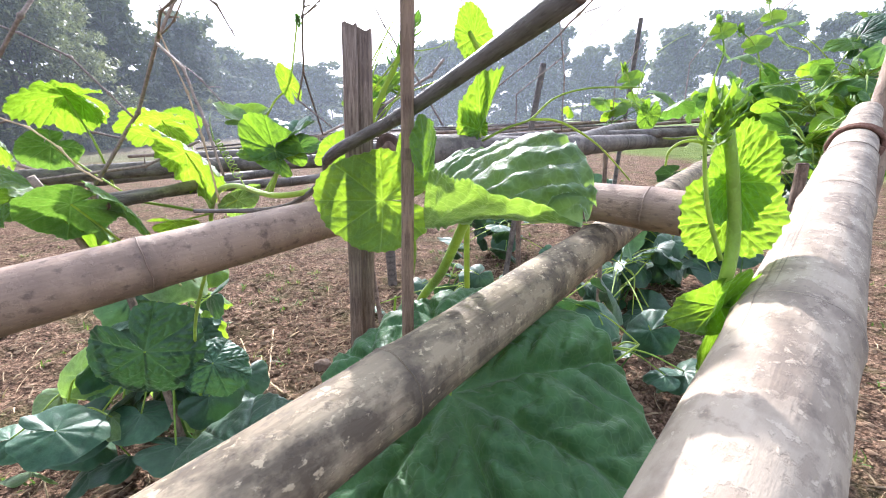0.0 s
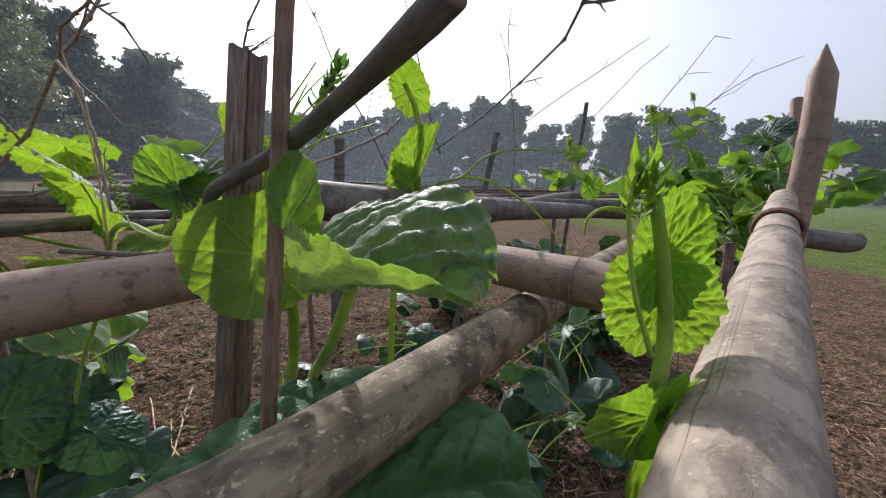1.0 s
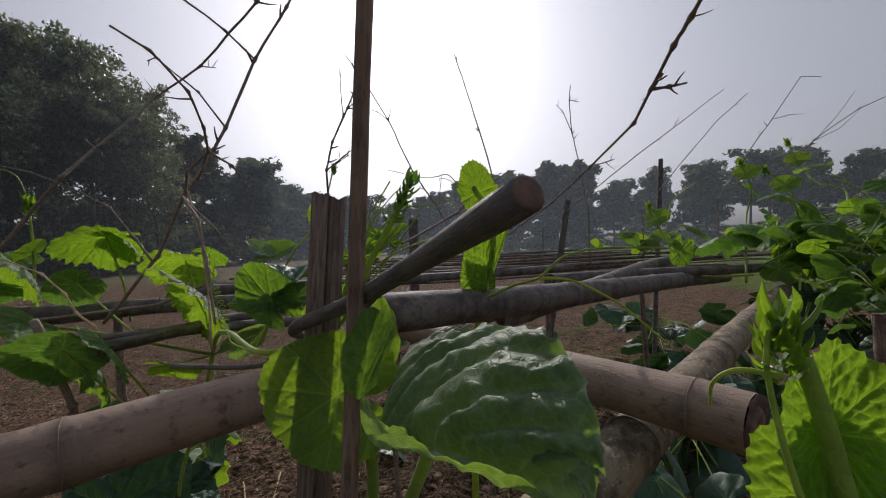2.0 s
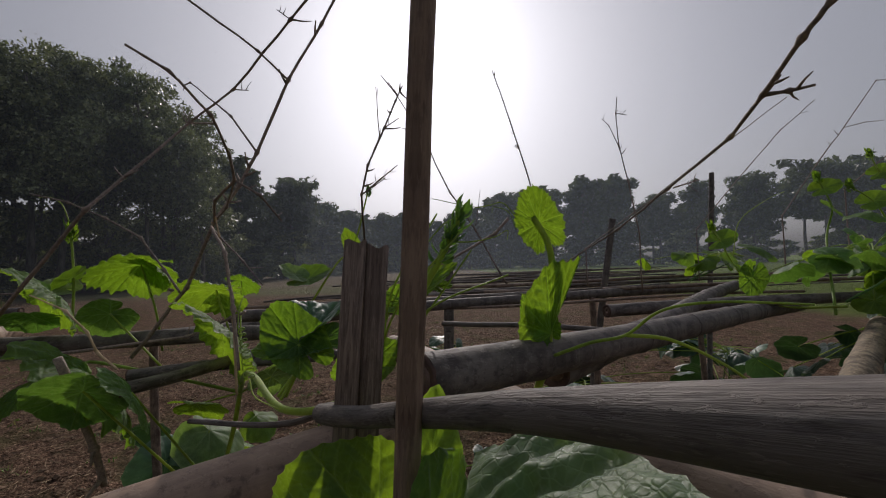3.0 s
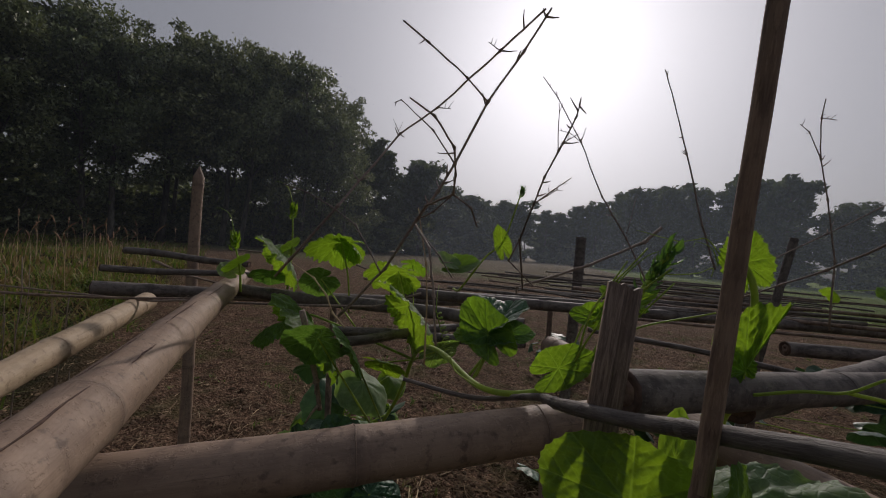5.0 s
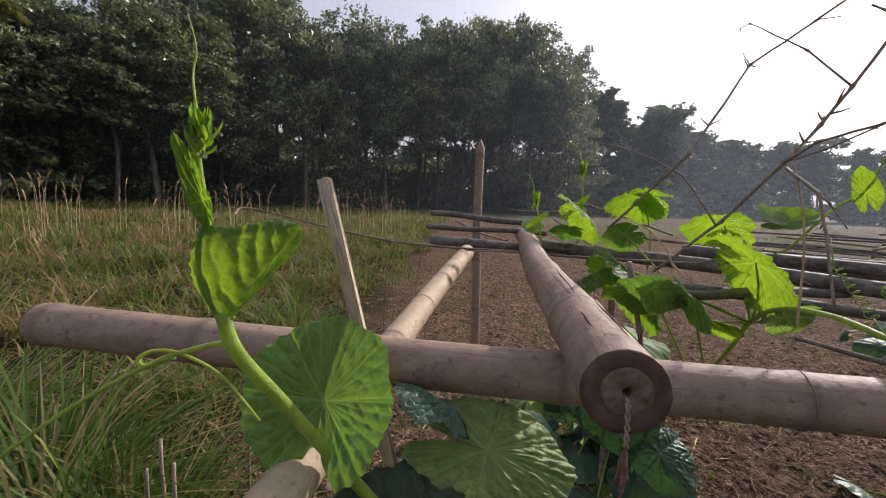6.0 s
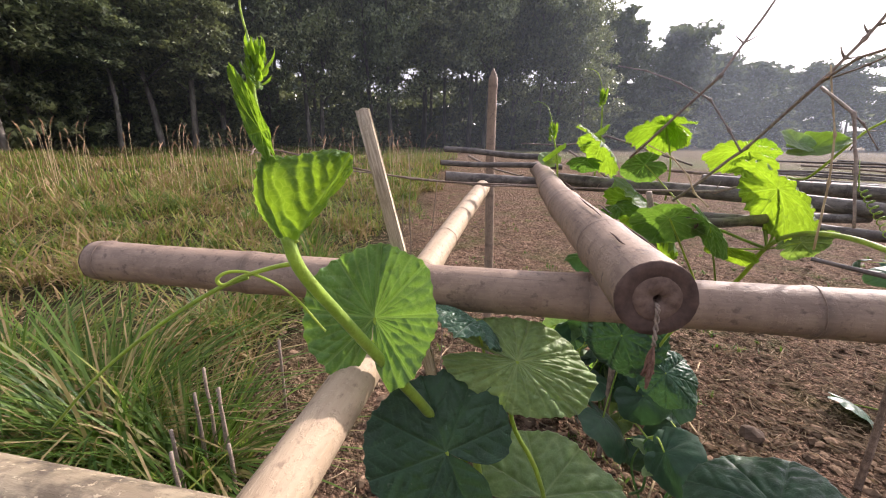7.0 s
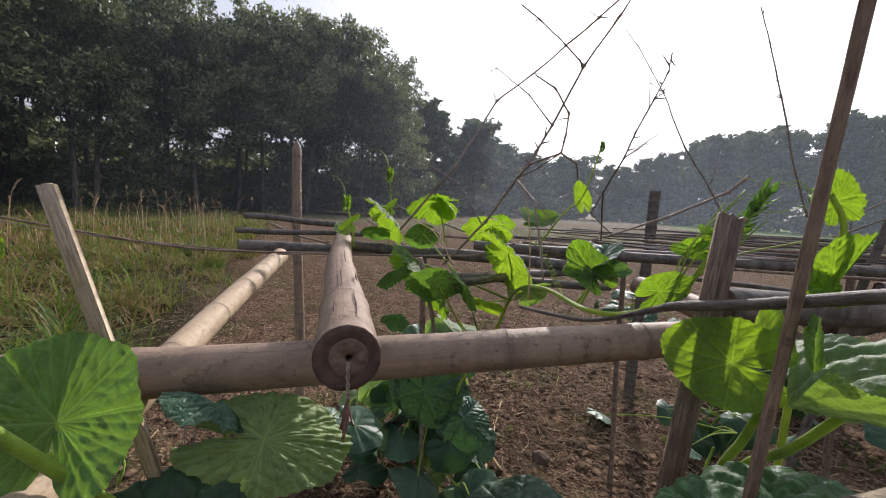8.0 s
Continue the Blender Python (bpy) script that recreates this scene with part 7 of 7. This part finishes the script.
twig("dry_twig", [(1.570, 2.486, 0.66), (1.5702, 2.4865, 0.9884), (1.7350, 2.4728, 1.2399), (1.8665, 2.4628, 1.4221), (2.0180, 2.4504, 1.6484), (2.1264, 2.4502, 1.6430)], 0.0037, 0.0017, TL, spikes=2, seed=10, shoots=(([(1.8665, 2.4628, 1.4221), (1.9627, 2.4613, 1.4424), (2.0457, 2.4608, 1.4438)], 0.0022, 0.0010),))
twig("dry_twig", [(2.020, 2.677, 0.66), (2.0197, 2.6772, 1.1344), (2.2678, 2.6652, 1.3449), (2.5151, 2.6554, 1.5136), (2.8593, 2.6463, 1.6594)], 0.0040, 0.0018, TL, spikes=9, seed=11, shoots=(([(2.2321, 2.6675, 1.3039), (2.3746, 2.6589, 1.4574), (2.5000, 2.6495, 1.6287)], 0.0022, 0.001), ([(2.2677, 2.6655, 1.3379), (2.4083, 2.6615, 1.4045), (2.5503, 2.6542, 1.5337)], 0.002, 0.001)))
twig("dry_twig", [(-0.7879, 0.8548, 0.9487), (-0.7128, 0.8611, 0.9291), (-0.6283, 0.8582, 0.8946), (-0.5604, 0.8641, 0.8562), (-0.5149, 0.8684, 0.7951), (-0.4848, 0.8714, 0.7508)], 0.0013, 0.0021, TL, spikes=1, seed=12)
twig("dry_twig", [(-0.3623, 0.7993, 0.8930), (-0.3486, 0.7959, 0.8440), (-0.3317, 0.7929, 0.7862), (-0.3214, 0.7896, 0.7107), (-0.3147, 0.7864, 0.5995)], 0.0012, 0.0018, "pale dry vine stalk hanging among the leaves", spikes=1, seed=13, mat=STRAWBIT)
twig("dry_twig", [(-0.5987, 0.7217, 0.7625), (-0.5433, 0.7264, 0.7383), (-0.5100, 0.7294, 0.7064), (-0.4940, 0.7311, 0.6752), (-0.4647, 0.7337, 0.6521)], 0.0011, 0.0018, "pale dry vine stalk lying over the rods", spikes=1, seed=14, mat=STRAWBIT)
twig("dry_twig", [(-0.600, 0.760, 0.662), (-0.592, 0.780, 0.590), (-0.580, 0.800, 0.505), (-0.574, 0.812, 0.44)], 0.0062, 0.005, "reddish-brown broken stick hanging among the rods", spikes=2, seed=15)
twig("dry_twig", [(-2.9313, 0.1802, 0.6639), (-2.2436, 0.4211, 0.6174), (-1.7125, 0.5845, 0.6070), (-1.2193, 0.7408, 0.6080), (-0.9264, 0.8311, 0.6284), (-0.5570, 0.9685, 0.6557), (-0.4400, 0.9896, 0.7033)], 0.0024, 0.003, "long thin grey cane lying over the rod ends", spikes=5, seed=16)
twig("dry_twig", [(-0.386, 1.744, 0.66), (-0.3859, 1.7435, 0.6876), (-0.1241, 1.8657, 0.8023), (0.0824, 1.9528, 0.9193), (0.1418, 1.9753, 0.9858)], 0.0043, 0.0066, TL, spikes=2, seed=18)
twig("dry_twig", [(-1.6858, 1.0552, 0.6788), (-1.6068, 1.1511, 0.6216), (-1.5057, 1.2739, 0.5841)], 0.006, 0.004, "short bent dead stick on the rod ends", spikes=2, seed=19)
twig("dry_twig", [(-1.5760, 1.2909, 0.7418), (-1.3348, 1.3211, 0.7401), (-1.1201, 1.3111, 0.7830), (-1.0055, 1.4132, 0.7362), (-0.8862, 1.5230, 0.6832)], 0.0030, 0.0039, TL, spikes=3, seed=20)
twig("dry_twig", [(-1.1812, 1.1733, 0.7242), (-1.0364, 1.2134, 0.6419), (-0.9048, 1.2361, 0.5907)], 0.0044, 0.0047, TL, spikes=2, seed=21)
def soil_height(x, y):
    """The soil's height at true size."""
    return (LOW @ Vector((0, 0, ground_height(x / FULL + EYE.x * (1 - 1 / FULL), y / FULL + EYE.y * (1 - 1 / FULL))))).z


for k, (a, b) in enumerate((((-0.694, 1.292), (-1.079, 2.516)), ((-0.615, 1.364), (-1.047, 2.218)), ((-0.828, 1.733), (-1.268, 2.428)), ((-0.577, 1.548), (-0.771, 1.711)), ((-0.768, 1.825), (-0.949, 2.022)))):
    c = [(a[0] + (b[0] - a[0]) * f, a[1] + (b[1] - a[1]) * f) for f in (0.0, 0.35, 0.7, 1.0)]
    twig("straw_stalk", [(x, y, soil_height(x, y) + 0.012 + 0.004 * k) for x, y in c], 0.0052, 0.0038, "long pale straw stalk lying on the soil", seed=30 + k, mat=STRAWBIT)
for k in range(9):
    rnd = random.Random(400 + k)
    x, y = -0.95 + rnd.uniform(-0.16, 0.14), -0.02 + rnd.uniform(-0.14, 0.14)
    twig("stubble_stalk", [(x, y, -0.02), (x + rnd.uniform(-0.02, 0.02), y, rnd.uniform(0.12, 0.26))], 0.0045, 0.0035, "cut dry stubble stalk at the field's edge", seed=k, low=True)


def stone(x, y, s, seed):
    rnd = random.Random(seed)
    bm = bmesh.new()
    bmesh.ops.create_icosphere(bm, subdivisions=2, radius=s)
    for v in bm.verts:
        v.co *= 1 + 0.25 * noise.noise(v.co * (1.4 / s) + Vector((seed, 0, 0)))
        v.co.z *= 0.7
        v.co += Vector((x, y, ground_height(x, y) + s * 0.35))
    me = bpy.data.meshes.new("stone")
    bm.to_mesh(me); bm.free()
    me.materials.append(STONE)
    lowered(tagged(new("stone", me), "rough dark clod of hardened earth on the soil", "stone"))


for k, (x, y, s) in enumerate(((-0.36, 1.2, 0.03), (0.1, 1.35, 0.022), (-0.2, 1.0, 0.018), (0.3, 1.6, 0.02), (-1.2, 0.9, 0.022))):
    stone(x, y, s, k + 1)


# ---- twine hanging from the sawn pole ----
tw = thing("twine_end", (-0.2490, 0.1840, 0.6560), "twisted pale twine hanging from the pole's hole, frayed and reddish below", "twine")
hang = spline([(-0.2530, 0.1870, 0.6590), (-0.2490, 0.1825, 0.6560), (-0.2470, 0.1810, 0.6420), (-0.2460, 0.1805, 0.6290)], 5)
for k in (0, 1):
    pts = [p + 0.0012 * np.array([math.cos(1.3 * i + math.pi * k), math.sin(1.3 * i + math.pi * k), 0]) for i, p in enumerate(hang)]
    v, f, at = tube(pts, 0.0009, 6)
    part("strand", v, f, TWIG, tw, attrs=at)
rnd = random.Random(6)
for k in range(9):
    e = np.array((-0.2440, 0.1790, 0.6020)) + np.array([rnd.gauss(0, 0.004), rnd.gauss(0, 0.004), rnd.uniform(-0.012, 0.008)])
    v, f, at = tube(spline([hang[-1], (hang[-1] + e) / 2 + np.array([rnd.gauss(0, 0.003), rnd.gauss(0, 0.003), 0]), e], 4), 0.0009, 5)
    part("thread", v, f, TWINE, tw, "reddish frayed thread", attrs=at)


# ---- dry stalks at the field's edge ----
for k, (a, h) in enumerate((((-3.1222, 0.9347, 0.0000), 0.36), ((-3.3865, 1.1427, 0.0000), 0.46), ((-2.8845, 1.0622, 0.0000), 0.30), ((-3.5702, 0.9666, 0.0000), 0.40), ((-3.5556, 1.4294, 0.0000), 0.34), ((-3.2918, 0.7443, 0.0000), 0.28), ((-4.0188, 1.4455, 0.0000), 0.5), ((-2.9999, 1.2883, 0.0000), 0.25))):
    rk = random.Random(700 + k)
    twig("dry_stalk", [(a[0], a[1], -0.02), (a[0] + rk.uniform(-0.02, 0.02), a[1] + rk.uniform(-0.02, 0.02), h * 0.5), (a[0] + rk.uniform(-0.05, 0.05), a[1] + rk.uniform(-0.05, 0.05), h)], 0.0026, 0.0014, "thin dry weed stalk standing at the field's edge", spikes=2, seed=720 + k, low=True)

# ---- long thin cane laid across the poles, and dry stalks standing beneath it ----
CANE = [(-1.4989, 0.0756, 0.6989), (-1.5706, 0.1505, 0.7136), (-1.2937, 0.5237, 0.6311), (-1.0407, 0.9307, 0.6150), (-0.9162, 1.0732, 0.6186), (-0.7784, 1.2126, 0.6157)]
cane = thing("thin_cane", CANE[0], "long thin brown bamboo cane lying across the trellis poles", "cane")
v, f, at = tube(spline(CANE, 6), np.linspace(0.0028, 0.0042, len(spline(CANE, 6))), 7)
part("stem", v, f, SPLIT, cane, attrs=at)
for a, b, k in (((-1.4359, 0.6059, 0.3474), (-1.4454, 0.6063, 0.7021), 1), ((-1.4378, 0.6896, 0.4234), (-1.3497, 0.6736, 0.6091), 2), ((-1.5083, 0.6045, 0.3303), (-1.4591, 0.5873, 0.5473), 3), ((-1.2845, 0.6635, 0.2903), (-1.2566, 0.6497, 0.4238), 4)):
    twig("dry_stalk", [(a[0], a[1], SOIL - 0.02), (a[0], a[1], a[2] * 0.6), b], 0.0026, 0.0014, "thin dark dry stalk standing at the bed's edge", seed=400 + k)
